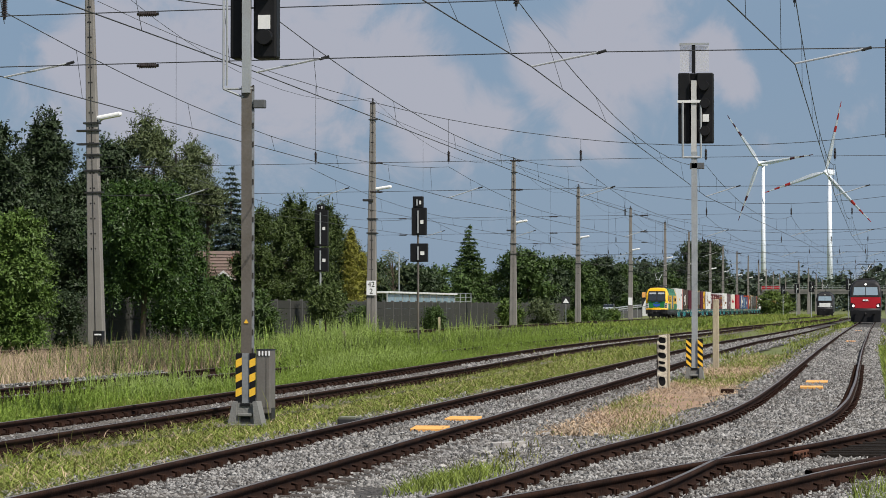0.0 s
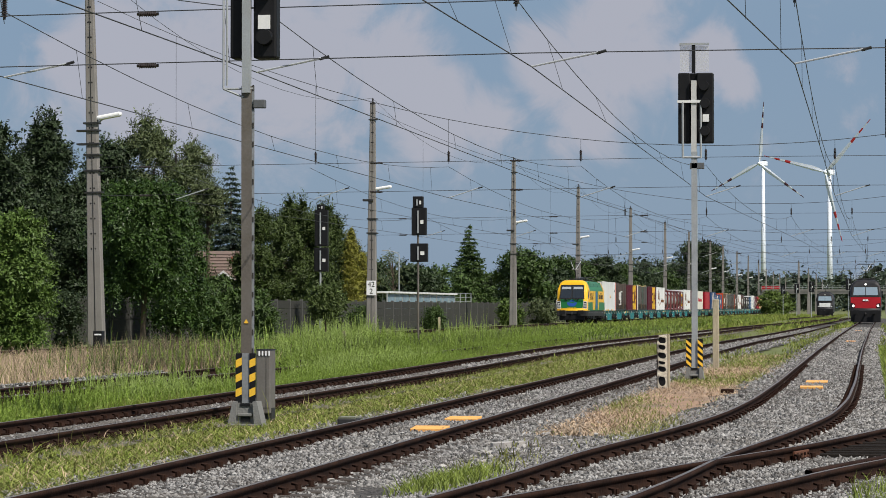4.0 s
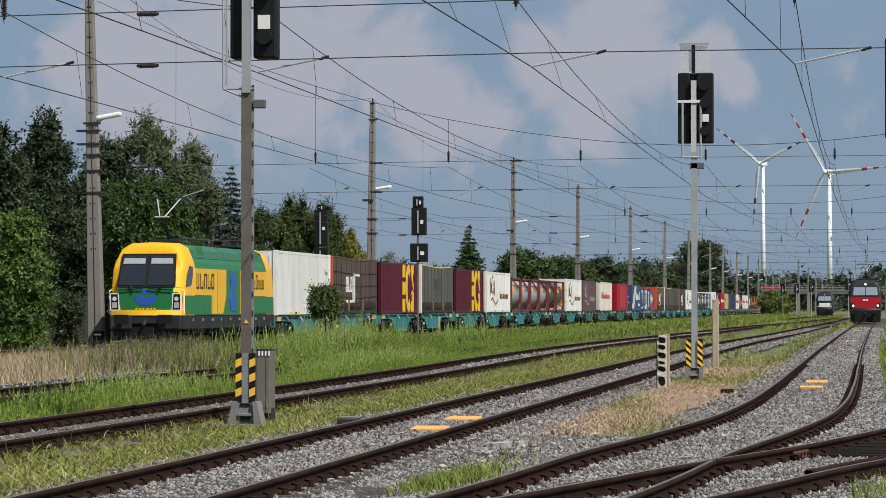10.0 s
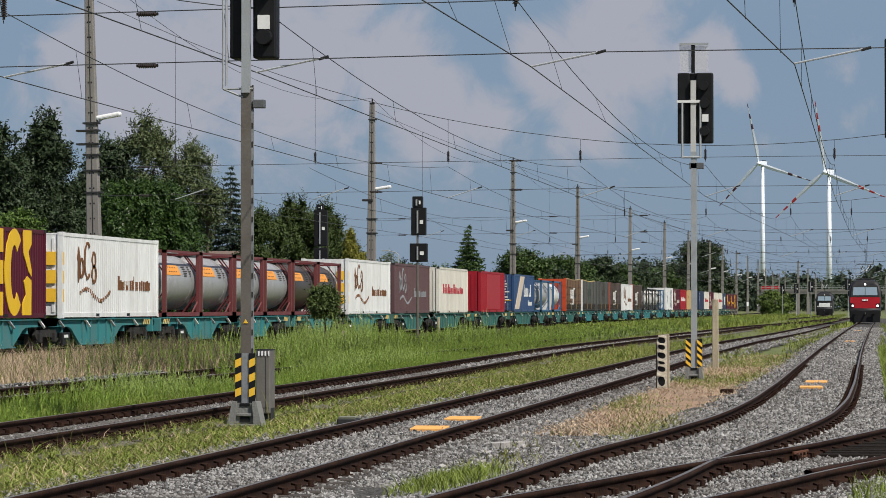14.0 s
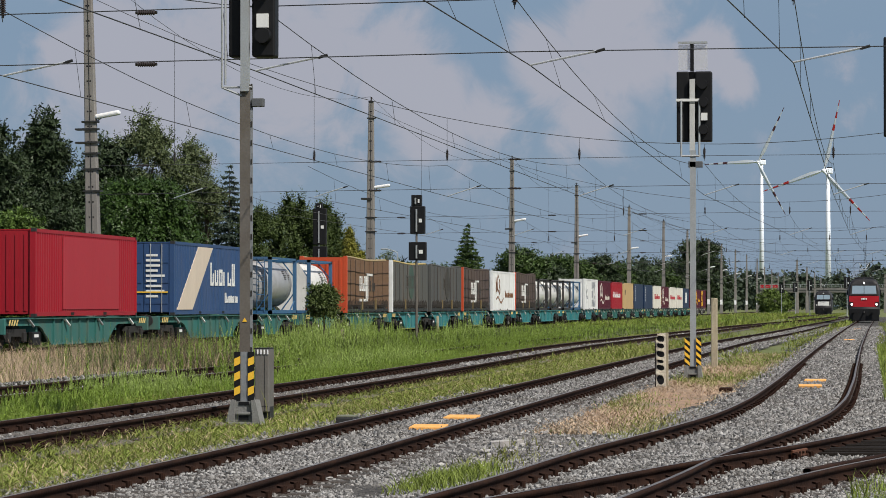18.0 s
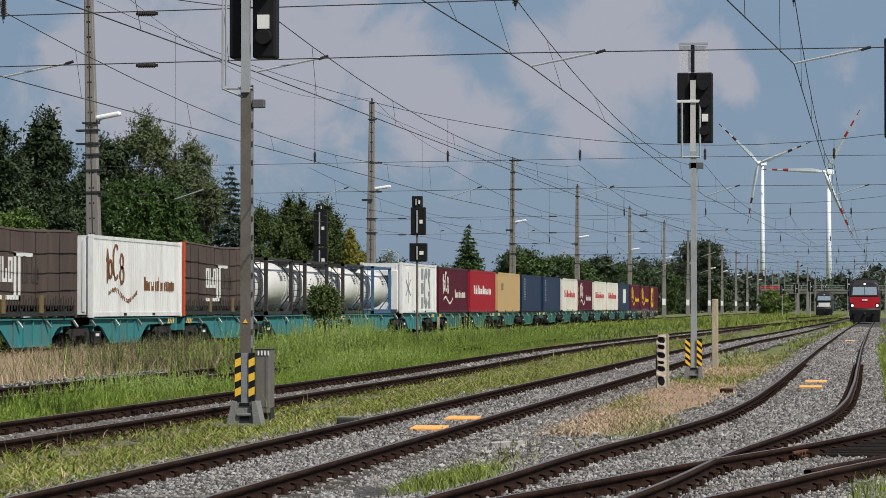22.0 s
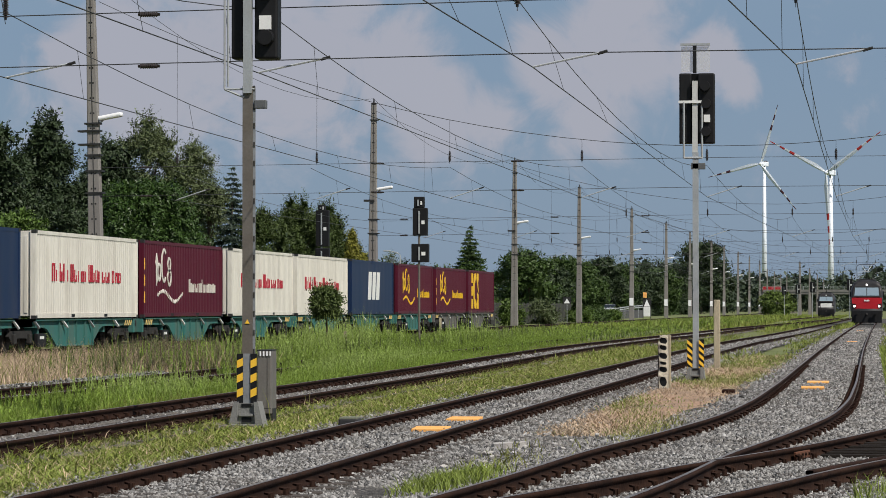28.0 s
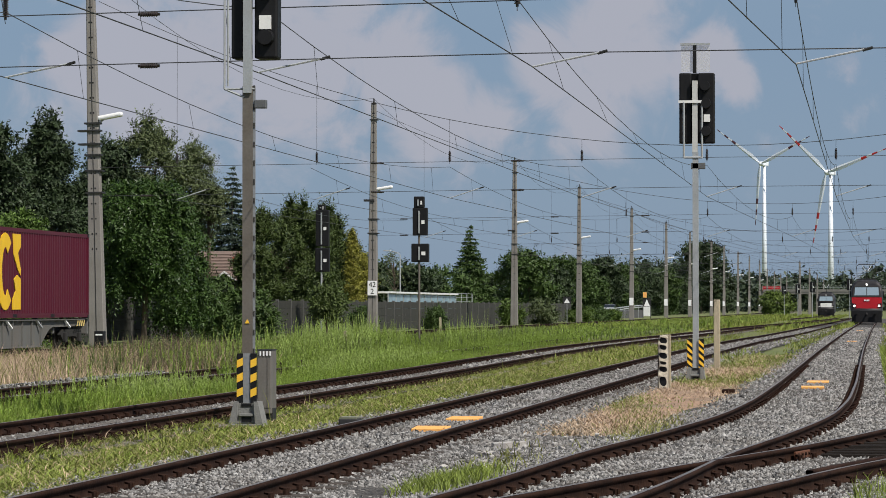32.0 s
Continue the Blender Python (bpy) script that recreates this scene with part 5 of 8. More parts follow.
def build_signal_right():
    s = empty("railway_signal", pose(-4.02, 68.7, -0.08), "railway signal seen from behind on a galvanised mast", "signal", "railway signals")
    part("mast", box(-0.065, 0.065, -0.06, 0.06, 0.2, 5.25), GALV, s)
    concrete_foot(s, 0.46)
    for x in (-0.13, 0.13):
        e = new("hazard_panel")
        e.parent = s
        e.matrix_basis = pose(x, -0.1, 0)
        tagged(e, "black and yellow hazard board")
        part("board", box(-0.06, 0.06, 0, 0.02, 0.2, 1.0), BLACK, e)
        for i in range(5):
            z = 0.21 + i * 0.15
            part("band", prism(bmesh.new(), [(-0.058, z + 0.1), (0.058, z), (0.058, z + 0.08), (-0.058, z + 0.18)], "y", -0.005, -0.001), YELLOW, e)
    signal_head(s, -0.37, -0.09, 0.05, 5.45, 7.05, [])
    signal_head(s, 0.05, 0.43, 0.05, 5.45, 7.05, [(0.24, 5.72), (0.24, 6.35), (0.22, 6.75)])
    part("backplate", box(-0.38, 0.4, 0.2, 0.24, 5.45, 7.05), BLACK, s)
    part("plate", box(0.19, 0.33, -0.02, 0.04, 5.93, 6.1), WHITE, s, "small pale plate")
    part("bracket_post", box(-0.07, 0.05, -0.05, 0.05, 5.2, 6.87), mat("pale_bracket", (0.5, 0.5, 0.48), 0.6, 0.1, 0.12, 4, 30), s, "pale bracket post")
    part("cross_bracket", box(-0.38, 0.3, -0.08, -0.04, 6.36, 6.42), WHITE, s)
    bm = bmesh.new()
    for p, q in (((-0.26, -0.06, 6.38), (-0.26, -0.06, 5.1)), ((0.15, -0.06, 6.38), (0.15, -0.06, 5.1)), ((-0.26, -0.06, 5.12), (0.15, -0.06, 5.12))):
        tube(bm, p, q, 0.025, seg=8)
    part("ladder_frame", bm, GALV, s)
    part("junction_box", box(-0.1, 0.22, -0.06, 0.1, 4.86, 5.0, 0.01), mat("bracket_dark_zinc", (0.12, 0.125, 0.13), 0.6, 0.3), s)
    part("top_post", box(-0.06, 0.02, 0.05, 0.12, 7.05, 7.72), BLACK, s)
    part("top_bar", box(-0.34, 0.33, 0.04, 0.12, 7.68, 7.73), GALV, s)
    part("top_screen", box(-0.33, 0.33, 0.1, 0.104, 7.08, 7.66), SCREEN, s, "pale see-through mesh screen")
    d = empty("dwarf_signal", pose(-4.28, 62.3, -0.08), "weathered white dwarf signal post with black round openings", "signal")
    flake = mat("peeling_white", (0.62, 0.56, 0.45), 0.85, 0, 0.3, 6, 30, 0.3, dirt=(0.12, 0.08, 0.05), dirt_amount=0.6, dirt_scale=7)
    part("post", box(0.075, 0.125, -0.03, 0.03, 0, 1.16, 0.01), WOODPOST, d, "pale weathered post")
    part("face_plate", prism(bmesh.new(), [(-0.125, 0.03), (0.07, 0.0), (0.075, 0.5), (0.07, 1.16), (-0.1, 1.14), (-0.135, 1.0), (-0.12, 0.55), (-0.135, 0.35)], "y", -0.03, 0.02), flake, d, "peeling pale face plate")
    part("side_plate", box(-0.15, -0.125, -0.01, 0.16, 0.02, 1.0, 0.006), mat("rusty_black", (0.03, 0.022, 0.018), 0.85, 0, 0.4, 8, 40, 0.3, dirt=(0.2, 0.16, 0.12), dirt_amount=0.5, dirt_scale=9), d, "rusty black side plate")
    for z, rx, rz in ((0.20, 0.065, 0.085), (0.45, 0.072, 0.05), (0.58, 0.06, 0.03), (0.73, 0.075, 0.055), (0.90, 0.065, 0.045), (1.04, 0.07, 0.06)):
        rx, rz = rx * 1.12, rz * 1.2
        poly = [(-0.035 + rx * math.cos(radians(a)), z + rz * math.sin(radians(a)) - 0.2 * rx * math.cos(radians(a))) for a in range(0, 360, 24)]
        part("opening", prism(bmesh.new(), poly, "y", -0.034, -0.028), BLACK, d, "round black opening")
        part("opening_lip", prism(bmesh.new(), [(-0.1, z + rz), (0.03, z + rz - 0.02), (0.03, z + rz + 0.02), (-0.1, z + rz + 0.035)], "y", -0.075, -0.03), flake, d, "peeling rounded lip")
    bm = bmesh.new()
    for a in range(7):
        t0, t1 = radians(20 + a * 20), radians(40 + a * 20)
        tube(bm, (-0.03 + 0.085 * math.cos(t0), -0.04, 1.05 + 0.085 * math.sin(t0)), (-0.03 + 0.085 * math.cos(t1), -0.04, 1.05 + 0.085 * math.sin(t1)), 0.018, seg=6)
    part("lamp_hood", bm, flake, d, "peeling rounded hood")
    part("base_block", box(-0.14, 0.14, -0.08, 0.12, -0.05, 0.06, 0.02), CONC_BASE, d)
    p = empty("wooden_post", pose(-4.2, 81.5, -0.1), "bleached wooden post standing in dry grass", "post")
    part("shaft", box(-0.085, 0.085, -0.08, 0.08, -0.2, 1.95, 0.02), WOODPOST, p)
    for x, y, h in ((-19.8, 112.5, 0.85), (-23.0, 160, 1.2)):
        p = empty("marker_post", pose(x, y, -0.1), "short pale wooden marker post in the weeds", "post")
        part("shaft", box(-0.06, 0.06, -0.06, 0.06, -0.2, h, 0.015), WOODPOST, p)


build_signal_right()


def far_signal(x, y, z0, z1, mast_mat, boxes, label):
    s = empty("railway_signal", pose(x, y, -0.1), label, "signal", "railway signals")
    bm = tube(bmesh.new(), (0, 0, -0.2), (0, 0, z1 - 0.3), 0.06, 0.05, 8)
    part("mast", bm, mast_mat, s)
    for a, b, w, off in boxes:
        part("housing", box(off - w / 2, off + w / 2, -0.1, 0.25, a, b, 0.03), BLACK, s, "black signal housing")
        part("plate", box(off + 0.08, off + w * 0.32, -0.13, -0.1, (a + b) / 2 - 0.12, (a + b) / 2 + 0.06), WHITE, s, "small pale plate")
        part("bracket", box(off - 0.07, off, -0.16, -0.11, a + 0.1, b - 0.15), GALV, s)
    return s


far_signal(-31.0, 168.4, 3.7, 7.5, GALV, [(5.2, 7.25, 0.75, 0.05), (3.75, 5.1, 0.8, 0.05), (7.25, 7.55, 0.4, 0)], "double-headed black railway signal above the bushes")
far_signal(-22.0, 145.8, 4.0, 7.2, BROWNSTEEL, [(5.25, 6.6, 0.72, 0.05), (3.95, 4.85, 0.85, 0.05), (6.6, 7.15, 0.5, 0)], "double-headed black railway signal on a rusty mast")
far_signal(0.47, 66, 5, 7.6, GALV, [(5.4, 7.55, 0.42, 0)], "tall black railway signal beside the curved track")
for sx, sy in ((-9.5, 470), (-13, 520), (-16.5, 560), (-3.4, 420), (2.0, 250)):
    far_signal(sx, sy, 3, 5.6, GALV, [(4.1, 5.7, 0.8, 0)], "distant black railway signal on a thin mast")


def build_boards():
    for x, y in ((-5.71, 38.9), (-5.75, 42.4), (-1.19, 64.3), (-1.21, 59.9), (-1.05, 141), (-0.98, 206)):
        b = empty("orange_board", pose(x, y, 0.075, 1.5, 0, -2 + 4 * (y % 1)), "flat orange wooden board lying between the rails", "board", "orange boards in the tracks")
        part("plank", box(-0.225, 0.225, -0.3, 0.3, -0.05, 0.008, 0.006), ORANGE, b)
    b = empty("point_machine_box", pose(-7.12, 40.9, 0.0), "low dark metal box beside the rail", "box")
    part("body", box(-0.14, 0.12, -0.2, 0.2, -0.05, 0.12, 0.02), DARKSTEEL, b)
    part("lid", box(-0.13, 0.11, -0.19, 0.19, 0.12, 0.14), mat("moss_grey", (0.17, 0.18, 0.13), 0.9), b, "mossy grey lid")
    b = empty("stop_block", pose(-2.75, 57.6, -0.08), "small dark rusty block beside the rail", "block")
    part("body", box(-0.12, 0.12, -0.2, 0.2, 0, 0.17, 0.02), RAIL, b)


build_boards()


def build_slab_bits():
    m = mat("pale_slab", (0.42, 0.40, 0.38), 0.95, 0, 0.25, 5, 40, 0.4, dirt=(0.2, 0.16, 0.13), dirt_amount=0.5, dirt_scale=5)
    b = empty("broken_slab", pose(-4.36, 35.6, 0.0, 4, -3, 12), "pale broken concrete slab lying on the gravel", "slab")
    part("slab", prism(bmesh.new(), [(-0.12, -0.07), (0.02, -0.09), (0.11, -0.06), (0.12, 0.06), (-0.04, 0.09), (-0.13, 0.04)], "z", -0.03, 0.04), m, b)
    part("fragment", prism(bmesh.new(), [(0.19, -0.08), (0.27, -0.05), (0.26, 0.06), (0.2, 0.05)], "z", -0.03, 0.04), m, b)
    r = random.Random(77)
    for i in range(34):
        x, y = r.uniform(-4.75, -3.3), r.uniform(26, 39)
        k = r.uniform(0.02, 0.036)
        o = empty("stone", pose(x, y, k * 0.3, r.uniform(-20, 20), r.uniform(-20, 20), r.uniform(0, 360)), "larger pale stone lying on the ballast", "stone", "larger stones on the ballast")
        bm = box(-k, k, -k * 0.75, k * 0.8, -k * 0.5, k * 0.55, k * 0.3)
        for v in bm.verts:
            v.co *= r.uniform(0.85, 1.15)
        part("stone_body", bm, m, o)


build_slab_bits()


def build_street_lamp():
    s = empty("street_lamp", pose(-47.2, 300, -0.1), "slim grey street lamp with a curved arm behind the wall", "street lamp")
    part("pole", tube(bmesh.new(), (0, 0, -0.2), (0, 0, 7.0), 0.07, 0.05, 8), GALV, s)
    bm = tube(bmesh.new(), (0, 0, 7.0), (-0.3, 0, 7.25), 0.045, seg=8)
    tube(bm, (-0.3, 0, 7.25), (-1.0, 0, 7.42), 0.04, seg=8)
    part("arm", bm, GALV, s)
    part("lamp_head", box(-1.7, -0.95, -0.12, 0.12, 7.38, 7.5, 0.04), GALV, s)


build_street_lamp()

# ---- the train ----
TRAIN_X, FRONT_Y, SPEED = -28.2, 396.8, 28.136
DECK = 1.27
MOVERS = []


def paint(name, c, dirt=0.3, rough=0.5, streak=True):
    return mat("paint_" + name, c, rough, 0.0, 0.10, 0.8, 18, 0.0, dirt=(0.16, 0.12, 0.09), dirt_amount=dirt, dirt_scale=0.9, stretch=(1, 1, 0.25) if streak else (1, 1, 1), spec=0.22)


P_WHITE = paint("white", (0.72, 0.725, 0.72), 0.35)
P_CREAM = paint("cream", (0.66, 0.63, 0.56), 0.35)
P_MAROON = paint("maroon", (0.076, 0.007, 0.019), 0.06)
P_BROWN = paint("dull_maroon", (0.11, 0.06, 0.065), 0.2)
P_RED = paint("red", (0.30, 0.012, 0.022), 0.08)
P_NAVY = paint("navy", (0.009, 0.024, 0.068), 0.15)
P_BLUE = paint("blue", (0.032, 0.07, 0.165), 0.15)
P_BEIGE = paint("beige", (0.52, 0.35, 0.16), 0.15)
P_TAUPE = paint("taupe_curtain", (0.074, 0.052, 0.047), 0.4, 0.7)
P_TAN = paint("tan_curtain", (0.155, 0.085, 0.047), 0.5, 0.7)
P_GREY = paint("grey_curtain", (0.085, 0.087, 0.083), 0.4, 0.7)
P_DGREY = paint("dark_grey_curtain", (0.075, 0.077, 0.077), 0.35, 0.7)
P_ORANGE = paint("orange_red", (0.50, 0.075, 0.03), 0.2)
P_TEAL = paint("teal", (0.035, 0.20, 0.215), 0.55, 0.7)
P_GREEN = paint("dark_teal", (0.035, 0.14, 0.125), 0.55, 0.7)
P_WGREY = paint("wagon_grey", (0.12, 0.12, 0.115), 0.5, 0.7)
P_LOGOY = paint("logo_yellow", (0.75, 0.46, 0.02), 0.1, 0.5)
P_LOGOW = paint("logo_white", (0.74, 0.74, 0.72), 0.1, 0.5)
P_LOGOG = paint("logo_grey", (0.26, 0.27, 0.29), 0.1, 0.5)
P_LOGOGREEN = paint("logo_green", (0.05, 0.16, 0.12), 0.2, 0.6)
P_LOGODARK = paint("logo_dark", (0.05, 0.045, 0.04), 0.1, 0.6)
P_LOGOBROWN = paint("logo_brown", (0.16, 0.07, 0.03), 0.1, 0.6)
P_LOGORED = paint("logo_red", (0.40, 0.02, 0.04), 0.1, 0.5)
P_SILVER = mat("tank_silver", (0.40, 0.40, 0.405), 0.42, 0.2, 0.12, 0.8, 12, dirt=(0.10, 0.085, 0.075), dirt_amount=0.45, dirt_scale=0.7)
P_TANKW = paint("tank_white", (0.70, 0.69, 0.66), 0.3, 0.4)
P_TANKD = mat("tank_dark", (0.075, 0.06, 0.052), 0.4, 0.2, 0.2, 0.8, 12)
P_FRAME_RED = paint("frame_red", (0.15, 0.035, 0.04), 0.3)
P_FRAME_BLACK = paint("frame_black", (0.03, 0.03, 0.032), 0.2)
P_FRAME_BLUE = paint("frame_blue", (0.035, 0.12, 0.24), 0.3)


def rider(name, u, label, category, group, z=DECK):
    """A thing that runs with the train; u is its middle's distance behind the locomotive's front."""
    e = empty(name, pose(TRAIN_X, FRONT_Y + u, z), label, category, group)
    MOVERS.append((e, u, z))
    return e


def slab(parent, name, poly, material, x=1.235, t=0.006, label=""):
    """A flat painted shape on the side wall: poly is (y, z) pairs."""
    return part(name, prism(bmesh.new(), poly, "x", x - 0.02, x + t), material, parent, label)


def rect(y0, y1, z0, z1):
    return [(y0, z0), (y1, z0), (y1, z1), (y0, z1)]


def ring(parent, name, yc, zc, ry, rz, w, material, a0=0, a1=360, x=1.235, wz=None, label=""):
    bm = bmesh.new()
    wz = w if wz is None else wz
    n = 20
    vs = []
    for i in range(n + 1):
        a = radians(a0 + (a1 - a0) * i / n)
        for k in (0, 1):
            vs.append((yc + (ry - k * w) * math.cos(a), zc + (rz - k * wz) * math.sin(a)))
    lo = [bm.verts.new((x - 0.02, y, z)) for y, z in vs]
    hi = [bm.verts.new((x + 0.006, y, z)) for y, z in vs]
    for i in range(n):
        a, b, c, d = 2 * i, 2 * i + 1, 2 * i + 3, 2 * i + 2
        bm.faces.new((hi[a], hi[b], hi[c], hi[d]))
        bm.faces.new((lo[a], lo[d], lo[c], lo[b]))
        bm.faces.new((lo[a], hi[a], hi[d], lo[d]))
        bm.faces.new((lo[b], lo[c], hi[c], hi[b]))
    bmesh.ops.recalc_face_normals(bm, faces=bm.faces[:])
    return part(name, bm, material, parent, label)


def word_bars(parent, y0, z0, width, height, n, material, x=1.235, seed=1, tall=(), name="lettering_bar"):
    """A row of plain painted marks, the size and rhythm of a written word: single bars, paired bars and closed frames."""
    r = random.Random(seed)
    step = width / n
    for i in range(n):
        h = height * (1.0 if i in tall or i == 0 else r.uniform(0.60, 0.72))
        a, w = y0 + i * step, step * r.uniform(0.62, 0.78)
        st = min(w * 0.27, height * 0.16)
        kind = r.randrange(5)
        bm = bmesh.new()
        bars = [(a, a + st, z0, z0 + h)]
        if kind > 0:
            bars.append((a + w - st, a + w, z0, z0 + (h if kind != 3 else h * 0.55)))
        if kind in (1, 3, 4):
            bars.append((a + st, a + w - st, z0, z0 + st * 0.9))
        if kind in (2, 4):
            bars.append((a + st, a + w - st, z0 + h - st * 0.9, z0 + h))
        for y1, y2, za, zb in bars:
            cuboid(bm, x - 0.02, x + 0.006, y1, y2, za, zb)
        part(name, bm, material, parent)


def ribbed(length, z0, z1, x, pitch=0.28, depth=0.036, sign=1):
    """A corrugated side sheet."""
    n = int(length / pitch)
    p = length / n
    ys, xs = [], []
    for i in range(n):
        a = -length / 2 + i * p
        ys += [a, a + p * 0.36, a + p * 0.5, a + p * 0.86]
        xs += [0, 0, -depth, -depth]
    ys.append(length / 2)
    xs.append(0)
    ys, xs = np.array(ys), np.array(xs)
    v = np.zeros((len(ys), 2, 3))
    v[:, :, 0] = sign * (x + xs)[:, None]
    v[:, :, 1] = ys[:, None]
    v[:, 0, 2], v[:, 1, 2] = z0, z1
    i = np.arange(len(ys) - 1) * 2
    f = np.stack([i, i + 2, i + 3, i + 1], 1) if sign > 0 else np.stack([i, i + 1, i + 3, i + 2], 1)
    return soup("side_wall", v.reshape(-1, 3), f)


SHEETS = {}


def shared_side(length, z0, z1, sign, ribs):
    key = (length, z0, z1, sign, ribs)
    if key not in SHEETS:
        SHEETS[key] = ribbed(length, z0, z1, 1.225, 0.28 if ribs else 1.12, 0.024 if ribs else 0.004, sign)
    return SHEETS[key].copy()


def box_container(name, u, body, label, length=13.716, h=2.9, ribs=True, posts=None, door_front=False, rail=None, marked=False, group="intermodal containers"):
    e = rider(name, u, label, "container", group)
    L = length / 2
    posts, rail = posts or body, rail or body
    for s in (-1, 1):
        mesh_part("side_wall", shared_side(length - 0.3, 0.16, h - 0.1, s, ribs), body, e)
        part("bottom_rail", box(min(s * 1.17, s * 1.24), max(s * 1.17, s * 1.24), -L + 0.1, L - 0.1, 0.03, 0.18), rail, e)
        part("top_rail", box(min(s * 1.16, s * 1.235), max(s * 1.16, s * 1.235), -L + 0.1, L - 0.1, h - 0.13, h - 0.01), rail, e)
        for q in (-1, 1):
            part("corner_post", box(min(s * 1.05, s * 1.25), max(s * 1.05, s * 1.25), min(q * (L - 0.17), q * L), max(q * (L - 0.17), q * L), 0, h, 0.012), posts, e)
            for z in (-0.004, h - 0.11):
                part("corner_casting", box(min(s * 1.09, s * 1.255), max(s * 1.09, s * 1.255), min(q * (L - 0.18), q * (L + 0.006)), max(q * (L - 0.18), q * (L + 0.006)), z, z + 0.118), DARKSTEEL if posts is not P_WHITE else posts, e)
    for yy in (-2.2, 2.2):
        part("fork_pocket", box(1.2, 1.243, yy - 0.22, yy + 0.22, 0.05, 0.15), BLACK, e, "dark fork pocket")
    if marked:
        for k in range(3):
            part("hazard_block", box(0.62, 1.0, -L - 0.012, -L + 0.02, 0.55 + k * 0.62, 1.0 + k * 0.62), YELLOW, e, "yellow block on the end wall")
            part("hazard_block", box(1.235, 1.256, -L + 0.02, -L + 0.15, 0.55 + k * 0.62, 0.98 + k * 0.62), YELLOW, e, "yellow block on the corner post")
    part("roof", box(-1.17, 1.17, -L + 0.08, L - 0.08, h - 0.07, h - 0.03), body, e)
    part("floor", box(-1.17, 1.17, -L + 0.08, L - 0.08, 0.1, 0.16), DARKSTEEL, e)
    part("rear_end", box(-1.06, 1.06, L - 0.1, L - 0.06, 0.1, h - 0.08), body, e)
    if not door_front:
        part("front_end", box(-1.06, 1.06, -L + 0.06, -L + 0.1, 0.1, h - 0.08), body, e)
        bm = bmesh.new()
        for k in range(7):
            cuboid(bm, -0.95 + k * 0.3, -0.85 + k * 0.3, -L + 0.035, -L + 0.065, 0.2, h - 0.2)
        part("front_ribs", bm, body, e)
    else:
        for s in (-1, 1):
            d = part("door", box(min(s * 0.01, s * 1.06), max(s * 0.01, s * 1.06), -L + 0.03, -L + 0.09, 0.12, h - 0.1, 0.01), body, e)
            for x in (0.3, 0.75):
                bm = tube(bmesh.new(), (s * x, -L + 0.005, 0.1), (s * x, -L + 0.005, h - 0.1), 0.02, seg=6)
                part("lock_rod", bm, GALV, d)
            for z in (0.45, 1.25, 2.05):
                part("door_rib", box(min(s * 0.06, s * 1.0), max(s * 0.06, s * 1.0), -L + 0.012, -L + 0.03, z, z + 0.3), body, d)
    return e


SEAM = paint("seam_brown", (0.05, 0.038, 0.033), 0.3, 0.8)


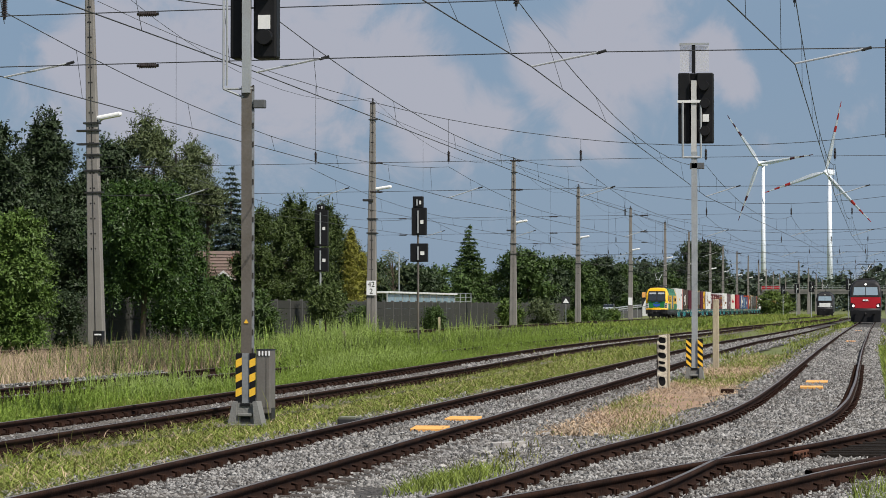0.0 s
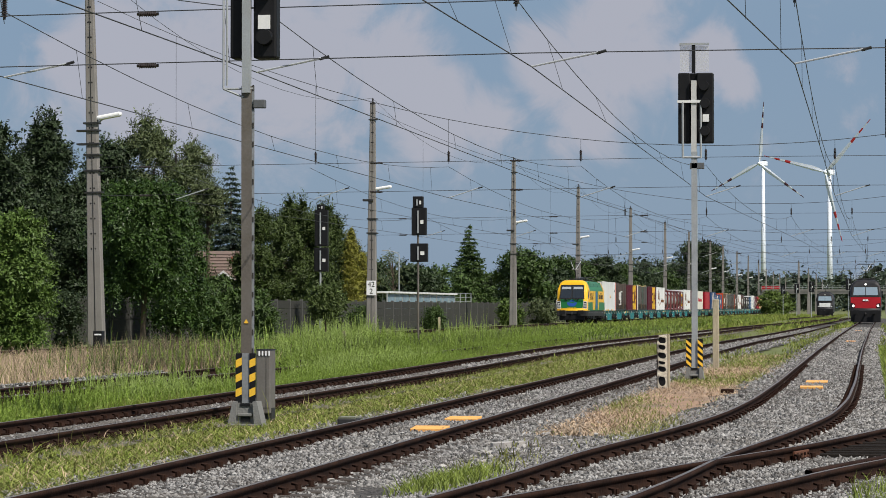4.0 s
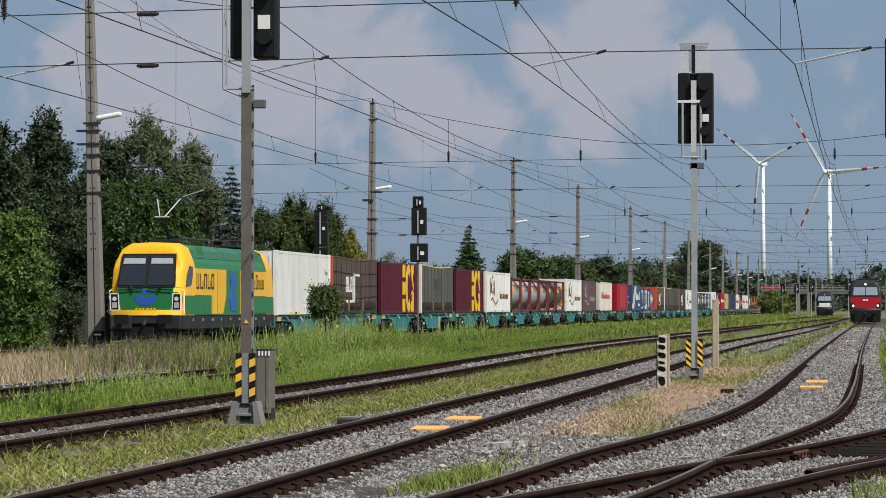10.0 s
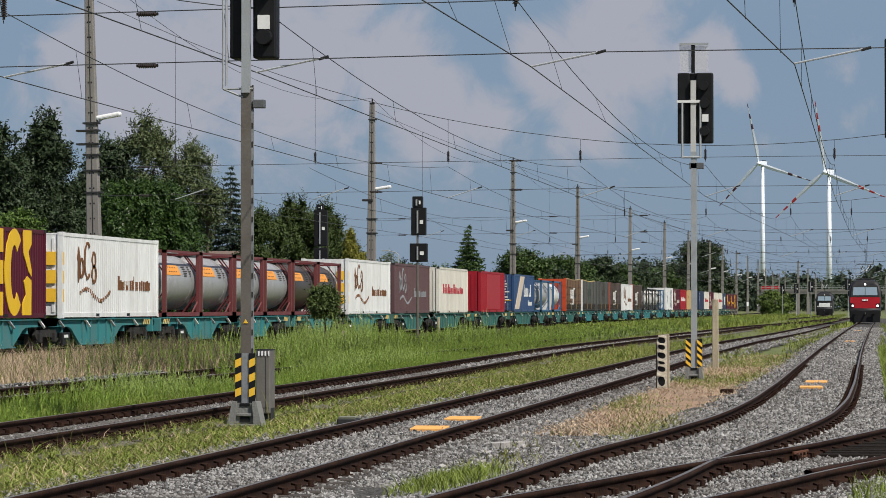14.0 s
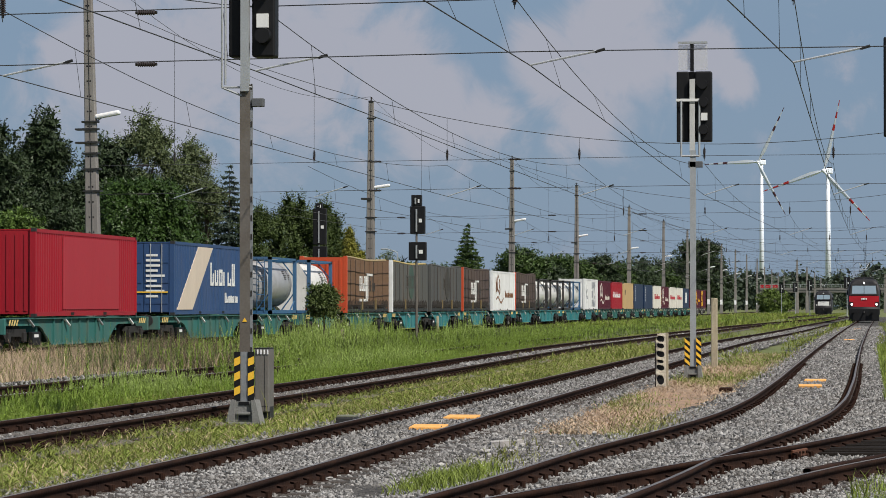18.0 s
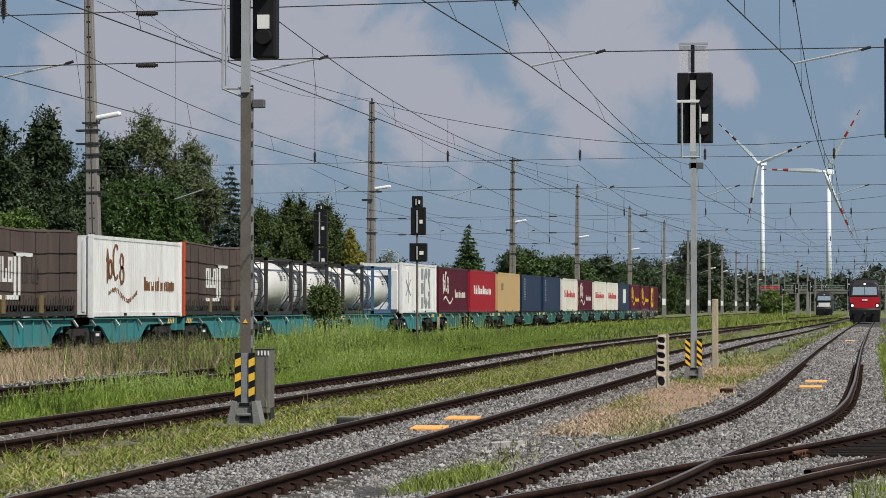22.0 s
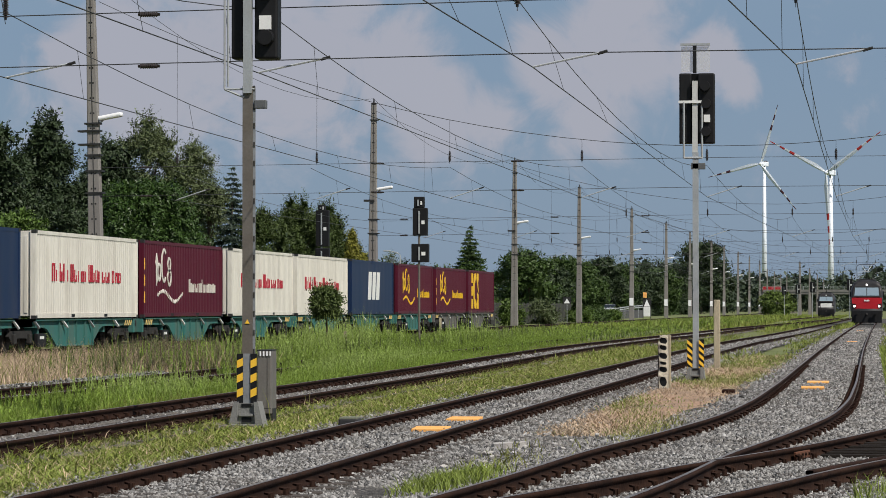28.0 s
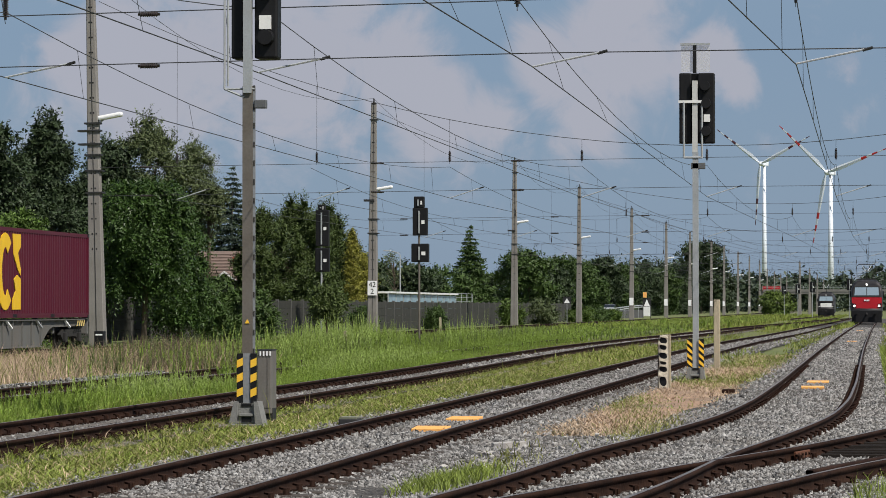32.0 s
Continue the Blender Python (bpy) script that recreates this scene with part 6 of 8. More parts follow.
def curtain_body(u, cloth, label, post, length=13.716, h=2.95, edge=None, straps=True):
    e = rider("curtain_swap_body", u, label, "container", "intermodal containers")
    L = length / 2
    edge = edge or cloth
    for s in (-1, 1):
        # slack cloth: shallow folds, roof edge sagging between the end posts
        n, m = 56, 9
        y = np.linspace(-L + 0.16, L - 0.1, n)
        f = (y + L) / (2 * L)
        sag = 0.10 * np.sin(np.pi * f)**2
        v = np.zeros((n, m, 3))
        for k in range(m):
            t = k / (m - 1)
            v[:, k, 1] = y
            v[:, k, 2] = 0.42 + t * (h - 0.48 - sag)
            v[:, k, 0] = s * (1.235 + 0.009 * np.sin(f * 88) * (0.4 + 0.6 * t) + 0.012 * np.sin(np.pi * t) * np.sin(np.pi * f) - 0.006 * np.sin(f * 31))
        i = np.arange(n - 1)[:, None] * m
        j = np.arange(m - 1)[None, :]
        fc = np.stack([i + j, i + m + j, i + m + j + 1, i + j + 1], -1).reshape(-1, 4)
        if s < 0:
            fc = fc[:, ::-1]
        mesh_part("curtain", soup("curtain", v.reshape(-1, 3), fc), cloth, e, "slack side curtain", True)
        if cloth in (P_TAUPE, P_TAN) and s > 0:
            for zz in (0.95, 1.55, 2.2):
                bm = bmesh.new()
                for a in list(range(0, n - 4, 4)) + [n - 5]:
                    ya, yb = y[a], y[a + 4]
                    za, zb = (zz + 0.012 * math.sin(4 * q + zz) - 0.1 * math.sin(math.pi * (q + L) / (2 * L))**2 for q in (ya, yb))
                    prism(bm, [(ya, za), (yb, zb), (yb, zb + 0.011), (ya, za + 0.011)], "x", 1.235, 1.274)
                part("seam", bm, SEAM, e, "dark horizontal seam")
        if s > 0:
            for a in range(4, n - 4, 6):
                part("upright_seam", box(1.24, 1.262, y[a] - 0.007, y[a] + 0.007, 0.45, h - 0.17), SEAM, e)
        # rolled roof edge
        cu = [(s * 1.2, yy, h - 0.03 - sg) for yy, sg in zip(y[::4], sag[::4])]
        bm = bmesh.new()
        for a, b in zip(cu, cu[1:]):
            tube(bm, a, b, 0.06, seg=6, caps=False)
        part("roof_edge", bm, edge, e)
        part("side_rail", box(min(s * 1.15, s * 1.245), max(s * 1.15, s * 1.245), -L + 0.1, L - 0.1, 0.06, 0.22), DARKSTEEL, e, "dark bottom rail")
        for k in range(5):
            yy = -L + 1.6 + k * (length - 3.2) / 4
            part("bracket", box(min(s * 1.1, s * 1.255), max(s * 1.1, s * 1.255), yy - 0.12, yy + 0.12, 0.02, 0.3), DARKSTEEL, e)
        if straps:
            if "strap" not in SHEETS:
                SHEETS["strap"] = bpy.data.meshes.new("strap")
                bm = box(0, 0.035, -0.016, 0.016, 0.0, 0.42)
                bm.to_mesh(SHEETS["strap"])
                bm.free()
                SHEETS["strap"].materials.append(P_LOGODARK)
            for k in range(40 if s > 0 else 0):
                o = new("strap", SHEETS["strap"])
                o.parent = e
                o.matrix_basis = pose(1.24, -L + 0.5 + k * (length - 1.0) / 39, 0.2 + 0.05 * ((k * 7) % 3))
            for yy in (-2.1, 2.3):
                part("grapple_pocket", box(min(s * 1.22, s * 1.28), max(s * 1.22, s * 1.28), yy - 0.2, yy + 0.2, 0.16, 0.75), mat("pocket_yellow", (0.15, 0.105, 0.04), 0.8), e, "yellowish lifting pocket")
        for q in (-1, 1):
            part("corner_post", box(min(s * 1.05, s * 1.25), max(s * 1.05, s * 1.25), min(q * (L - 0.24), q * L), max(q * (L - 0.24), q * L), 0, h, 0.015), post if q < 0 else cloth, e)
    part("roof", box(-1.2, 1.2, -L + 0.05, L - 0.05, h - 0.12, h - 0.08), edge, e)
    part("floor", box(-1.15, 1.15, -L + 0.05, L - 0.05, 0.1, 0.2), DARKSTEEL, e)
    part("front_end", box(-1.06, 1.06, -L + 0.02, -L + 0.08, 0.05, h - 0.06), post, e)
    bm = bmesh.new()
    for k in range(6):
        cuboid(bm, -0.9 + k * 0.36 - 0.05, -0.9 + k * 0.36 + 0.05, -L - 0.01, -L + 0.03, 0.2, h - 0.2)
    part("front_ribs", bm, post, e)
    part("rear_end", box(-1.06, 1.06, L - 0.08, L - 0.02, 0.05, h - 0.06), cloth, e)
    return e


def tank_container(u, barrel, frame_mat, label, length=6.058, h=2.6, ladder=True, band=None, hexend=False):
    e = rider("tank_container", u, label, "tank container", "tank containers")
    L = length / 2
    # barrel with dished ends
    bm = bmesh.new()
    R, zc = 1.10, 1.36
    prof = [(-L + 0.18, 0.0), (-L + 0.2, 0.45), (-L + 0.27, 0.8), (-L + 0.4, 1.02), (-L + 0.56, 1.1), (L - 0.56, 1.1), (L - 0.4, 1.02), (L - 0.27, 0.8), (L - 0.2, 0.45), (L - 0.18, 0.0)]
    seg = 28
    rings = []
    for y, r in prof:
        r = max(r, 0.01) * R / 1.1
        rings.append([bm.verts.new((r * math.cos(2 * math.pi * i / seg), y, zc + r * math.sin(2 * math.pi * i / seg))) for i in range(seg)])
    for a, b in zip(rings, rings[1:]):
        for i in range(seg):
            bm.faces.new((a[i], a[(i + 1) % seg], b[(i + 1) % seg], b[i]))
    bmesh.ops.recalc_face_normals(bm, faces=bm.faces[:])
    t = part("barrel", bm, barrel, e, "", True)
    for y in (-1.9, 1.9):
        bm = tube(bmesh.new(), (0, y - 0.02, zc), (0, y + 0.02, zc), R + 0.012, seg=28)
        part("seam_band", bm, barrel, t)
    for q in (-1, 1):
        for s in (-1, 1):
            part("corner_post", box(min(s * 1.06, s * 1.22), max(s * 1.06, s * 1.22), min(q * (L - 0.16), q * L), max(q * (L - 0.16), q * L), 0, h), frame_mat, e)
            bm = tube(bmesh.new(), (s * 1.1, q * (L - 0.08), 0.95), (s * 0.45, q * (L - 0.08), 0.08), 0.035, seg=4)
            part("brace", bm, frame_mat, e)
            bm = tube(bmesh.new(), (s * 1.1, q * (L - 0.08), 1.75), (s * 0.5, q * (L - 0.08), h - 0.08), 0.035, seg=4)
            part("brace", bm, frame_mat, e)
        part("top_beam", box(-1.22, 1.22, min(q * (L - 0.16), q * L), max(q * (L - 0.16), q * L), h - 0.13, h), frame_mat, e)
        part("bottom_beam", box(-1.22, 1.22, min(q * (L - 0.16), q * L), max(q * (L - 0.16), q * L), 0, 0.15), frame_mat, e)
    for s in (-1, 1):
        part("bottom_rail", box(min(s * 1.1, s * 1.22), max(s * 1.1, s * 1.22), -L, L, 0.02, 0.17), frame_mat, e)
        part("top_rail", box(min(s * 1.13, s * 1.21), max(s * 1.13, s * 1.21), -L, L, h - 0.1, h - 0.01), frame_mat, e)
        for q in (-1, 1):
            bm = tube(bmesh.new(), (s * 1.14, q * (L - 0.1), 0.62), (s * 1.0, q * (L - 0.6), 0.12), 0.04, seg=4)
            part("brace", bm, frame_mat, e)
    part("walkway", box(-0.35, 0.35, -L + 0.2, L - 0.2, h - 0.06, h - 0.02), GALV, e, "grating walkway on top")
    bm = tube(bmesh.new(), (0, 0, zc + R - 0.05), (0, 0, h - 0.02), 0.28, seg=14)
    part("manhole", bm, GALV, e)
    if ladder:
        bm = bmesh.new()
        for x in (0.55, 0.9):
            tube(bm, (x, -L - 0.02, 0.1), (x, -L - 0.02, h - 0.05), 0.02, seg=5)
        for k in range(8):
            tube(bm, (0.55, -L - 0.02, 0.3 + 0.29 * k), (0.9, -L - 0.02, 0.3 + 0.29 * k), 0.014, seg=5)
        part("ladder", bm, frame_mat, e)
    if hexend:
        bm = bmesh.new()
        prism(bm, [(-1.0, 0.9), (-0.2, 0.12), (0.95, 0.12), (1.05, 0.9), (1.05, 1.75), (0.6, h - 0.1), (-0.6, h - 0.1), (-1.0, 1.75)], "y", -L + 0.02, -L + 0.06)
        part("end_plate", bm, P_TANKW, e, "white end plate")
    if band:
        bm = bmesh.new()
        n = 8
        for i in range(n):
            a0, a1 = radians(14 + 22 * i / n), radians(14 + 22 * (i + 1) / n)
            for y0, y1 in ((-2.3, 0.1),):
                q = [bm.verts.new(((R + 0.02) * math.cos(a), y, zc + (R + 0.02) * math.sin(a))) for a, y in ((a0, y0), (a1, y0), (a1, y1), (a0, y1))]
                bm.faces.new(q[::-1])
        part("label_panel", bm, band, t, "orange label panel")
        bm = bmesh.new()
        for k in range(5):
            a0, a1 = radians(20), radians(32)
            y0 = -1.75 + k * 0.3
            q = [bm.verts.new(((R + 0.024) * math.cos(a), y, zc + (R + 0.024) * math.sin(a))) for a, y in ((a0, y0), (a1, y0), (a1, y0 + 0.15), (a0, y0 + 0.15))]
            bm.faces.new(q[::-1])
        part("label_bars", bm, P_LOGOBROWN, t)
    for col in range(2):
        bm = bmesh.new()
        for k in range(5):
            a0, a1 = radians(12 + k * 5), radians(14.5 + k * 5)
            q = [bm.verts.new(((R + 0.02) * math.cos(a), y, zc + (R + 0.02) * math.sin(a))) for a, y in ((a0, 0.7 + col), (a1, 0.7 + col), (a1, 1.2 + 0.7 * col + 0.1 * (k % 3)), (a0, 1.2 + 0.7 * col + 0.1 * (k % 3)))]
            bm.faces.new(q[::-1])
        part("data_bars", bm, P_LOGODARK, t, "rows of small dark marks")
    return e


# marks painted on the side walls (plain shapes)
def mark_three(e, yc, zc, k, material):
    """Three stacked bars, a broad broken ring and two facing hooks."""
    for i in range(3):
        slab(e, "emblem_bar", rect(yc - 2.05 * k, yc - 1.2 * k, zc - 1.2 * k + i * 0.87 * k, zc - 0.55 * k + i * 0.87 * k), material)
    ring(e, "emblem_ring", yc - 0.1 * k, zc, 0.95 * k, 1.22 * k, 0.58 * k, material, 48, 312, wz=0.46 * k)
    slab(e, "emblem_hook", [(yc + 0.75 * k, zc + 1.2 * k), (yc + 1.62 * k, zc + 1.2 * k), (yc + 1.62 * k, zc + 0.8 * k), (yc + 1.3 * k, zc + 0.6 * k), (yc + 1.62 * k, zc + 0.1 * k), (yc + 1.62 * k, zc - 0.12 * k),
                            (yc + 1.3 * k, zc + 0.06 * k), (yc + 0.8 * k, zc + 0.55 * k)], material)
    slab(e, "emblem_hook", [(yc + 1.62 * k, zc - 0.22 * k), (yc + 1.62 * k, zc - 1.2 * k), (yc + 0.7 * k, zc - 1.2 * k), (yc + 0.72 * k, zc - 0.85 * k), (yc + 1.05 * k, zc - 0.62 * k), (yc + 0.85 * k, zc - 0.25 * k),
                            (yc + 1.2 * k, zc - 0.1 * k)], material)


def mark_script(e, material, k=1.0, y=0.0, line2=None):
    """Tall curled emblem, a wave of small strokes and a row of marks."""
    slab(e, "emblem_spike", [(y - 5.0, 2.05), (y - 4.75, 2.45), (y - 4.55, 2.1), (y - 4.6, 1.4), (y - 4.8, 1.2), (y - 4.85, 1.9)], material)
    ring(e, "emblem_curl", y - 4.35, 1.72, 0.32, 0.36, 0.15, material, wz=0.12)
    ring(e, "emblem_curl", y - 3.55, 1.98, 0.48, 0.66, 0.17, material, 50, 310, wz=0.1)
    ring(e, "emblem_curl", y - 2.72, 2.02, 0.30, 0.30, 0.15, material, wz=0.12)
    ring(e, "emblem_curl", y - 2.68, 1.52, 0.36, 0.34, 0.15, material, wz=0.12)
    for i in range(19):
        yy = y - 4.6 + i * 0.225
        z = 0.78 + 0.2 * math.sin(i * 0.36 + 0.3)
        slab(e, "wave_stroke", [(yy, z - 0.03), (yy + 0.07, z - 0.06), (yy + 0.15, z + 0.07), (yy + 0.08, z + 0.1)], material)
    word_bars(e, y + 0.7, 0.98, 4.9, 0.52, 17, line2 or material, seed=5, tall=(0, 8))


def mark_site(e, material, z=1.25):
    word_bars(e, -4.8, z, 9.3, 0.6, 20, material, seed=9, tall=(0, 2, 3, 5, 10, 11))


def mark_oval(e, dark):
    g = P_LOGODARK
    ring(e, "emblem_oval", 0.2, 1.75, 1.05, 0.98, 1.02, paint("oval_green", (0.045, 0.085, 0.07), 0.3, 0.7) if not dark else P_LOGODARK, wz=0.95, x=1.255)
    word_bars(e, -1.7, 1.4, 3.9, 0.75, 4, g, seed=3, tall=(0, 1, 2, 3), x=1.262)


def mark_rail(e):
    x = 1.262
    word_bars(e, -2.9, 1.15, 2.0, 0.8, 3, P_LOGOW, x=x, seed=11, tall=(0, 1, 2))
    for a, b, c, d in ((-0.9, -0.68, 0.75, 2.1), (-0.42, -0.2, 0.6, 2.0), (-0.9, 1.2, 1.98, 2.12), (-2.9, -0.2, 0.6, 0.74)):
        slab(e, "emblem_stroke", rect(a, b, c, d), P_LOGOW, x=x)
    word_bars(e, 0.05, 1.15, 2.1, 0.85, 4, P_LOGODARK, x=x, seed=12, tall=(2, 3))


def build_load():
    e = box_container("refrigerated_container", 26.93, P_WHITE, "white insulated container with faint grey streaks", ribs=False, h=2.98)
    word_bars(e, 0.3, 1.3, 0.7, 0.35, 2, YELLOW, seed=2, tall=(0, 1))
    word_bars(e, 1.05, 1.32, 0.8, 0.15, 5, P_LOGODARK, seed=2)
    word_bars(e, 5.4, 1.95, 0.7, 0.3, 3, P_LOGODARK, seed=4)
    for yy in (-3.6, -1.6, 3.1):
        part("pocket", box(1.2, 1.26, yy - 0.25, yy + 0.25, 0.02, 0.16), YELLOW, e, "small yellow lifting pocket")
    mark_rail(curtain_body(41.2, P_TAUPE, "brown curtain-sided swap body with pale emblem", P_ORANGE))
    e = box_container("shipping_container", 56.43, P_MAROON, "maroon container with large yellow emblem")
    mark_three(e, 3.3, 1.48, 1.14, P_LOGOY)
    mark_oval(curtain_body(71.5, P_GREY, "grey curtain-sided swap body with green oval emblem", P_CREAM, edge=mat("roof_yellow", (0.45, 0.33, 0.12), 0.7)), False)
    e = box_container("shipping_container", 86.9, P_MAROON, "maroon container with large yellow emblem")
    mark_three(e, 3.3, 1.48, 1.14, P_LOGOY)
    e = box_container("shipping_container", 102.7, P_WHITE, "white container with brown curled emblem and yellow end marks", ribs=True, marked=True)
    mark_script(e, P_LOGOBROWN)
    for i in range(6):
        tank_container(113.67 + 6.576 * i + (0.25 if i == 0 else 0.0), P_SILVER if i < 4 else P_TANKD, P_FRAME_RED, "grey tank container in a red steel frame" if i < 4 else "dark brown tank container in a red steel frame", ladder=False, band=mat("label_orange", (0.75, 0.30, 0.05), 0.6))
    e = box_container("shipping_container", 158.58, P_WHITE, "white container with brown curled emblem and rust stains", marked=True)
    mark_script(e, P_LOGOBROWN)
    e = box_container("shipping_container", 173.8, P_BROWN, "faded dull maroon container with pale emblem")
    mark_script(e, P_LOGOG)
    e = box_container("shipping_container", 191.6, P_CREAM, "cream container with red lettering bars")
    mark_site(e, P_LOGORED)
    e = box_container("shipping_container", 212.0, P_RED, "plain red container with a faded patch", door_front=False)
    slab(e, "repainted_patch", rect(-3.4, 4.2, 0.25, 2.7), paint("red_patch", (0.36, 0.024, 0.036), 0.05), x=1.236)
    e = box_container("shipping_container", 231.75, P_BLUE, "blue container with pale slanted stripe", door_front=True)
    slab(e, "slanted_stripe", [(-6.3, 0.22), (-3.6, 0.22), (0.2, 2.75), (-2.5, 2.75)], paint("pale_stripe", (0.62, 0.52, 0.42), 0.1), x=1.236)
    r = random.Random(8)
    for k in range(9):
        z = 0.7 + k * 0.2
        part("data_bar", box(0.12, 0.12 + r.uniform(0.4, 0.75), -6.858 - 0.01, -6.858 + 0.012, z, z + 0.09), P_LOGOW, e)
        if k % 2:
            part("data_bar", box(-0.8, -0.8 + r.uniform(0.3, 0.6), -6.858 - 0.01, -6.858 + 0.012, z, z + 0.09), P_LOGOW, e)
    part("door_strip", box(-1.0, 1.0, -6.858 - 0.012, -6.858 + 0.012, 0.88, 0.93), YELLOW, e, "thin yellow strip across the doors")
    word_bars(e, -0.2, 1.2, 5.0, 0.95, 6, P_LOGOW, seed=21, tall=(5,))
    word_bars(e, 2.6, 0.5, 2.6, 0.42, 9, P_LOGOW, seed=22, tall=(0,))
    tank_container(247.35, P_SILVER, P_FRAME_BLUE, "grey tank container in a blue frame with ladder")
    tank_container(256.9, P_TANKW, P_FRAME_BLUE, "white tank container with a white end plate", ladder=False, hexend=True)
    mark_rail(curtain_body(270.9, P_TAN, "tan curtain-sided swap body with orange front post", P_ORANGE, edge=mat("roof_tan", (0.33, 0.25, 0.13), 0.7)))
    mark_oval(curtain_body(286.0, P_GREY, "grey curtain-sided swap body with green oval emblem", P_WHITE, edge=mat("roof_yellow", (0.45, 0.33, 0.12), 0.7)), False)
    mark_oval(curtain_body(301.3, P_DGREY, "dirty dark grey curtain-sided swap body", P_GREY), True)
    mark_rail(curtain_body(316.0, P_TAUPE, "brown curtain-sided swap body with sagging roof", P_ORANGE))
    e = box_container("shipping_container", 331.8, P_WHITE, "white container with brown looped emblem")
    mark_script(e, P_LOGOBROWN)
    mark_rail(curtain_body(345.9, P_TAUPE, "brown curtain-sided swap body with red front post", P_ORANGE))
    for u in (358.8, 368.2, 378.75):
        tank_container(u, P_TANKW, P_FRAME_BLACK, "white tank container in a black frame with ladder")
    tank_container(388.1, P_TANKW, P_FRAME_BLUE, "white tank container in a light blue frame")
    e = box_container("refrigerated_container", 402.0, P_WHITE, "white refrigerated container with large grey emblem", h=2.95)
    mark_three(e, 2.6, 1.5, 1.0, P_LOGOG)
    for a in (0, 60, 120):
        c, s = math.cos(radians(a)), math.sin(radians(a))
        slab(e, "emblem_star", [(-4.6 + 1.0 * s - 0.05 * c, 1.5 + 0.9 * c + 0.05 * s), (-4.6 + 1.0 * s + 0.05 * c, 1.5 + 0.9 * c - 0.05 * s), (-4.6 - 1.0 * s + 0.05 * c, 1.5 - 0.9 * c - 0.05 * s), (-4.6 - 1.0 * s - 0.05 * c, 1.5 - 0.9 * c + 0.05 * s)], P_LOGOG)
    part("cooling_unit", box(-0.95, 0.95, -6.858 - 0.05, -6.858 + 0.04, 0.2, 2.5, 0.03), P_WHITE, e, "white cooling unit at the end wall")
    part("cooling_grille", box(-0.6, 0.6, -6.858 - 0.07, -6.858 - 0.04, 1.5, 2.2, 0.02), DARKSTEEL, e, "dark fan grille")
    part("control_box", box(0.1, 0.6, -6.858 - 0.09, -6.858 - 0.04, 0.7, 1.15, 0.02), P_LOGOG, e, "grey control box")
    e = box_container("shipping_container", 416.8, P_MAROON, "maroon container with cream looped emblem")
    mark_script(e, P_CREAM)
    e = box_container("shipping_container", 431.8, P_RED, "red container with white lettering bars")
    mark_site(e, P_LOGOW)
    e = box_container("shipping_container", 447.0, P_BEIGE, "plain beige smooth-sided container", ribs=False)
    word_bars(e, -4.6, 1.6, 1.2, 0.5, 2, P_LOGODARK, seed=31, tall=(0, 1))
    for u in (462.3, 477.6):
        e = box_container("shipping_container", u, P_NAVY, "plain navy blue smooth-sided container", ribs=False)
        for k in range(9):
            slab(e, "small_white_bar", rect(-4.9, -4.7, 2.5 - k * 0.2, 2.62 - k * 0.2), P_LOGOW)
    e = box_container("shipping_container", 493.1, P_CREAM, "cream container with red lettering bars")
    mark_site(e, P_LOGORED)
    e = box_container("shipping_container", 507.75, P_MAROON, "maroon container with cream curled emblem and yellow end marks", marked=True)
    mark_script(e, P_CREAM)
    for u in (523.3, 538.0):
        e = box_container("shipping_container", u, P_CREAM, "cream container with red lettering bars")
        mark_site(e, P_LOGORED)
    e = box_container("shipping_container", 553.0, P_NAVY, "navy blue container with large white emblem", ribs=False)
    slab(e, "emblem_block", [(-1.7, 0.8), (-0.75, 0.8), (-0.45, 2.3), (-1.4, 2.3)], P_LOGOW)
    slab(e, "emblem_block", [(-0.35, 0.8), (0.6, 0.8), (0.9, 2.3), (-0.05, 2.3)], P_LOGOW)
    slab(e, "emblem_block", [(1.0, 0.8), (1.95, 0.8), (2.25, 2.3), (1.3, 2.3)], P_LOGOW)
    for u in (568.3, 583.5):
        e = box_container("shipping_container", u, P_MAROON, "maroon container with yellow curled emblem", marked=u > 580)
        mark_script(e, P_LOGOY, line2=P_LOGOY)
    e = box_container("shipping_container", 598.65, P_MAROON, "maroon container at the train's end with yellow emblem")
    mark_three(e, -3.2, 1.5, 1.0, P_LOGOY)


build_load()


# bogie colour holds both grime and the shade under the wagons
BOGIE_GRIME_SHADE = mat("bogie_grime_shade", (0.014, 0.013, 0.012), 0.95, 0, 0.3, 3, 30, 0.2)
WHEEL_GRIME = mat("wheel_grime", (0.03, 0.024, 0.02), 0.85, 0, 0.3, 3, 30, 0.2)


def wheelset(parent, y, r=0.46):
    bm = tube(bmesh.new(), (-0.7, y, r - DECK + 0.17), (0.7, y, r - DECK + 0.17), 0.08, seg=8)
    ax = part("axle", bm, BOGIE_GRIME_SHADE, parent)
    for s in (-1, 1):
        bm = bmesh.new()
        tube(bm, (s * 0.68, y, r - DECK + 0.17), (s * 0.82, y, r - DECK + 0.17), r, r * 0.97, 20)
        tube(bm, (s * 0.82, y, r - DECK + 0.17), (s * 0.86, y, r - DECK + 0.17), r * 0.35, r * 0.3, 12)
        part("wheel", bm, WHEEL_GRIME, ax)


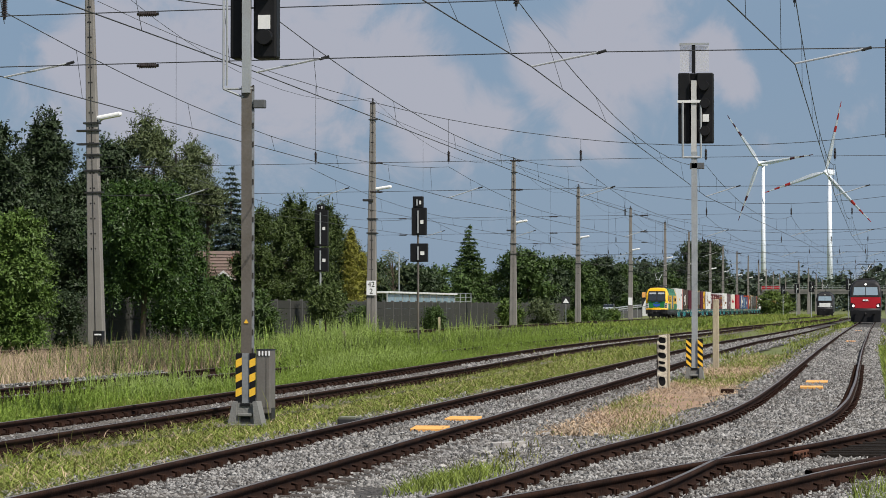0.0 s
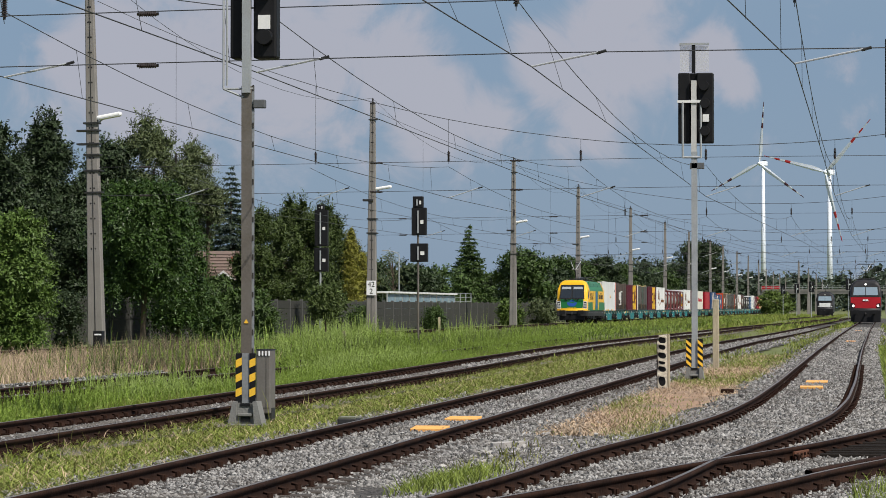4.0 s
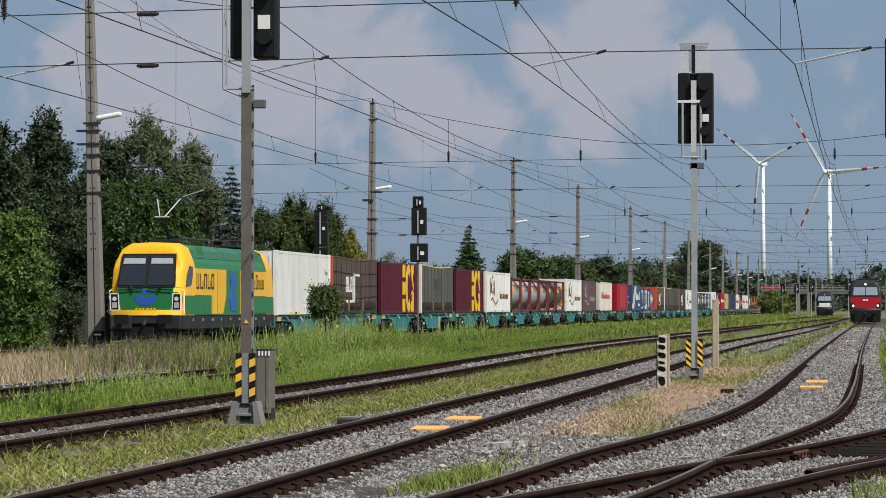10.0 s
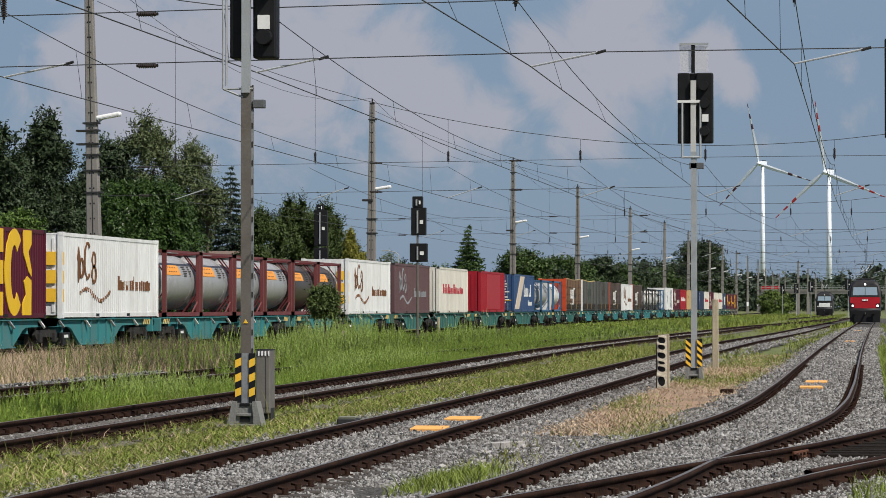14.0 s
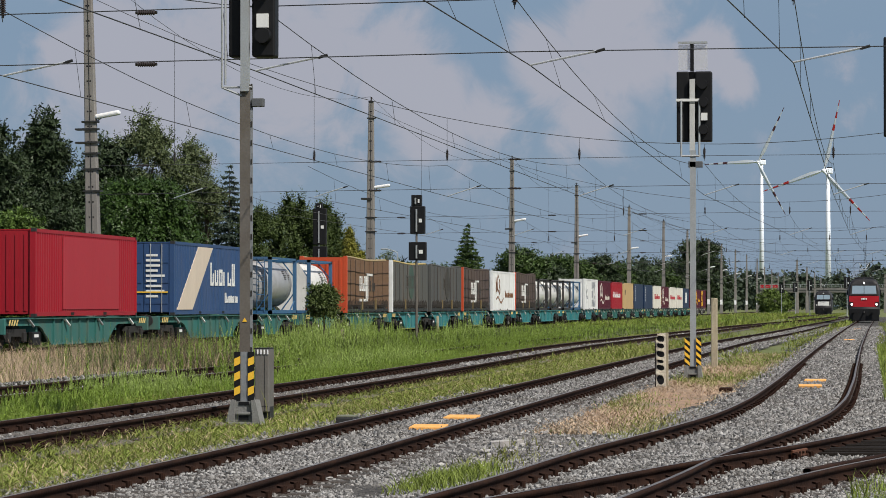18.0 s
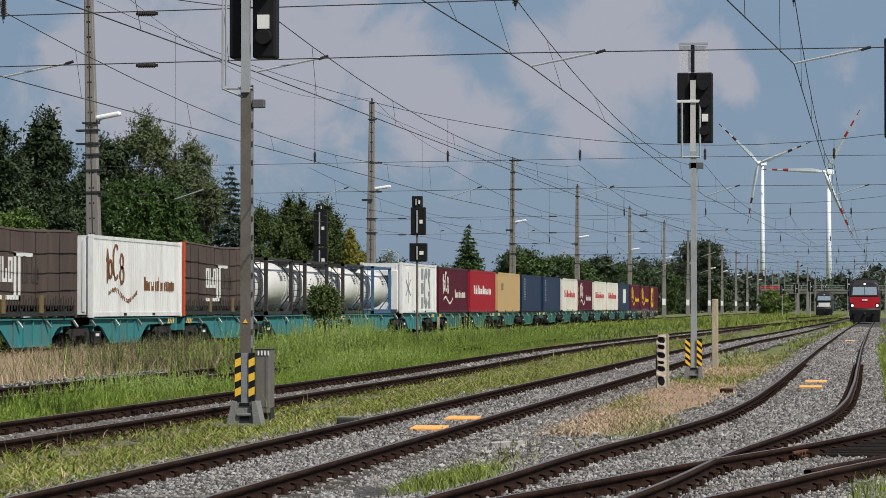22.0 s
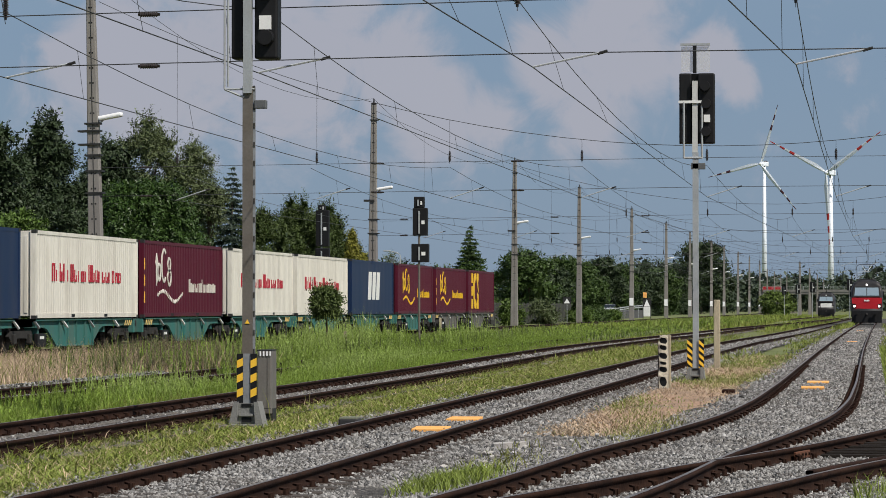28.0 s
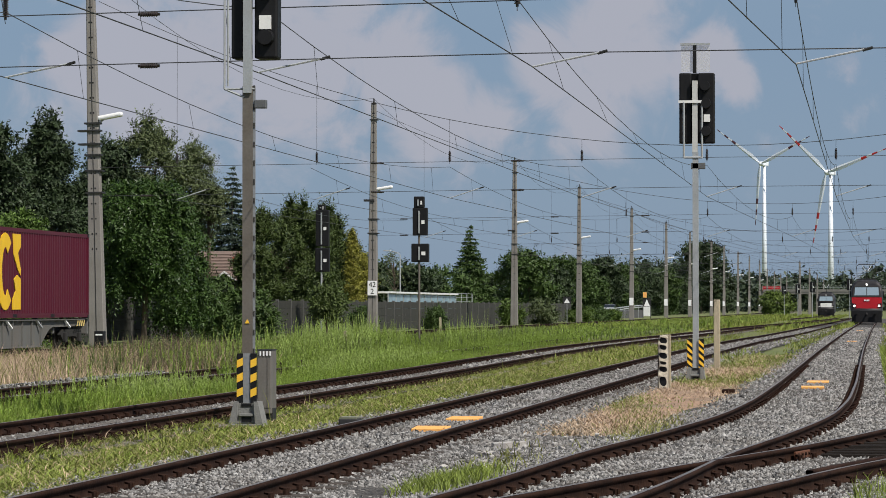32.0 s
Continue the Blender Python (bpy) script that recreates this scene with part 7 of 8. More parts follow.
def bogie(parent, y):
    b = part("bogie_frame", box(-1.0, 1.0, y - 0.2, y + 0.2, -0.62, -0.25, 0.03), BOGIE_GRIME_SHADE, parent, "dark bogie")
    for s in (-1, 1):
        bm = bmesh.new()
        prism(bm, [(y - 1.35, -0.55), (y - 1.2, -0.38), (y + 1.2, -0.38), (y + 1.35, -0.55), (y + 1.1, -0.72), (y + 0.5, -0.62), (y - 0.5, -0.62), (y - 1.1, -0.72)], "x", min(s * 0.93, s * 1.05), max(s * 0.93, s * 1.05))
        part("side_frame", bm, BOGIE_GRIME_SHADE, b)
        for q in (-0.9, 0.9):
            part("axle_box", box(min(s * 1.0, s * 1.14), max(s * 1.0, s * 1.14), y + q - 0.16, y + q + 0.16, -0.8, -0.48, 0.03), BOGIE_GRIME_SHADE, b)
    for q in (-0.9, 0.9):
        wheelset(parent, y + q)


OLDYELLOW = mat("grimy_yellow", (0.55, 0.41, 0.14), 0.8, 0, 0.3, 3, 30, dirt=(0.06, 0.05, 0.04), dirt_amount=0.7, dirt_scale=2)


def wagon(u0, u1, body, joints, label):
    u = (u0 + u1) / 2
    L = (u1 - u0) / 2
    e = rider("container_wagon", u, label, "wagon", "container wagons")
    ends = [-L + 2.3] + [j - u for j in joints] + [L - 2.3]
    for a, b in zip(ends, ends[1:]):
        m = b - a
        for s in (-1, 1):
            bm = bmesh.new()
            k = min(4.1, m * 0.34)
            q1, q2 = k - 1.5, k - 1.1
            poly = [(a - 1.2, -0.06), (b + 1.2, -0.06), (b + 1.2, -0.27), (b - q1, -0.29), (b - q2, -0.38), (b - k, -0.9), (a + k, -0.9), (a + q2, -0.38), (a + q1, -0.29), (a - 1.2, -0.27)]
            prism(bm, poly, "x", min(s * 1.02, s * 1.1), max(s * 1.02, s * 1.1))
            part("sole_bar", bm, body, e, "fish-bellied teal side sill" if body is P_TEAL else "")
            part("flange", box(min(s * 1.0, s * 1.19), max(s * 1.0, s * 1.19), a + k, b - k, -0.93, -0.89), body, e)
            part("deck_flange", box(min(s * 0.98, s * 1.2), max(s * 0.98, s * 1.2), a - 1.2, b + 1.2, -0.06, -0.02), body, e)
            for i in range(int((m - 2 * k) / 1.1) + 1 if s > 0 else 0):
                y = a + k + 0.2 + i * 1.1
                part("stiffener", box(1.1, 1.16, y - 0.03, y + 0.03, -0.86, -0.06), body, e)
            for i in range(4):
                y = a + 1.2 + i * (m - 2.4) / 3
                bm = tube(bmesh.new(), (s * 1.13, y, -0.05), (s * 1.22, y + 0.35, -0.3), 0.05, seg=5)
                part("spigot_lever", bm, P_LOGOW if i % 2 else GALV, e)
            part("brake_box", box(min(s * 1.05, s * 1.2), max(s * 1.05, s * 1.2), a + 1.5, a + 2.5, -0.92, -0.48, 0.03), BLACK, e, "black equipment box")
            part("data_plate", box(min(s * 1.2, s * 1.205), max(s * 1.2, s * 1.205), a + 1.7, a + 2.2, -0.66, -0.56), P_LOGOW, e)
        for i in range(3):
            y = a + (i + 0.5) * m / 3
            part("cross_bearer", box(-1.02, 1.02, y - 0.1, y + 0.1, -0.5, -0.08), body, e)
    for y in ends:
        bogie(e, y)
    for q in (-1, 1):
        part("head_stock", box(-1.2, 1.2, min(q * (L - 0.75), q * (L - 0.6)), max(q * (L - 0.75), q * (L - 0.6)), -0.55, -0.04, 0.02), body, e)
        for i in range(4):
            y = q * (L - 1.6) + (i - 2) * 0.28
            part("hazard_band", prism(bmesh.new(), [(y, -0.27), (y + 0.09, -0.27), (y + 0.24, -0.08), (y + 0.15, -0.08)], "x", 1.195, 1.215), OLDYELLOW, e)
        for s in (-1, 1):
            bm = tube(bmesh.new(), (s * 0.87, q * (L - 0.6), -0.2), (s * 0.87, q * (L - 0.1), -0.2), 0.09, seg=8)
            tube(bm, (s * 0.87, q * (L - 0.1), -0.2), (s * 0.87, q * (L - 0.02), -0.2), 0.22, seg=12)
            part("buffer", bm, DARKSTEEL, e)
    return e


for u0, u1, body, joints in ((19.2, 49.0, P_TEAL, (34.1,)), (49.0, 79.2, P_TEAL, (64.0,)), (79.2, 109.5, P_TEAL, (94.5,)), (109.5, 136.7, P_TEAL, (123.5,)), (136.7, 166.2, P_TEAL, (150.6,)),
                             (166.2, 200.6, P_GREEN, (181.8,)), (201.2, 221.5, P_GREEN, ()), (222, 251.6, P_GREEN, (240.5,)), (251.8, 278.3, P_GREEN, (262.8,)), (278.3, 308.9, P_TEAL, (293.7,)),
                             (308.9, 338.6, P_TEAL, (323.8,)), (338.6, 373.6, P_TEAL, (354.2,)), (373.8, 409.2, P_TEAL, (394.2,)), (409.2, 439.4, P_GREEN, (424.3,)), (439.4, 469.9, P_GREEN, (454.6,)),
                             (469.9, 500.3, P_GREEN, (485.2,)), (500.3, 530.5, P_GREEN, (515.6,)), (530.5, 560.7, P_GREEN, (545.5,)), (560.7, 575.8, P_GREEN, ()), (575.8, 606.2, P_WGREY, (591.1,))):
    wagon(u0, u1, body, joints, "teal container wagon with fish-bellied sills" if body is not P_WGREY else "weathered grey container wagon with fish-bellied sills")

# ---- locomotive of the train ----
L_YELLOW = paint("loco_yellow", (0.80, 0.44, 0.02), 0.08, 0.35)
L_GREEN = paint("loco_green", (0.02, 0.17, 0.055), 0.08, 0.35)
L_ROOF = paint("loco_roof_green", (0.035, 0.15, 0.085), 0.2, 0.5)
L_FRAME = paint("loco_frame", (0.022, 0.023, 0.025), 0.12, 0.6)
L_BLUE = paint("loco_blue", (0.03, 0.10, 0.42), 0.05, 0.35)


def loco_section(y, top, half, z0, shoulder, nose):
    """Half outline of the body at y, from the sill over the shoulder to the roof middle."""
    return [(half, z0), (half, shoulder), (half - 0.06, shoulder + 0.25), (half - 0.28, top - 0.22), (half - 0.62, top - 0.03), (0.0, top)]


def loco_shell(secs, y0, y1):
    bm = bmesh.new()
    rings = []
    for y, pts in secs:
        full = pts + [(-x, z) for x, z in pts[-2::-1]]
        rings.append([bm.verts.new((x, y, z)) for x, z in full])
    for a, b in zip(rings, rings[1:]):
        for i in range(len(a) - 1):
            bm.faces.new((a[i], b[i], b[i + 1], a[i + 1]))
    bm.faces.new(rings[0][::-1])
    bm.faces.new(rings[-1])
    bmesh.ops.recalc_face_normals(bm, faces=bm.faces[:])
    return bm


def electric_loco(e, livery, length=18.6):
    """A four-axle electric locomotive with rounded raked cabs; its front looks along -y and its rail level is z = 0."""
    main, cab = livery
    L = length / 2
    z0, top = 1.15, 4.05
    pts = loco_section(0, top - 0.1, 1.48, z0, 3.0, 0)
    depth = 2.2
    mid = [(-L + depth, pts), (L - depth, pts)]
    part("body", loco_shell(mid, 0, 0), main, e)
    for q in (-1, 1):
        # raked front: lower edge furthest out
        bm = bmesh.new()
        rings = []
        outline = loco_section(0, top, 1.48, z0, 3.05, 0)

        def full(o):
            return o + [(-x, zz) for x, zz in o[-2::-1]]
        for k, (d, sc, drop) in enumerate(((0.0, 1.0, 0.0), (1.3, 1.0, 0.01), (2.2, 0.985, 0.07), (2.7, 0.95, 0.2), (2.95, 0.90, 0.42))):
            o = full(outline)
            ring_ = []
            for x, zz in o:
                t = max(0.0, (zz - 2.2) / (top - 2.2))
                back = 0.95 * t**1.3 * (d / 2.95)**2
                along = d * depth / 3.0 + 0.05 * (d / 2.95)
                zz2 = zz - drop * t
                ring_.append(bm.verts.new((x * (sc if zz > 1.3 else (sc + 1) / 2), q * (L - depth + along - back), zz2)))
            rings.append(ring_)
        for a, b in zip(rings, rings[1:]):
            for i in range(len(a) - 1):
                bm.faces.new((a[i], b[i], b[i + 1], a[i + 1]))
        bm.faces.new(rings[-1])
        bmesh.ops.recalc_face_normals(bm, faces=bm.faces[:])
        part("cab", bm, cab, e, "rounded raked cab", True)
    return L, z0, top


def front_plane_y(L, z, top=4.05):
    t = max(0.0, (z - 2.2) / (top - 2.2))
    return -(L - 0.05 - 0.95 * t**1.3)


def front_panel(parent, name, poly, material, L, out=0.02, label="", thick=0.03):
    """A plate that follows the raked front: poly is (x, z) pairs."""
    bm = bmesh.new()
    a = [bm.verts.new((x, front_plane_y(L, z) - out, z)) for x, z in poly]
    b = [bm.verts.new((x, front_plane_y(L, z) + thick, z)) for x, z in poly]
    n = len(poly)
    bm.faces.new(a)
    bm.faces.new(b[::-1])
    for i in range(n):
        bm.faces.new((a[i], b[i], b[(i + 1) % n], a[(i + 1) % n]))
    bmesh.ops.recalc_face_normals(bm, faces=bm.faces[:])
    return part(name, bm, material, parent, label)


def loco_under(e, L, frame_m, pans=(1,)):
    part("frame", box(-1.46, 1.46, -L + 0.25, L - 0.25, 0.60, 1.16, 0.04), frame_m, e, "dark grey lower frame")
    for q in (-1, 1):
        part("buffer_beam", box(-1.4, 1.4, min(q * (L - 0.3), q * (L - 0.02)), max(q * (L - 0.3), q * (L - 0.02)), 0.8, 1.2, 0.05), frame_m, e)
        part("snow_plough", box(-1.2, 1.2, min(q * (L - 0.35), q * (L - 0.1)), max(q * (L - 0.35), q * (L - 0.1)), 0.25, 0.8, 0.05), BLACK, e)
        for s in (-1, 1):
            bm = tube(bmesh.new(), (s * 0.88, q * (L - 0.05), 1.0), (s * 0.88, q * (L + 0.35), 1.0), 0.1, seg=10)
            cuboid(bm, s * 0.88 - 0.27, s * 0.88 + 0.27, min(q * (L + 0.35), q * (L + 0.42)), max(q * (L + 0.35), q * (L + 0.42)), 0.82, 1.18)
            part("buffer", bm, BLACK, e)
        bm = tube(bmesh.new(), (0, q * (L - 0.05), 0.95), (0, q * (L + 0.35), 0.75), 0.07, seg=8)
        part("coupling_hook", bm, DARKSTEEL, e)
        b = part("bogie_frame", box(-1.25, 1.25, q * (L - 4.2) - 2.2, q * (L - 4.2) + 2.2, 0.45, 0.85, 0.05), BLACK, e, "black bogie")
        for y in (q * (L - 4.2) - 1.5, q * (L - 4.2) + 1.5):
            for s in (-1, 1):
                bm = tube(bmesh.new(), (s * 0.68, y, 0.6), (s * 0.82, y, 0.6), 0.57, seg=24)
                w = part("wheel", bm, RAIL, b)
                part("axle_box", box(min(s * 1.1, s * 1.35), max(s * 1.1, s * 1.35), y - 0.28, y + 0.28, 0.38, 0.75, 0.05), BLACK, b)
    part("transformer_box", box(-1.3, 1.3, -1.9, 1.9, 0.3, 0.75, 0.06), BLACK, e)
    # roof gear
    bm = bmesh.new()
    for y in (-3.2, -1.0, 0.8, 2.6):
        tube(bm, (0, y, 4.05), (0, y, 4.32), 0.09, 0.06, 8)
    tube(bm, (0, -3.4, 4.33), (0, 3.0, 4.33), 0.03, seg=6)
    part("roof_insulators", bm, INSUL, e)


def pantograph(e, y, raised=True, z=4.1, up=1.4):
    bm = bmesh.new()
    cuboid(bm, -0.6, 0.6, y - 0.6, y + 0.6, z, z + 0.1)
    if raised:
        tube(bm, (0, y + 0.5, z + 0.1), (0, y - 0.9, z + up * 0.55), 0.045, seg=6)
        arm = bmesh.new()
        for s in (-1, 1):
            tube(arm, (s * 0.1, y - 0.9, z + up * 0.55), (s * 0.5, y + 0.3, z + up), 0.03, seg=6)
        tube(arm, (-0.3, y - 0.9, z + up * 0.55), (0.3, y - 0.9, z + up * 0.55), 0.03, seg=6)
        part("pantograph_arm", arm, PALESTEEL, e, "pale upper arm")
        for q in (0.2, 0.5):
            tube(bm, (-0.75, y + q, z + up), (0.75, y + q, z + up), 0.03, seg=6)
            for s in (-1, 1):
                tube(bm, (s * 0.75, y + q, z + up), (s * 0.95, y + q, z + up - 0.18), 0.025, seg=6)
    else:
        tube(bm, (0, y + 0.8, z + 0.12), (0, y - 0.8, z + 0.2), 0.05, seg=6)
        tube(bm, (0, y - 0.8, z + 0.2), (0, y + 0.5, z + 0.28), 0.04, seg=6)
        tube(bm, (-0.8, y + 0.5, z + 0.3), (0.8, y + 0.5, z + 0.3), 0.04, seg=6)
    part("pantograph", bm, DARKSTEEL, e, "raised pantograph" if raised else "folded pantograph")


def build_train_loco():
    e = rider("electric_locomotive", 9.3, "green and yellow electric locomotive with raked cab", "locomotive", "", 0.17)
    L, z0, top = electric_loco(e, (L_GREEN, L_YELLOW))
    loco_under(e, L, L_FRAME)
    pantograph(e, -5.6, True, up=1.8)
    pantograph(e, 5.6, False)
    hood = [(1.34, 3.42), (1.24, 3.74), (0.88, 3.96), (0.0, 3.99)]
    part("roof", loco_shell([(-L + 2.3, hood), (L - 2.3, hood)], 0, 0), L_ROOF, e, "dull green roof hood")
    for ya, yb in ((-6.7, -5.0), (-4.8, -1.2), (-1.0, 2.6), (2.8, 5.4)):
        part("roof_panel", loco_shell([(ya, [(1.355, 3.44), (1.255, 3.75), (0.89, 3.975), (0.0, 4.0)]), (yb, [(1.355, 3.44), (1.255, 3.75), (0.89, 3.975), (0.0, 4.0)])], 0, 0), L_ROOF, e)
    for ya in (-6.1, 5.0):
        part("roof_hatch", prism(bmesh.new(), [(ya, 3.5), (ya + 1.3, 3.5), (ya + 1.0, 3.9), (ya + 0.2, 3.9)], "x", 1.2, 1.31), L_GREEN, e, "darker green hatch")
    # front
    front_panel(e, "windscreen_surround", [(-1.18, 2.26), (1.18, 2.26), (1.08, 3.58), (-1.08, 3.58)], BLACK, L, 0.024)
    for s in (-1, 1):
        front_panel(e, "windscreen", [(s * 0.06, 2.34), (s * 1.1, 2.34), (s * 1.01, 3.5), (s * 0.06, 3.5)], GLASS, L, 0.032, "dark raked windscreen pane")
        front_panel(e, "sun_blind", [(s * 0.12, 3.18), (s * 1.0, 3.18), (s * 0.97, 3.4), (s * 0.12, 3.4)], mat("blind_grey", (0.30, 0.32, 0.34), 0.6, 0, 0.2, 3, 20), L, 0.036, "pale sun blind behind the pane")
    front_panel(e, "front_apron", [(-0.98, 1.2), (0.98, 1.2), (1.08, 2.0), (1.1, 2.22), (-1.1, 2.22), (-1.08, 2.0)], L_GREEN, L, 0.02, "green front apron")
    front_panel(e, "front_seam", [(-1.4, 2.225), (1.4, 2.225), (1.4, 2.24), (-1.4, 2.24)], BLACK, L, 0.026)
    bowl = [(0.46 * math.cos(radians(a)), 1.86 + 0.33 * math.sin(radians(a))) for a in range(160, 381, 20)] + [(0.2, 1.9), (0.0, 1.86), (-0.2, 1.9)]
    front_panel(e, "bowl_emblem", bowl, L_BLUE, L, 0.028, "blue bowl-shaped emblem")
    front_panel(e, "lid_emblem", [(-0.25, 2.0), (0.25, 2.0), (0.16, 2.14), (0, 2.18), (-0.16, 2.14)], L_BLUE, L, 0.028, "blue lid-shaped emblem")
    bm = bmesh.new()
    for i in range(6):
        cuboid(bm, -0.42 + i * 0.14 + 0.03 * (i > 2), -0.33 + i * 0.14 + 0.03 * (i > 2), front_plane_y(L, 1.4) - 0.028, front_plane_y(L, 1.4), 1.3, 1.44)
    part("number_bars", bm, L_YELLOW, e)
    for s in (-1, 1):
        front_panel(e, "headlight_rim", [(s * 1.04, 1.34), (s * 1.42, 1.34), (s * 1.42, 2.02), (s * 1.08, 2.02)], BRIGHTWHITE, L, 0.03, "white headlight rim")
        front_panel(e, "headlight", [(s * 1.08, 1.38), (s * 1.38, 1.38), (s * 1.38, 1.98), (s * 1.12, 1.98)], BLACK, L, 0.036, "dark headlight cluster")
        front_panel(e, "headlight_glass", [(s * 1.14, 1.44), (s * 1.34, 1.44), (s * 1.34, 1.66), (s * 1.15, 1.66)], mat("lamp_glass_grey", (0.45, 0.46, 0.47), 0.15, 0.2, 0.3, 6, 20), L, 0.046, "pale headlight glass")
        bm = tube(bmesh.new(), (s * 1.24, front_plane_y(L, 1.7) - 0.07, 1.8), (s * 1.24, front_plane_y(L, 1.7), 1.8), 0.085, seg=14)
        part("lamp", bm, LAMPGLASS, e)
        bm = bmesh.new()
        tube(bm, (s * 0.5, front_plane_y(L, 2.1) - 0.06, 2.08), (s * 0.62, front_plane_y(L, 2.3) - 0.08, 2.3), 0.05, seg=6)
        tube(bm, (s * 0.1, front_plane_y(L, 2.2) - 0.08, 2.2), (s * 1.08, front_plane_y(L, 2.2) - 0.08, 2.14), 0.022, seg=6)
        part("wiper", bm, BLACK, e)
        bm = bmesh.new()
        tube(bm, (s * 1.5, -L + 0.2, 1.2), (s * 1.5, -L + 0.2, 2.1), 0.022, seg=6)
        tube(bm, (s * 1.5, -L + 0.2, 2.1), (s * 1.42, -L + 0.25, 2.16), 0.022, seg=6)
        part("hand_rail", bm, BRIGHTWHITE, e)
        part("front_box", box(min(s * 0.55, s * 1.42), max(s * 0.55, s * 1.42), -L - 0.1, -L + 0.4, 0.60, 1.16, 0.05), L_FRAME, e, "dark buffer surround")
        for y in (-6.6, -5.2, -3.0, 0.4, 3.2, 5.2, 6.8):
            part("damper", tube(bmesh.new(), (s * 1.36, y, 0.4), (s * 1.36, y + 0.25, 1.0), 0.05, seg=6), BLACK, e)
        # side dressing, both flanks
        X = 1.49 * s

        def side(name, poly, material, label="", lift=0.008):
            part(name, prism(bmesh.new(), poly, "x", min(X - 0.02 * s, X + lift * s), max(X - 0.02 * s, X + lift * s)), material, e, label)
        side("upper_band", rect(-L + 2.2, -1.3, 1.95, 3.02), L_YELLOW, "yellow upper band")
        side("cab_window", [(-L + 0.62, 2.3), (-L + 1.5, 2.34), (-L + 1.72, 2.7), (-L + 1.72, 3.06), (-L + 1.25, 3.1), (-L + 0.85, 2.75)], GLASS, "cab side window", 0.012)
        side("lower_band", rect(-L + 0.55, -4.1, 1.2, 1.93), L_GREEN)
        side("slanted_yellow", [(-4.1, 1.2), (-1.9, 1.2), (-1.3, 1.95), (-4.1, 1.95)], L_YELLOW)
        side("door_line", rect(-3.9, -3.85, 1.2, 3.0), SEAM, "dark door seam", 0.011)
        side("door_line", rect(-3.0, -2.95, 1.2, 3.0), SEAM, "dark door seam", 0.011)
        side("blue_field", [(-0.35, 1.3), (0.5, 1.3), (0.75, 1.7), (0.35, 2.05), (0.8, 2.4), (0.55, 2.8), (0.1, 2.95), (-0.5, 2.7), (-0.3, 2.2), (-0.6, 1.8)], L_BLUE, "blue emblem shape")
        side("rear_band", rect(1.6, L - 2.2, 1.95, 3.02), L_YELLOW)
        side("rear_upright", rect(1.6, 2.35, 1.2, 1.95), L_YELLOW)
        side("rear_lower_band", rect(2.4, L - 0.6, 1.2, 1.93), L_GREEN)
        for k in range(9):
            y = -7.4 + k * 1.75
            part("frame_mark", box(min(s * 1.455, s * 1.466), max(s * 1.455, s * 1.466), y, y + 0.16 + 0.1 * (k % 3), 0.92, 1.02), P_LOGOG, e, "small pale marks on the frame")
        if s > 0:
            word_bars(e, -L + 2.4, 2.2, 3.4, 0.62, 5, L_FRAME, x=1.502, seed=41, tall=(0, 1, 2, 3, 4))
            word_bars(e, 2.0, 2.25, 4.6, 0.62, 10, L_FRAME, x=1.502, seed=42, tall=(0, 4, 6))


build_train_loco()

# ---- standing locomotives ----
R_RED = paint("loco_red", (0.360, 0.014, 0.022), 0.08, 0.35)
R_DARK = paint("loco_anthracite", (0.022, 0.022, 0.025), 0.15, 0.45)
HEADLIGHT = bpy.data.materials.new("headlight_glow")
HEADLIGHT.use_nodes = True
HEADLIGHT.node_tree.nodes["Principled BSDF"].inputs["Emission Color"].default_value = (1, 0.97, 0.9, 1)
HEADLIGHT.node_tree.nodes["Principled BSDF"].inputs["Emission Strength"].default_value = 1.6


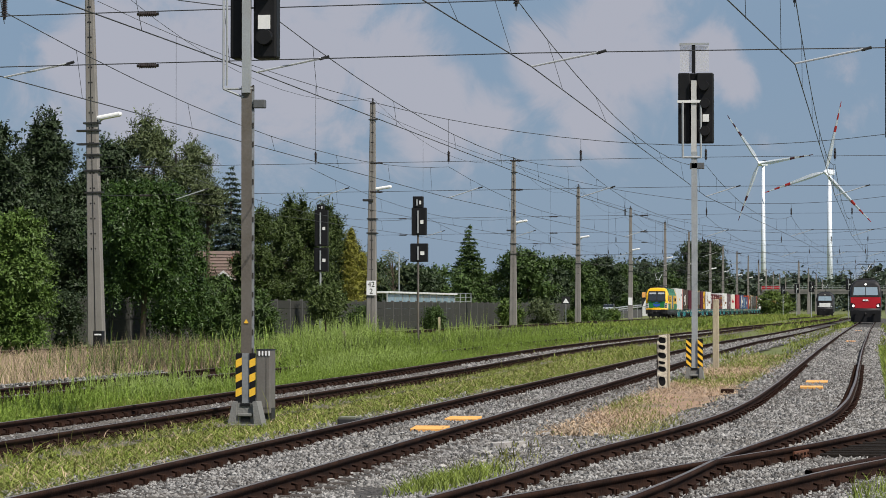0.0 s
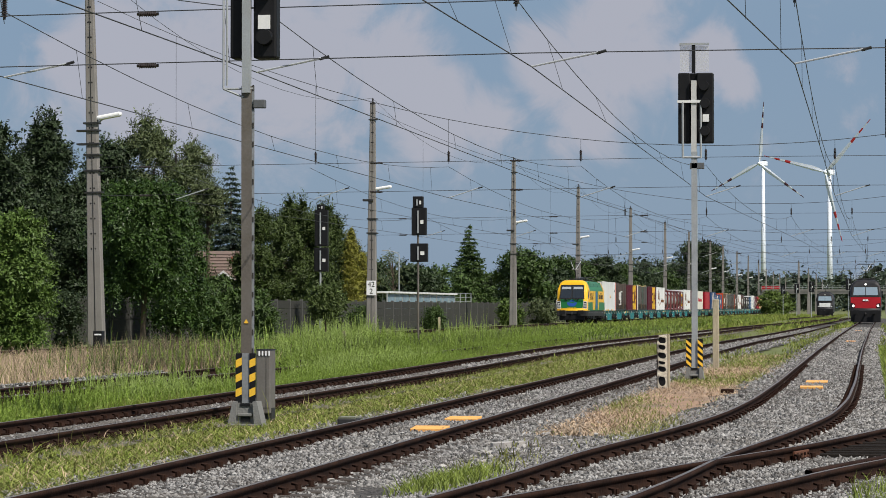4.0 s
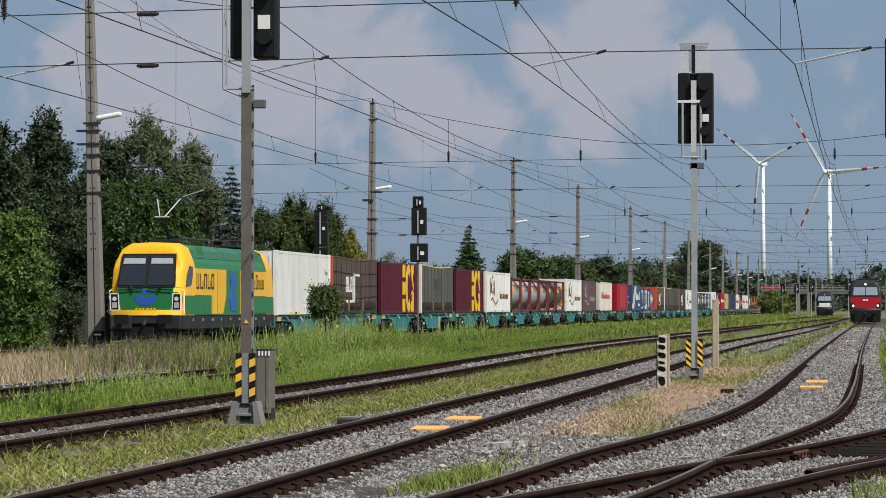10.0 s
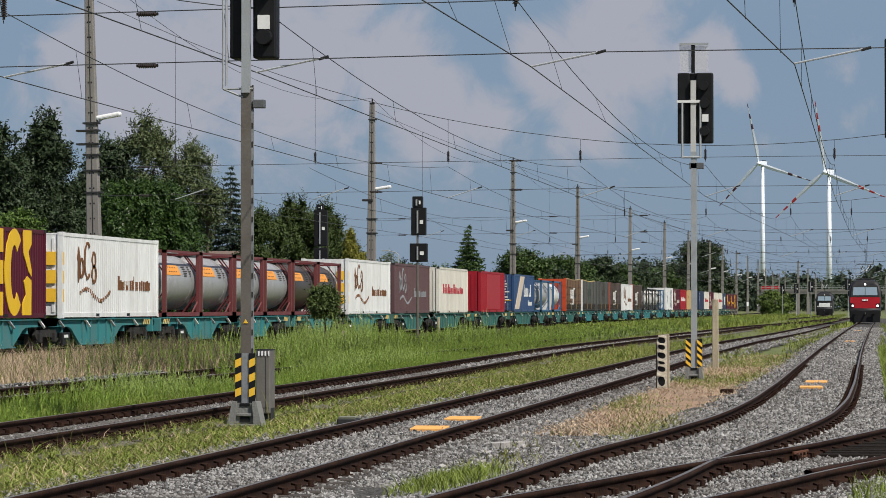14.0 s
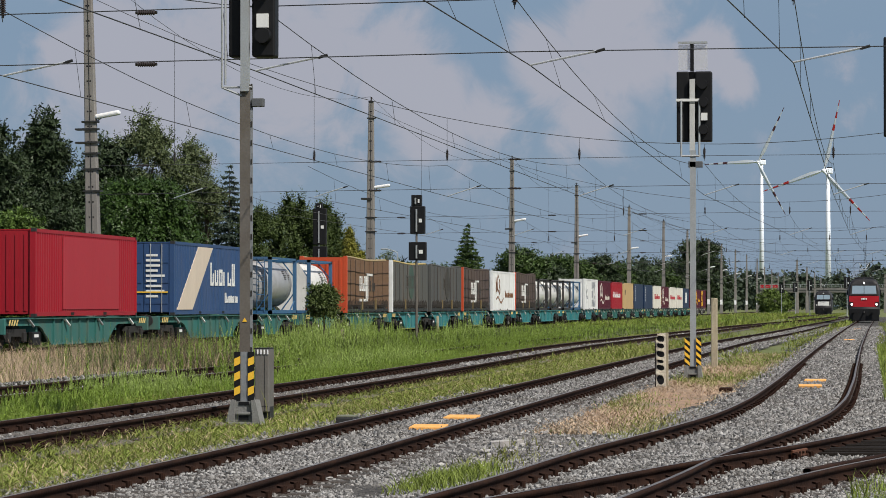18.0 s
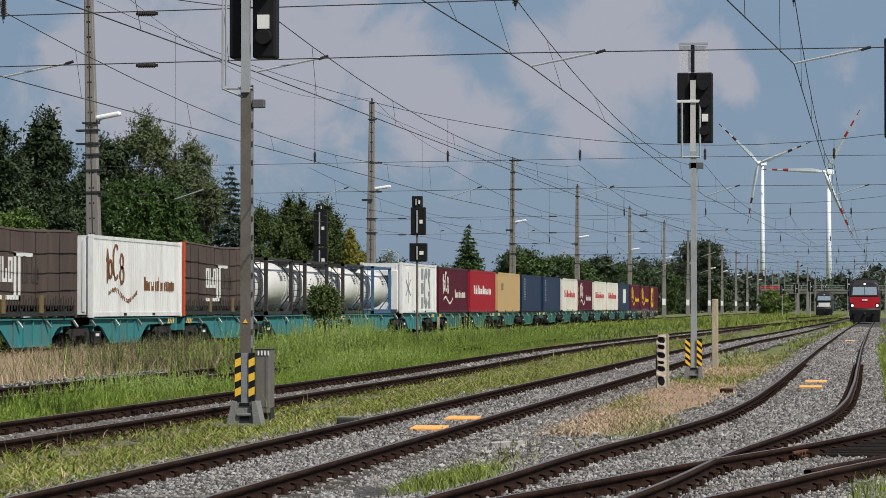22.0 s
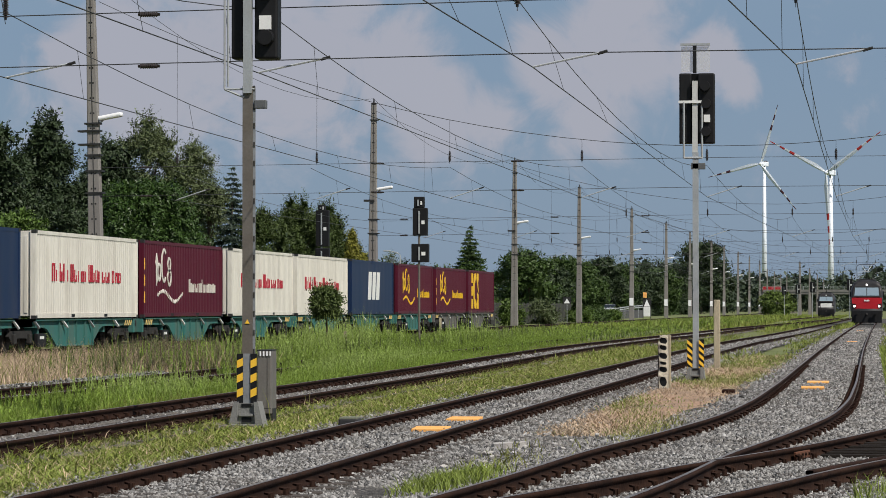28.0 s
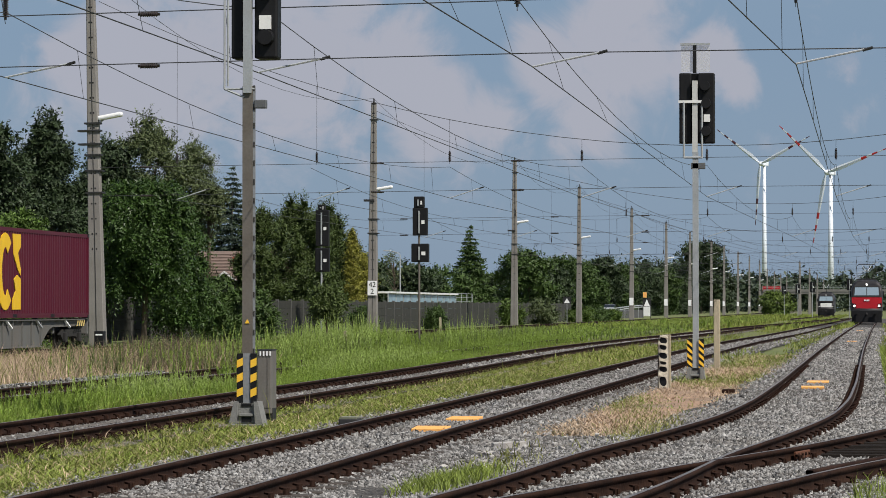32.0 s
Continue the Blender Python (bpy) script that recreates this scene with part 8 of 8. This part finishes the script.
def standing_loco(x, y, lower, upper, label, lit=True, rz=0.0):
    e = empty("electric_locomotive", pose(x, y + 9.5, 0.17, 0, 0, rz), label, "locomotive")
    L, z0, top = electric_loco(e, (upper, upper))
    loco_under(e, L, L_FRAME)
    pantograph(e, -5.6, True, up=1.45)
    part("roof_gear", box(-0.9, 0.9, -4, 4, 4.05, 4.2, 0.05), DARKSTEEL, e)
    front_panel(e, "windscreen_surround", [(-1.34, 2.46), (1.34, 2.46), (1.2, 3.5), (-1.2, 3.5)], BLACK, L, 0.022)
    # the reflected pale sky is put into the pane's base colour
    front_panel(e, "windscreen", [(-1.15, 2.6), (1.15, 2.6), (1.08, 3.35), (-1.08, 3.35)], mat("sky_reflection_glass", (0.2, 0.26, 0.31), 0.1, 0.0, 0.05), L, 0.03, "windscreen with a pale sky reflection in its colour")
    front_panel(e, "windscreen_bar", [(-0.03, 2.6), (0.03, 2.6), (0.03, 3.35), (-0.03, 3.35)], BLACK, L, 0.036)
    front_panel(e, "front_apron", [(-1.38, 1.5), (-0.9, 1.28), (0.9, 1.28), (1.38, 1.5), (1.4, 2.4), (-1.4, 2.4)] if lit else [(-0.95, 1.5), (0.95, 1.5), (0.95, 2.2), (-0.95, 2.2)], lower, L, 0.02, "coloured front apron")
    # added black panel: stands in for the shadow below the front
    part("snow_plough", box(-1.4, 1.4, -L - 0.02, -L + 0.25, 0.05, 1.2, 0.05), BLACK, e, "black skirt panel standing in for the shadow beneath")
    bm = bmesh.new()
    for i in range(4):
        cuboid(bm, -0.25 + i * 0.13, -0.15 + i * 0.13, front_plane_y(L, 2.1) - 0.05, front_plane_y(L, 2.1), 2.05, 2.2)
    part("emblem_bars", bm, BRIGHTWHITE, e)
    for s in (-1, 1):
        bm = tube(bmesh.new(), (s * 1.15, front_plane_y(L, 1.6) - 0.06, 1.6), (s * 1.15, front_plane_y(L, 1.6), 1.6), 0.11, seg=14)
        part("headlight", bm, HEADLIGHT if lit else LAMPGLASS, e, "lit headlight" if lit else "")
        front_panel(e, "headlight_surround", [(s * 0.98, 1.42), (s * 1.36, 1.42), (s * 1.36, 1.86), (s * 1.02, 1.8)], BLACK, L, 0.028)
        part("mirror", box(min(s * 1.44, s * 1.6), max(s * 1.44, s * 1.6), -L + 1.2, -L + 1.3, 2.5, 3.0, 0.02), BLACK, e)
    bm = tube(bmesh.new(), (0, front_plane_y(L, 3.7) - 0.05, 3.62), (0, front_plane_y(L, 3.7) + 0.1, 3.62), 0.1, seg=14)
    part("headlight", bm, HEADLIGHT if lit else LAMPGLASS, e)
    return e


standing_loco(-0.75, 286, R_RED, R_DARK, "red and anthracite electric locomotive standing with lit headlights", rz=0.1)
standing_loco(-8.35, 528, P_WHITE, R_DARK, "dark electric locomotive with a white apron, far off", False)

# ---- buildings and far things ----
ROOF_TILE = mat("roof_tile", (0.17, 0.12, 0.10), 0.9, 0, 0.2, 2, 12, 0.4, dirt=(0.12, 0.11, 0.10), dirt_amount=0.5)
BRICKRED = mat("chimney_brick", (0.30, 0.11, 0.07), 0.9, 0, 0.2, 3, 20, 0.3)
PLASTER = mat("house_plaster", (0.34, 0.32, 0.28), 0.9, 0, 0.1, 1, 20)


def build_car(x, y, z):
    """A small parked car: body with wheel arches, glazed cabin, wheels and lamps; its nose looks along -y."""
    c = empty("car", pose(x, y, z), "silver car on the ramp behind the guard rail", "car")
    bm = bmesh.new()
    prism(bm, [(-2.1, 0.3), (2.1, 0.3), (2.15, 0.85), (1.9, 0.98), (-1.2, 0.98), (-2.05, 0.78)], "x", -0.86, 0.86)
    bmesh.ops.bevel(bm, geom=bm.edges[:], offset=0.05, segments=2, affect="EDGES")
    part("body", bm, mat("car_silver", (0.55, 0.56, 0.58), 0.3, 0.4, 0.05), c)
    part("cabin", prism(bmesh.new(), [(-1.1, 0.96), (1.75, 0.96), (1.3, 1.42), (-0.35, 1.45)], "x", -0.74, 0.74), GLASS, c, "dark glazed cabin")
    part("roof", box(-0.7, 0.7, -0.35, 1.3, 1.42, 1.47, 0.02), mat("car_silver", (0.55, 0.56, 0.58), 0.3, 0.4, 0.05), c)
    for s in (-1, 1):
        part("headlight", box(min(s * 0.5, s * 0.8), max(s * 0.5, s * 0.8), -2.13, -2.0, 0.62, 0.76, 0.02), LAMPGLASS, c)
        for q in (-1.3, 1.3):
            w = part("wheel", tube(bmesh.new(), (s * 0.68, q, 0.31), (s * 0.88, q, 0.31), 0.31, seg=16), RUBBER, c)
            part("rim", tube(bmesh.new(), (s * 0.87, q, 0.31), (s * 0.89, q, 0.31), 0.18, seg=12), GALV, w)


def build_overbridge():
    b = empty("overbridge", pose(0, 905, 0), "grey concrete road bridge over the far tracks", "bridge")
    conc = mat("bridge_concrete", (0.16, 0.155, 0.145), 0.9, 0, 0.2, 0.4, 4, dirt=(0.08, 0.075, 0.065), dirt_amount=0.5, dirt_scale=0.3)
    part("deck", box(-33, 12, 0, 9, 5.6, 6.5), conc, b)
    part("parapet", box(-33, 12, -0.15, 0.1, 6.3, 7.0), conc, b)
    for x0, x1 in ((-33, -27.5), (-19.6, -18.6), (-4.6, -3.6), (9, 12)):
        part("pier", box(x0, x1, 0.5, 8.5, -0.3, 5.6), conc, b)
    for i in range(16):
        part("railing_post", box(-33 + i * 3 - 0.05, -33 + i * 3 + 0.05, -0.05, 0.05, 7.0, 8.0), GALV, b)
    for z in (7.45, 7.95):
        part("railing_bar", box(-33, 12, -0.04, 0.04, z, z + 0.07), GALV, b)


def build_house():
    h = empty("house", pose(-47.2, 218, -0.1), "small house with a brown tiled roof and a small white-edged gable", "house")
    part("wall", box(-4.2, 3.2, 1.0, 7.0, -0.3, 4.25), PLASTER, h)
    bm = bmesh.new()
    prism(bm, [(0.6, 4.2), (4.0, 5.95), (7.4, 4.2), (7.4, 4.05), (4.0, 5.75), (0.6, 4.05)], "x", -4.6, 3.6)
    part("roof", bm, ROOF_TILE, h, "brown tiled roof slope")
    for k in range(7):
        z = 4.27 + k * 0.235
        part("tile_row", box(-4.6, 3.6, 0.62 + k * 0.457, 0.70 + k * 0.457, z, z + 0.045), ROOF_TILE, h)
    part("porch_gable", prism(bmesh.new(), [(-1.1, 3.45), (1.1, 3.45), (0, 4.25)], "y", -0.9, 1.2), mat("dark_timber", (0.03, 0.026, 0.022), 0.9), h, "dark timber gable")
    part("porch_wall", box(-0.95, 0.95, -0.85, 1.0, -0.3, 3.45), mat("dark_timber", (0.03, 0.026, 0.022), 0.9), h)
    for q in (-1, 1):
        part("barge_board", prism(bmesh.new(), [(q * 1.2, 3.36), (q * 1.2, 3.5), (0, 4.42), (0, 4.26)], "y", -1.0, -0.9), P_WHITE, h, "pale barge board")
        part("porch_roof", prism(bmesh.new(), [(q * 1.22, 3.47), (q * 1.22, 3.53), (0, 4.44), (0, 4.38)], "y", -0.9, 2.2), ROOF_TILE, h)
    part("chimney", box(-0.1, 0.75, 2.2, 2.9, 4.6, 5.5, 0.02), BRICKRED, h, "red brick chimney")
    part("window", box(-2.2, -1.0, 0.94, 1.0, 2.7, 2.95), BRIGHTWHITE, h, "white window band")
    g = empty("bus_shelter", pose(-45.5, 276, 0), "long pale shelter with a flat roof and glass panes", "shelter")
    part("roof", box(-1.2, 1.2, 0, 46, 2.95, 3.12), P_WHITE, g, "flat white roof")
    for i in range(11):
        part("post", box(-1.0, -0.9, i * 4.55, i * 4.55 + 0.1, 0, 2.95), GALV, g)
        part("post", box(0.9, 1.0, i * 4.55, i * 4.55 + 0.1, 0, 2.95), GALV, g)
    for i in range(10):
        part("pane", box(0.93, 0.96, i * 4.55 + 0.15, i * 4.55 + 4.45, 1.2, 2.85), mat("pale_pane", (0.25, 0.36, 0.42), 0.2, 0, 0.3, 0.4, 3), g, "pale bluish pane")
    f = empty("railing_frame", pose(-45.5, 324, 0), "open steel railing frame beside a shelter", "railing")
    for i in range(5):
        part("post", box(-0.05, 0.05, i * 4.5, i * 4.5 + 0.1, 0, 3.2), GALV, f)
    for z in (2.3, 2.75, 3.2):
        part("rail", box(-0.04, 0.04, 0, 18, z - 0.04, z), GALV, f)
    # road ramp with a guard rail
    r = empty("road_ramp", Matrix(), "curved road ramp with a pale guard rail", "road", kind="structure")
    pts = [(-37.6 - 1.6 * math.sin(i / 12 * 2.4), 414 + i * 8, 1.15 * (i / 12)**0.8) for i in range(13)]
    for a, b in zip(pts, pts[1:]):
        bm = bmesh.new()
        for dz in (0.55, 0.85):
            tube(bm, (a[0], a[1], a[2] + dz), (b[0], b[1], b[2] + dz), 0.1, seg=6)
        part("guard_rail", bm, GALV, r)
        part("rail_post", box(a[0] - 0.06, a[0] + 0.06, a[1] - 0.06, a[1] + 0.06, -0.2, a[2] + 0.9), GALV, r)
        bm = bmesh.new()
        vs = [bm.verts.new(p) for p in ((a[0], a[1], a[2] + 0.1), (a[0] - 3.4, a[1], a[2] + 0.1), (b[0] - 3.4, b[1], b[2] + 0.1), (b[0], b[1], b[2] + 0.1))]
        lo = [bm.verts.new((v.co.x, v.co.y, -0.3)) for v in vs]
        bm.faces.new(vs)
        for i in range(4):
            bm.faces.new((vs[i], lo[i], lo[(i + 1) % 4], vs[(i + 1) % 4]))
        bmesh.ops.recalc_face_normals(bm, faces=bm.faces[:])
        part("carriageway", bm, mat("asphalt", (0.07, 0.07, 0.072), 0.9, 0, 0.15, 1, 20, 0.2), r)
    build_car(-39.3, 452, 0.64)
    c = empty("track_board", pose(-33.0, 442, 0), "white board with a pale triangle under an orange box", "sign")
    for s in (-1, 1):
        part("post", box(s * 0.56 - 0.05, s * 0.56 + 0.05, -0.06, 0.06, -0.2, 3.0), DARKSTEEL, c)
    part("panel", box(-0.5, 0.5, -0.05, 0.0, 0.35, 1.75, 0.01), P_WHITE, c, "white lower panel")
    part("backing", box(-0.5, 0.5, -0.03, 0.0, 1.75, 2.95), DARKSTEEL, c, "dark square backing")
    part("triangle", prism(bmesh.new(), [(-0.45, 1.8), (0.45, 1.8), (0, 2.85)], "y", -0.05, -0.031), BRIGHTWHITE, c)
    part("top_bar", box(-0.62, 0.62, -0.06, 0.06, 2.95, 3.05), DARKSTEEL, c)
    part("orange_box", box(-0.55, -0.05, -0.15, 0.15, 3.05, 3.85, 0.03), ORANGE, c, "small orange box")
    t = empty("triangle_sign", pose(-33.3, 329, 0), "small white triangular board on a dark square", "sign")
    part("post", tube(bmesh.new(), (0, 0, -0.2), (0, 0, 2.0), 0.04, seg=6), GALV, t)
    part("board", box(-0.45, 0.45, -0.03, 0.0, 2.0, 2.8), DARKSTEEL, t)
    part("triangle", prism(bmesh.new(), [(-0.33, 2.1), (0.33, 2.1), (0, 2.65)], "y", -0.045, -0.032), BRIGHTWHITE, t)
    s = empty("station_building", pose(-34, 1010, 0), "far flat station building with a red roof", "building")
    part("wall", box(-4, 4, 0, 8, 0, 7.2), mat("dim_plaster", (0.12, 0.12, 0.11), 0.9), s)
    part("roof", box(-2.9, 2.9, -0.5, 8, 7.2, 8.6), R_RED, s, "red roof block")
    b = empty("track_cabinet", pose(-30.6, 117.5, 0), "small black trackside box at the foot of a mast", "box")
    part("body", box(-0.2, 0.18, -0.2, 0.2, 0.0, 0.7, 0.03), BLACK, b)
    part("stripe", box(-0.14, 0.14, -0.21, -0.2, 0.52, 0.58), BRIGHTWHITE, b)


build_house()
build_overbridge()


# ---- wind turbines ----
ROTORS = []


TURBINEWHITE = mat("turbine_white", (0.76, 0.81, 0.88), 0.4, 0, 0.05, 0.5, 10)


def turbine(x, y, hub, radius, yaw, stripe, phase, rate, label):
    t = empty("wind_turbine", pose(x, y, 0, 0, 0, yaw), label, "wind turbine", "wind turbines")
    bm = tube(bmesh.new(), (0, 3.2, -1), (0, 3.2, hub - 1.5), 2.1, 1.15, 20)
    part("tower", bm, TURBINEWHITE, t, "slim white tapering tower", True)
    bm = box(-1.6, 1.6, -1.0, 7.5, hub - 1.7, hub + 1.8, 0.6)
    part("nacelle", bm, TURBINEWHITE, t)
    part("nacelle_top", box(-1.0, 1.0, 3.5, 6.5, hub + 1.8, hub + 2.6, 0.2), DARKSTEEL, t)
    r = new("rotor")
    r.parent = t
    r.matrix_basis = pose(0, -2.6, hub)
    bm = bmesh.new()
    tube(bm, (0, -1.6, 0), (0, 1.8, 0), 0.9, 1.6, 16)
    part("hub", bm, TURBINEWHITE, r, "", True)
    for k in range(3):
        a = radians(120 * k)
        c, s = math.cos(a), math.sin(a)

        def blade_piece(f0, f1, material, name, parent, label=""):
            bm = bmesh.new()
            rings = []
            n = 6
            for i in range(n + 1):
                f = f0 + (f1 - f0) * i / n
                rr = 1.0 + f * (radius - 1.0)
                ch = 1.2 + 2.4 * min(1, f / 0.15) if f < 0.2 else 3.6 * (1 - (f - 0.2) / 0.8) + 0.55 * (f - 0.2) / 0.8
                ch *= 0.88
                th = max(0.12, 1.1 * (1 - f)**1.5)
                sec = [(-0.35 * ch, 0), (0.0, th * 0.5), (0.65 * ch, 0), (0.0, -th * 0.5)]
                ring_ = []
                for w, d in sec:
                    px_, pz_ = w, rr
                    ring_.append(bm.verts.new((px_ * c + pz_ * s, d, -px_ * s + pz_ * c)))
                rings.append(ring_)
            for p, q in zip(rings, rings[1:]):
                for i in range(4):
                    bm.faces.new((p[i], p[(i + 1) % 4], q[(i + 1) % 4], q[i]))
            bm.faces.new(rings[0][::-1])
            bm.faces.new(rings[-1])
            bmesh.ops.recalc_face_normals(bm, faces=bm.faces[:])
            return part(name, bm, material, parent, label)
        bl = blade_piece(0.0, 0.56, TURBINEWHITE, "blade", r, "white blade with banded tip")
        for i, (f0, f1) in enumerate(((0.56, 0.65), (0.65, 0.74), (0.74, 0.83), (0.83, 0.92), (0.92, 1.0))):
            blade_piece(f0, f1, stripe if i % 2 == 0 else TURBINEWHITE, "blade_band", bl)
    ROTORS.append((r, hub, phase, rate))
    return t


turbine(-29.4, 1962, 88.6, 46.5, -28, RED, 180 - 0.6 * 65.7, 65.7, "white wind turbine with red-banded blade tips")
# the far rotor's red bands carry their shade in a darker colour
turbine(-83.8, 2290, 110.0, 46.5, -28, mat("band_red_shaded", (0.10, 0.03, 0.035), 0.5), -2.2 * 70.8, 70.8, "white wind turbine with red blade bands coloured as in shade")

for key, label, a, b, half, m in TRACK_JOBS:
    build_track(key, label, a, b, half, m)


# ---- what moves ----
def motions():
    for e, u, z in MOVERS:
        walk(e, [(0.0, pose(TRAIN_X, FRONT_Y + u, z)), (32.0, pose(TRAIN_X, FRONT_Y + u - SPEED * 32.0, z))])
    # the wind is uneven: degrees ahead of a steady turn
    gusts = ([(0, -6), (1, -4.2), (8, 8.6), (14, 11), (19, 11.4), (25, 3.5), (31, -9.3), (32, -11)],
             [(0, -1), (1, -1.5), (8, -4.5), (14, -7.8), (19, -9.8), (25, -10.3), (31, -5.4), (32, -4.5)])
    for (r, hub, phase, rate), gust in zip(ROTORS, gusts):
        ahead = [float(np.interp(0.5 * i, [g[0] for g in gust], [g[1] for g in gust])) for i in range(65)]
        walk(r, [(0.5 * i, pose(0, -2.6, hub, 0, phase + rate * 0.5 * i + ahead[i], 0)) for i in range(65)])


motions()
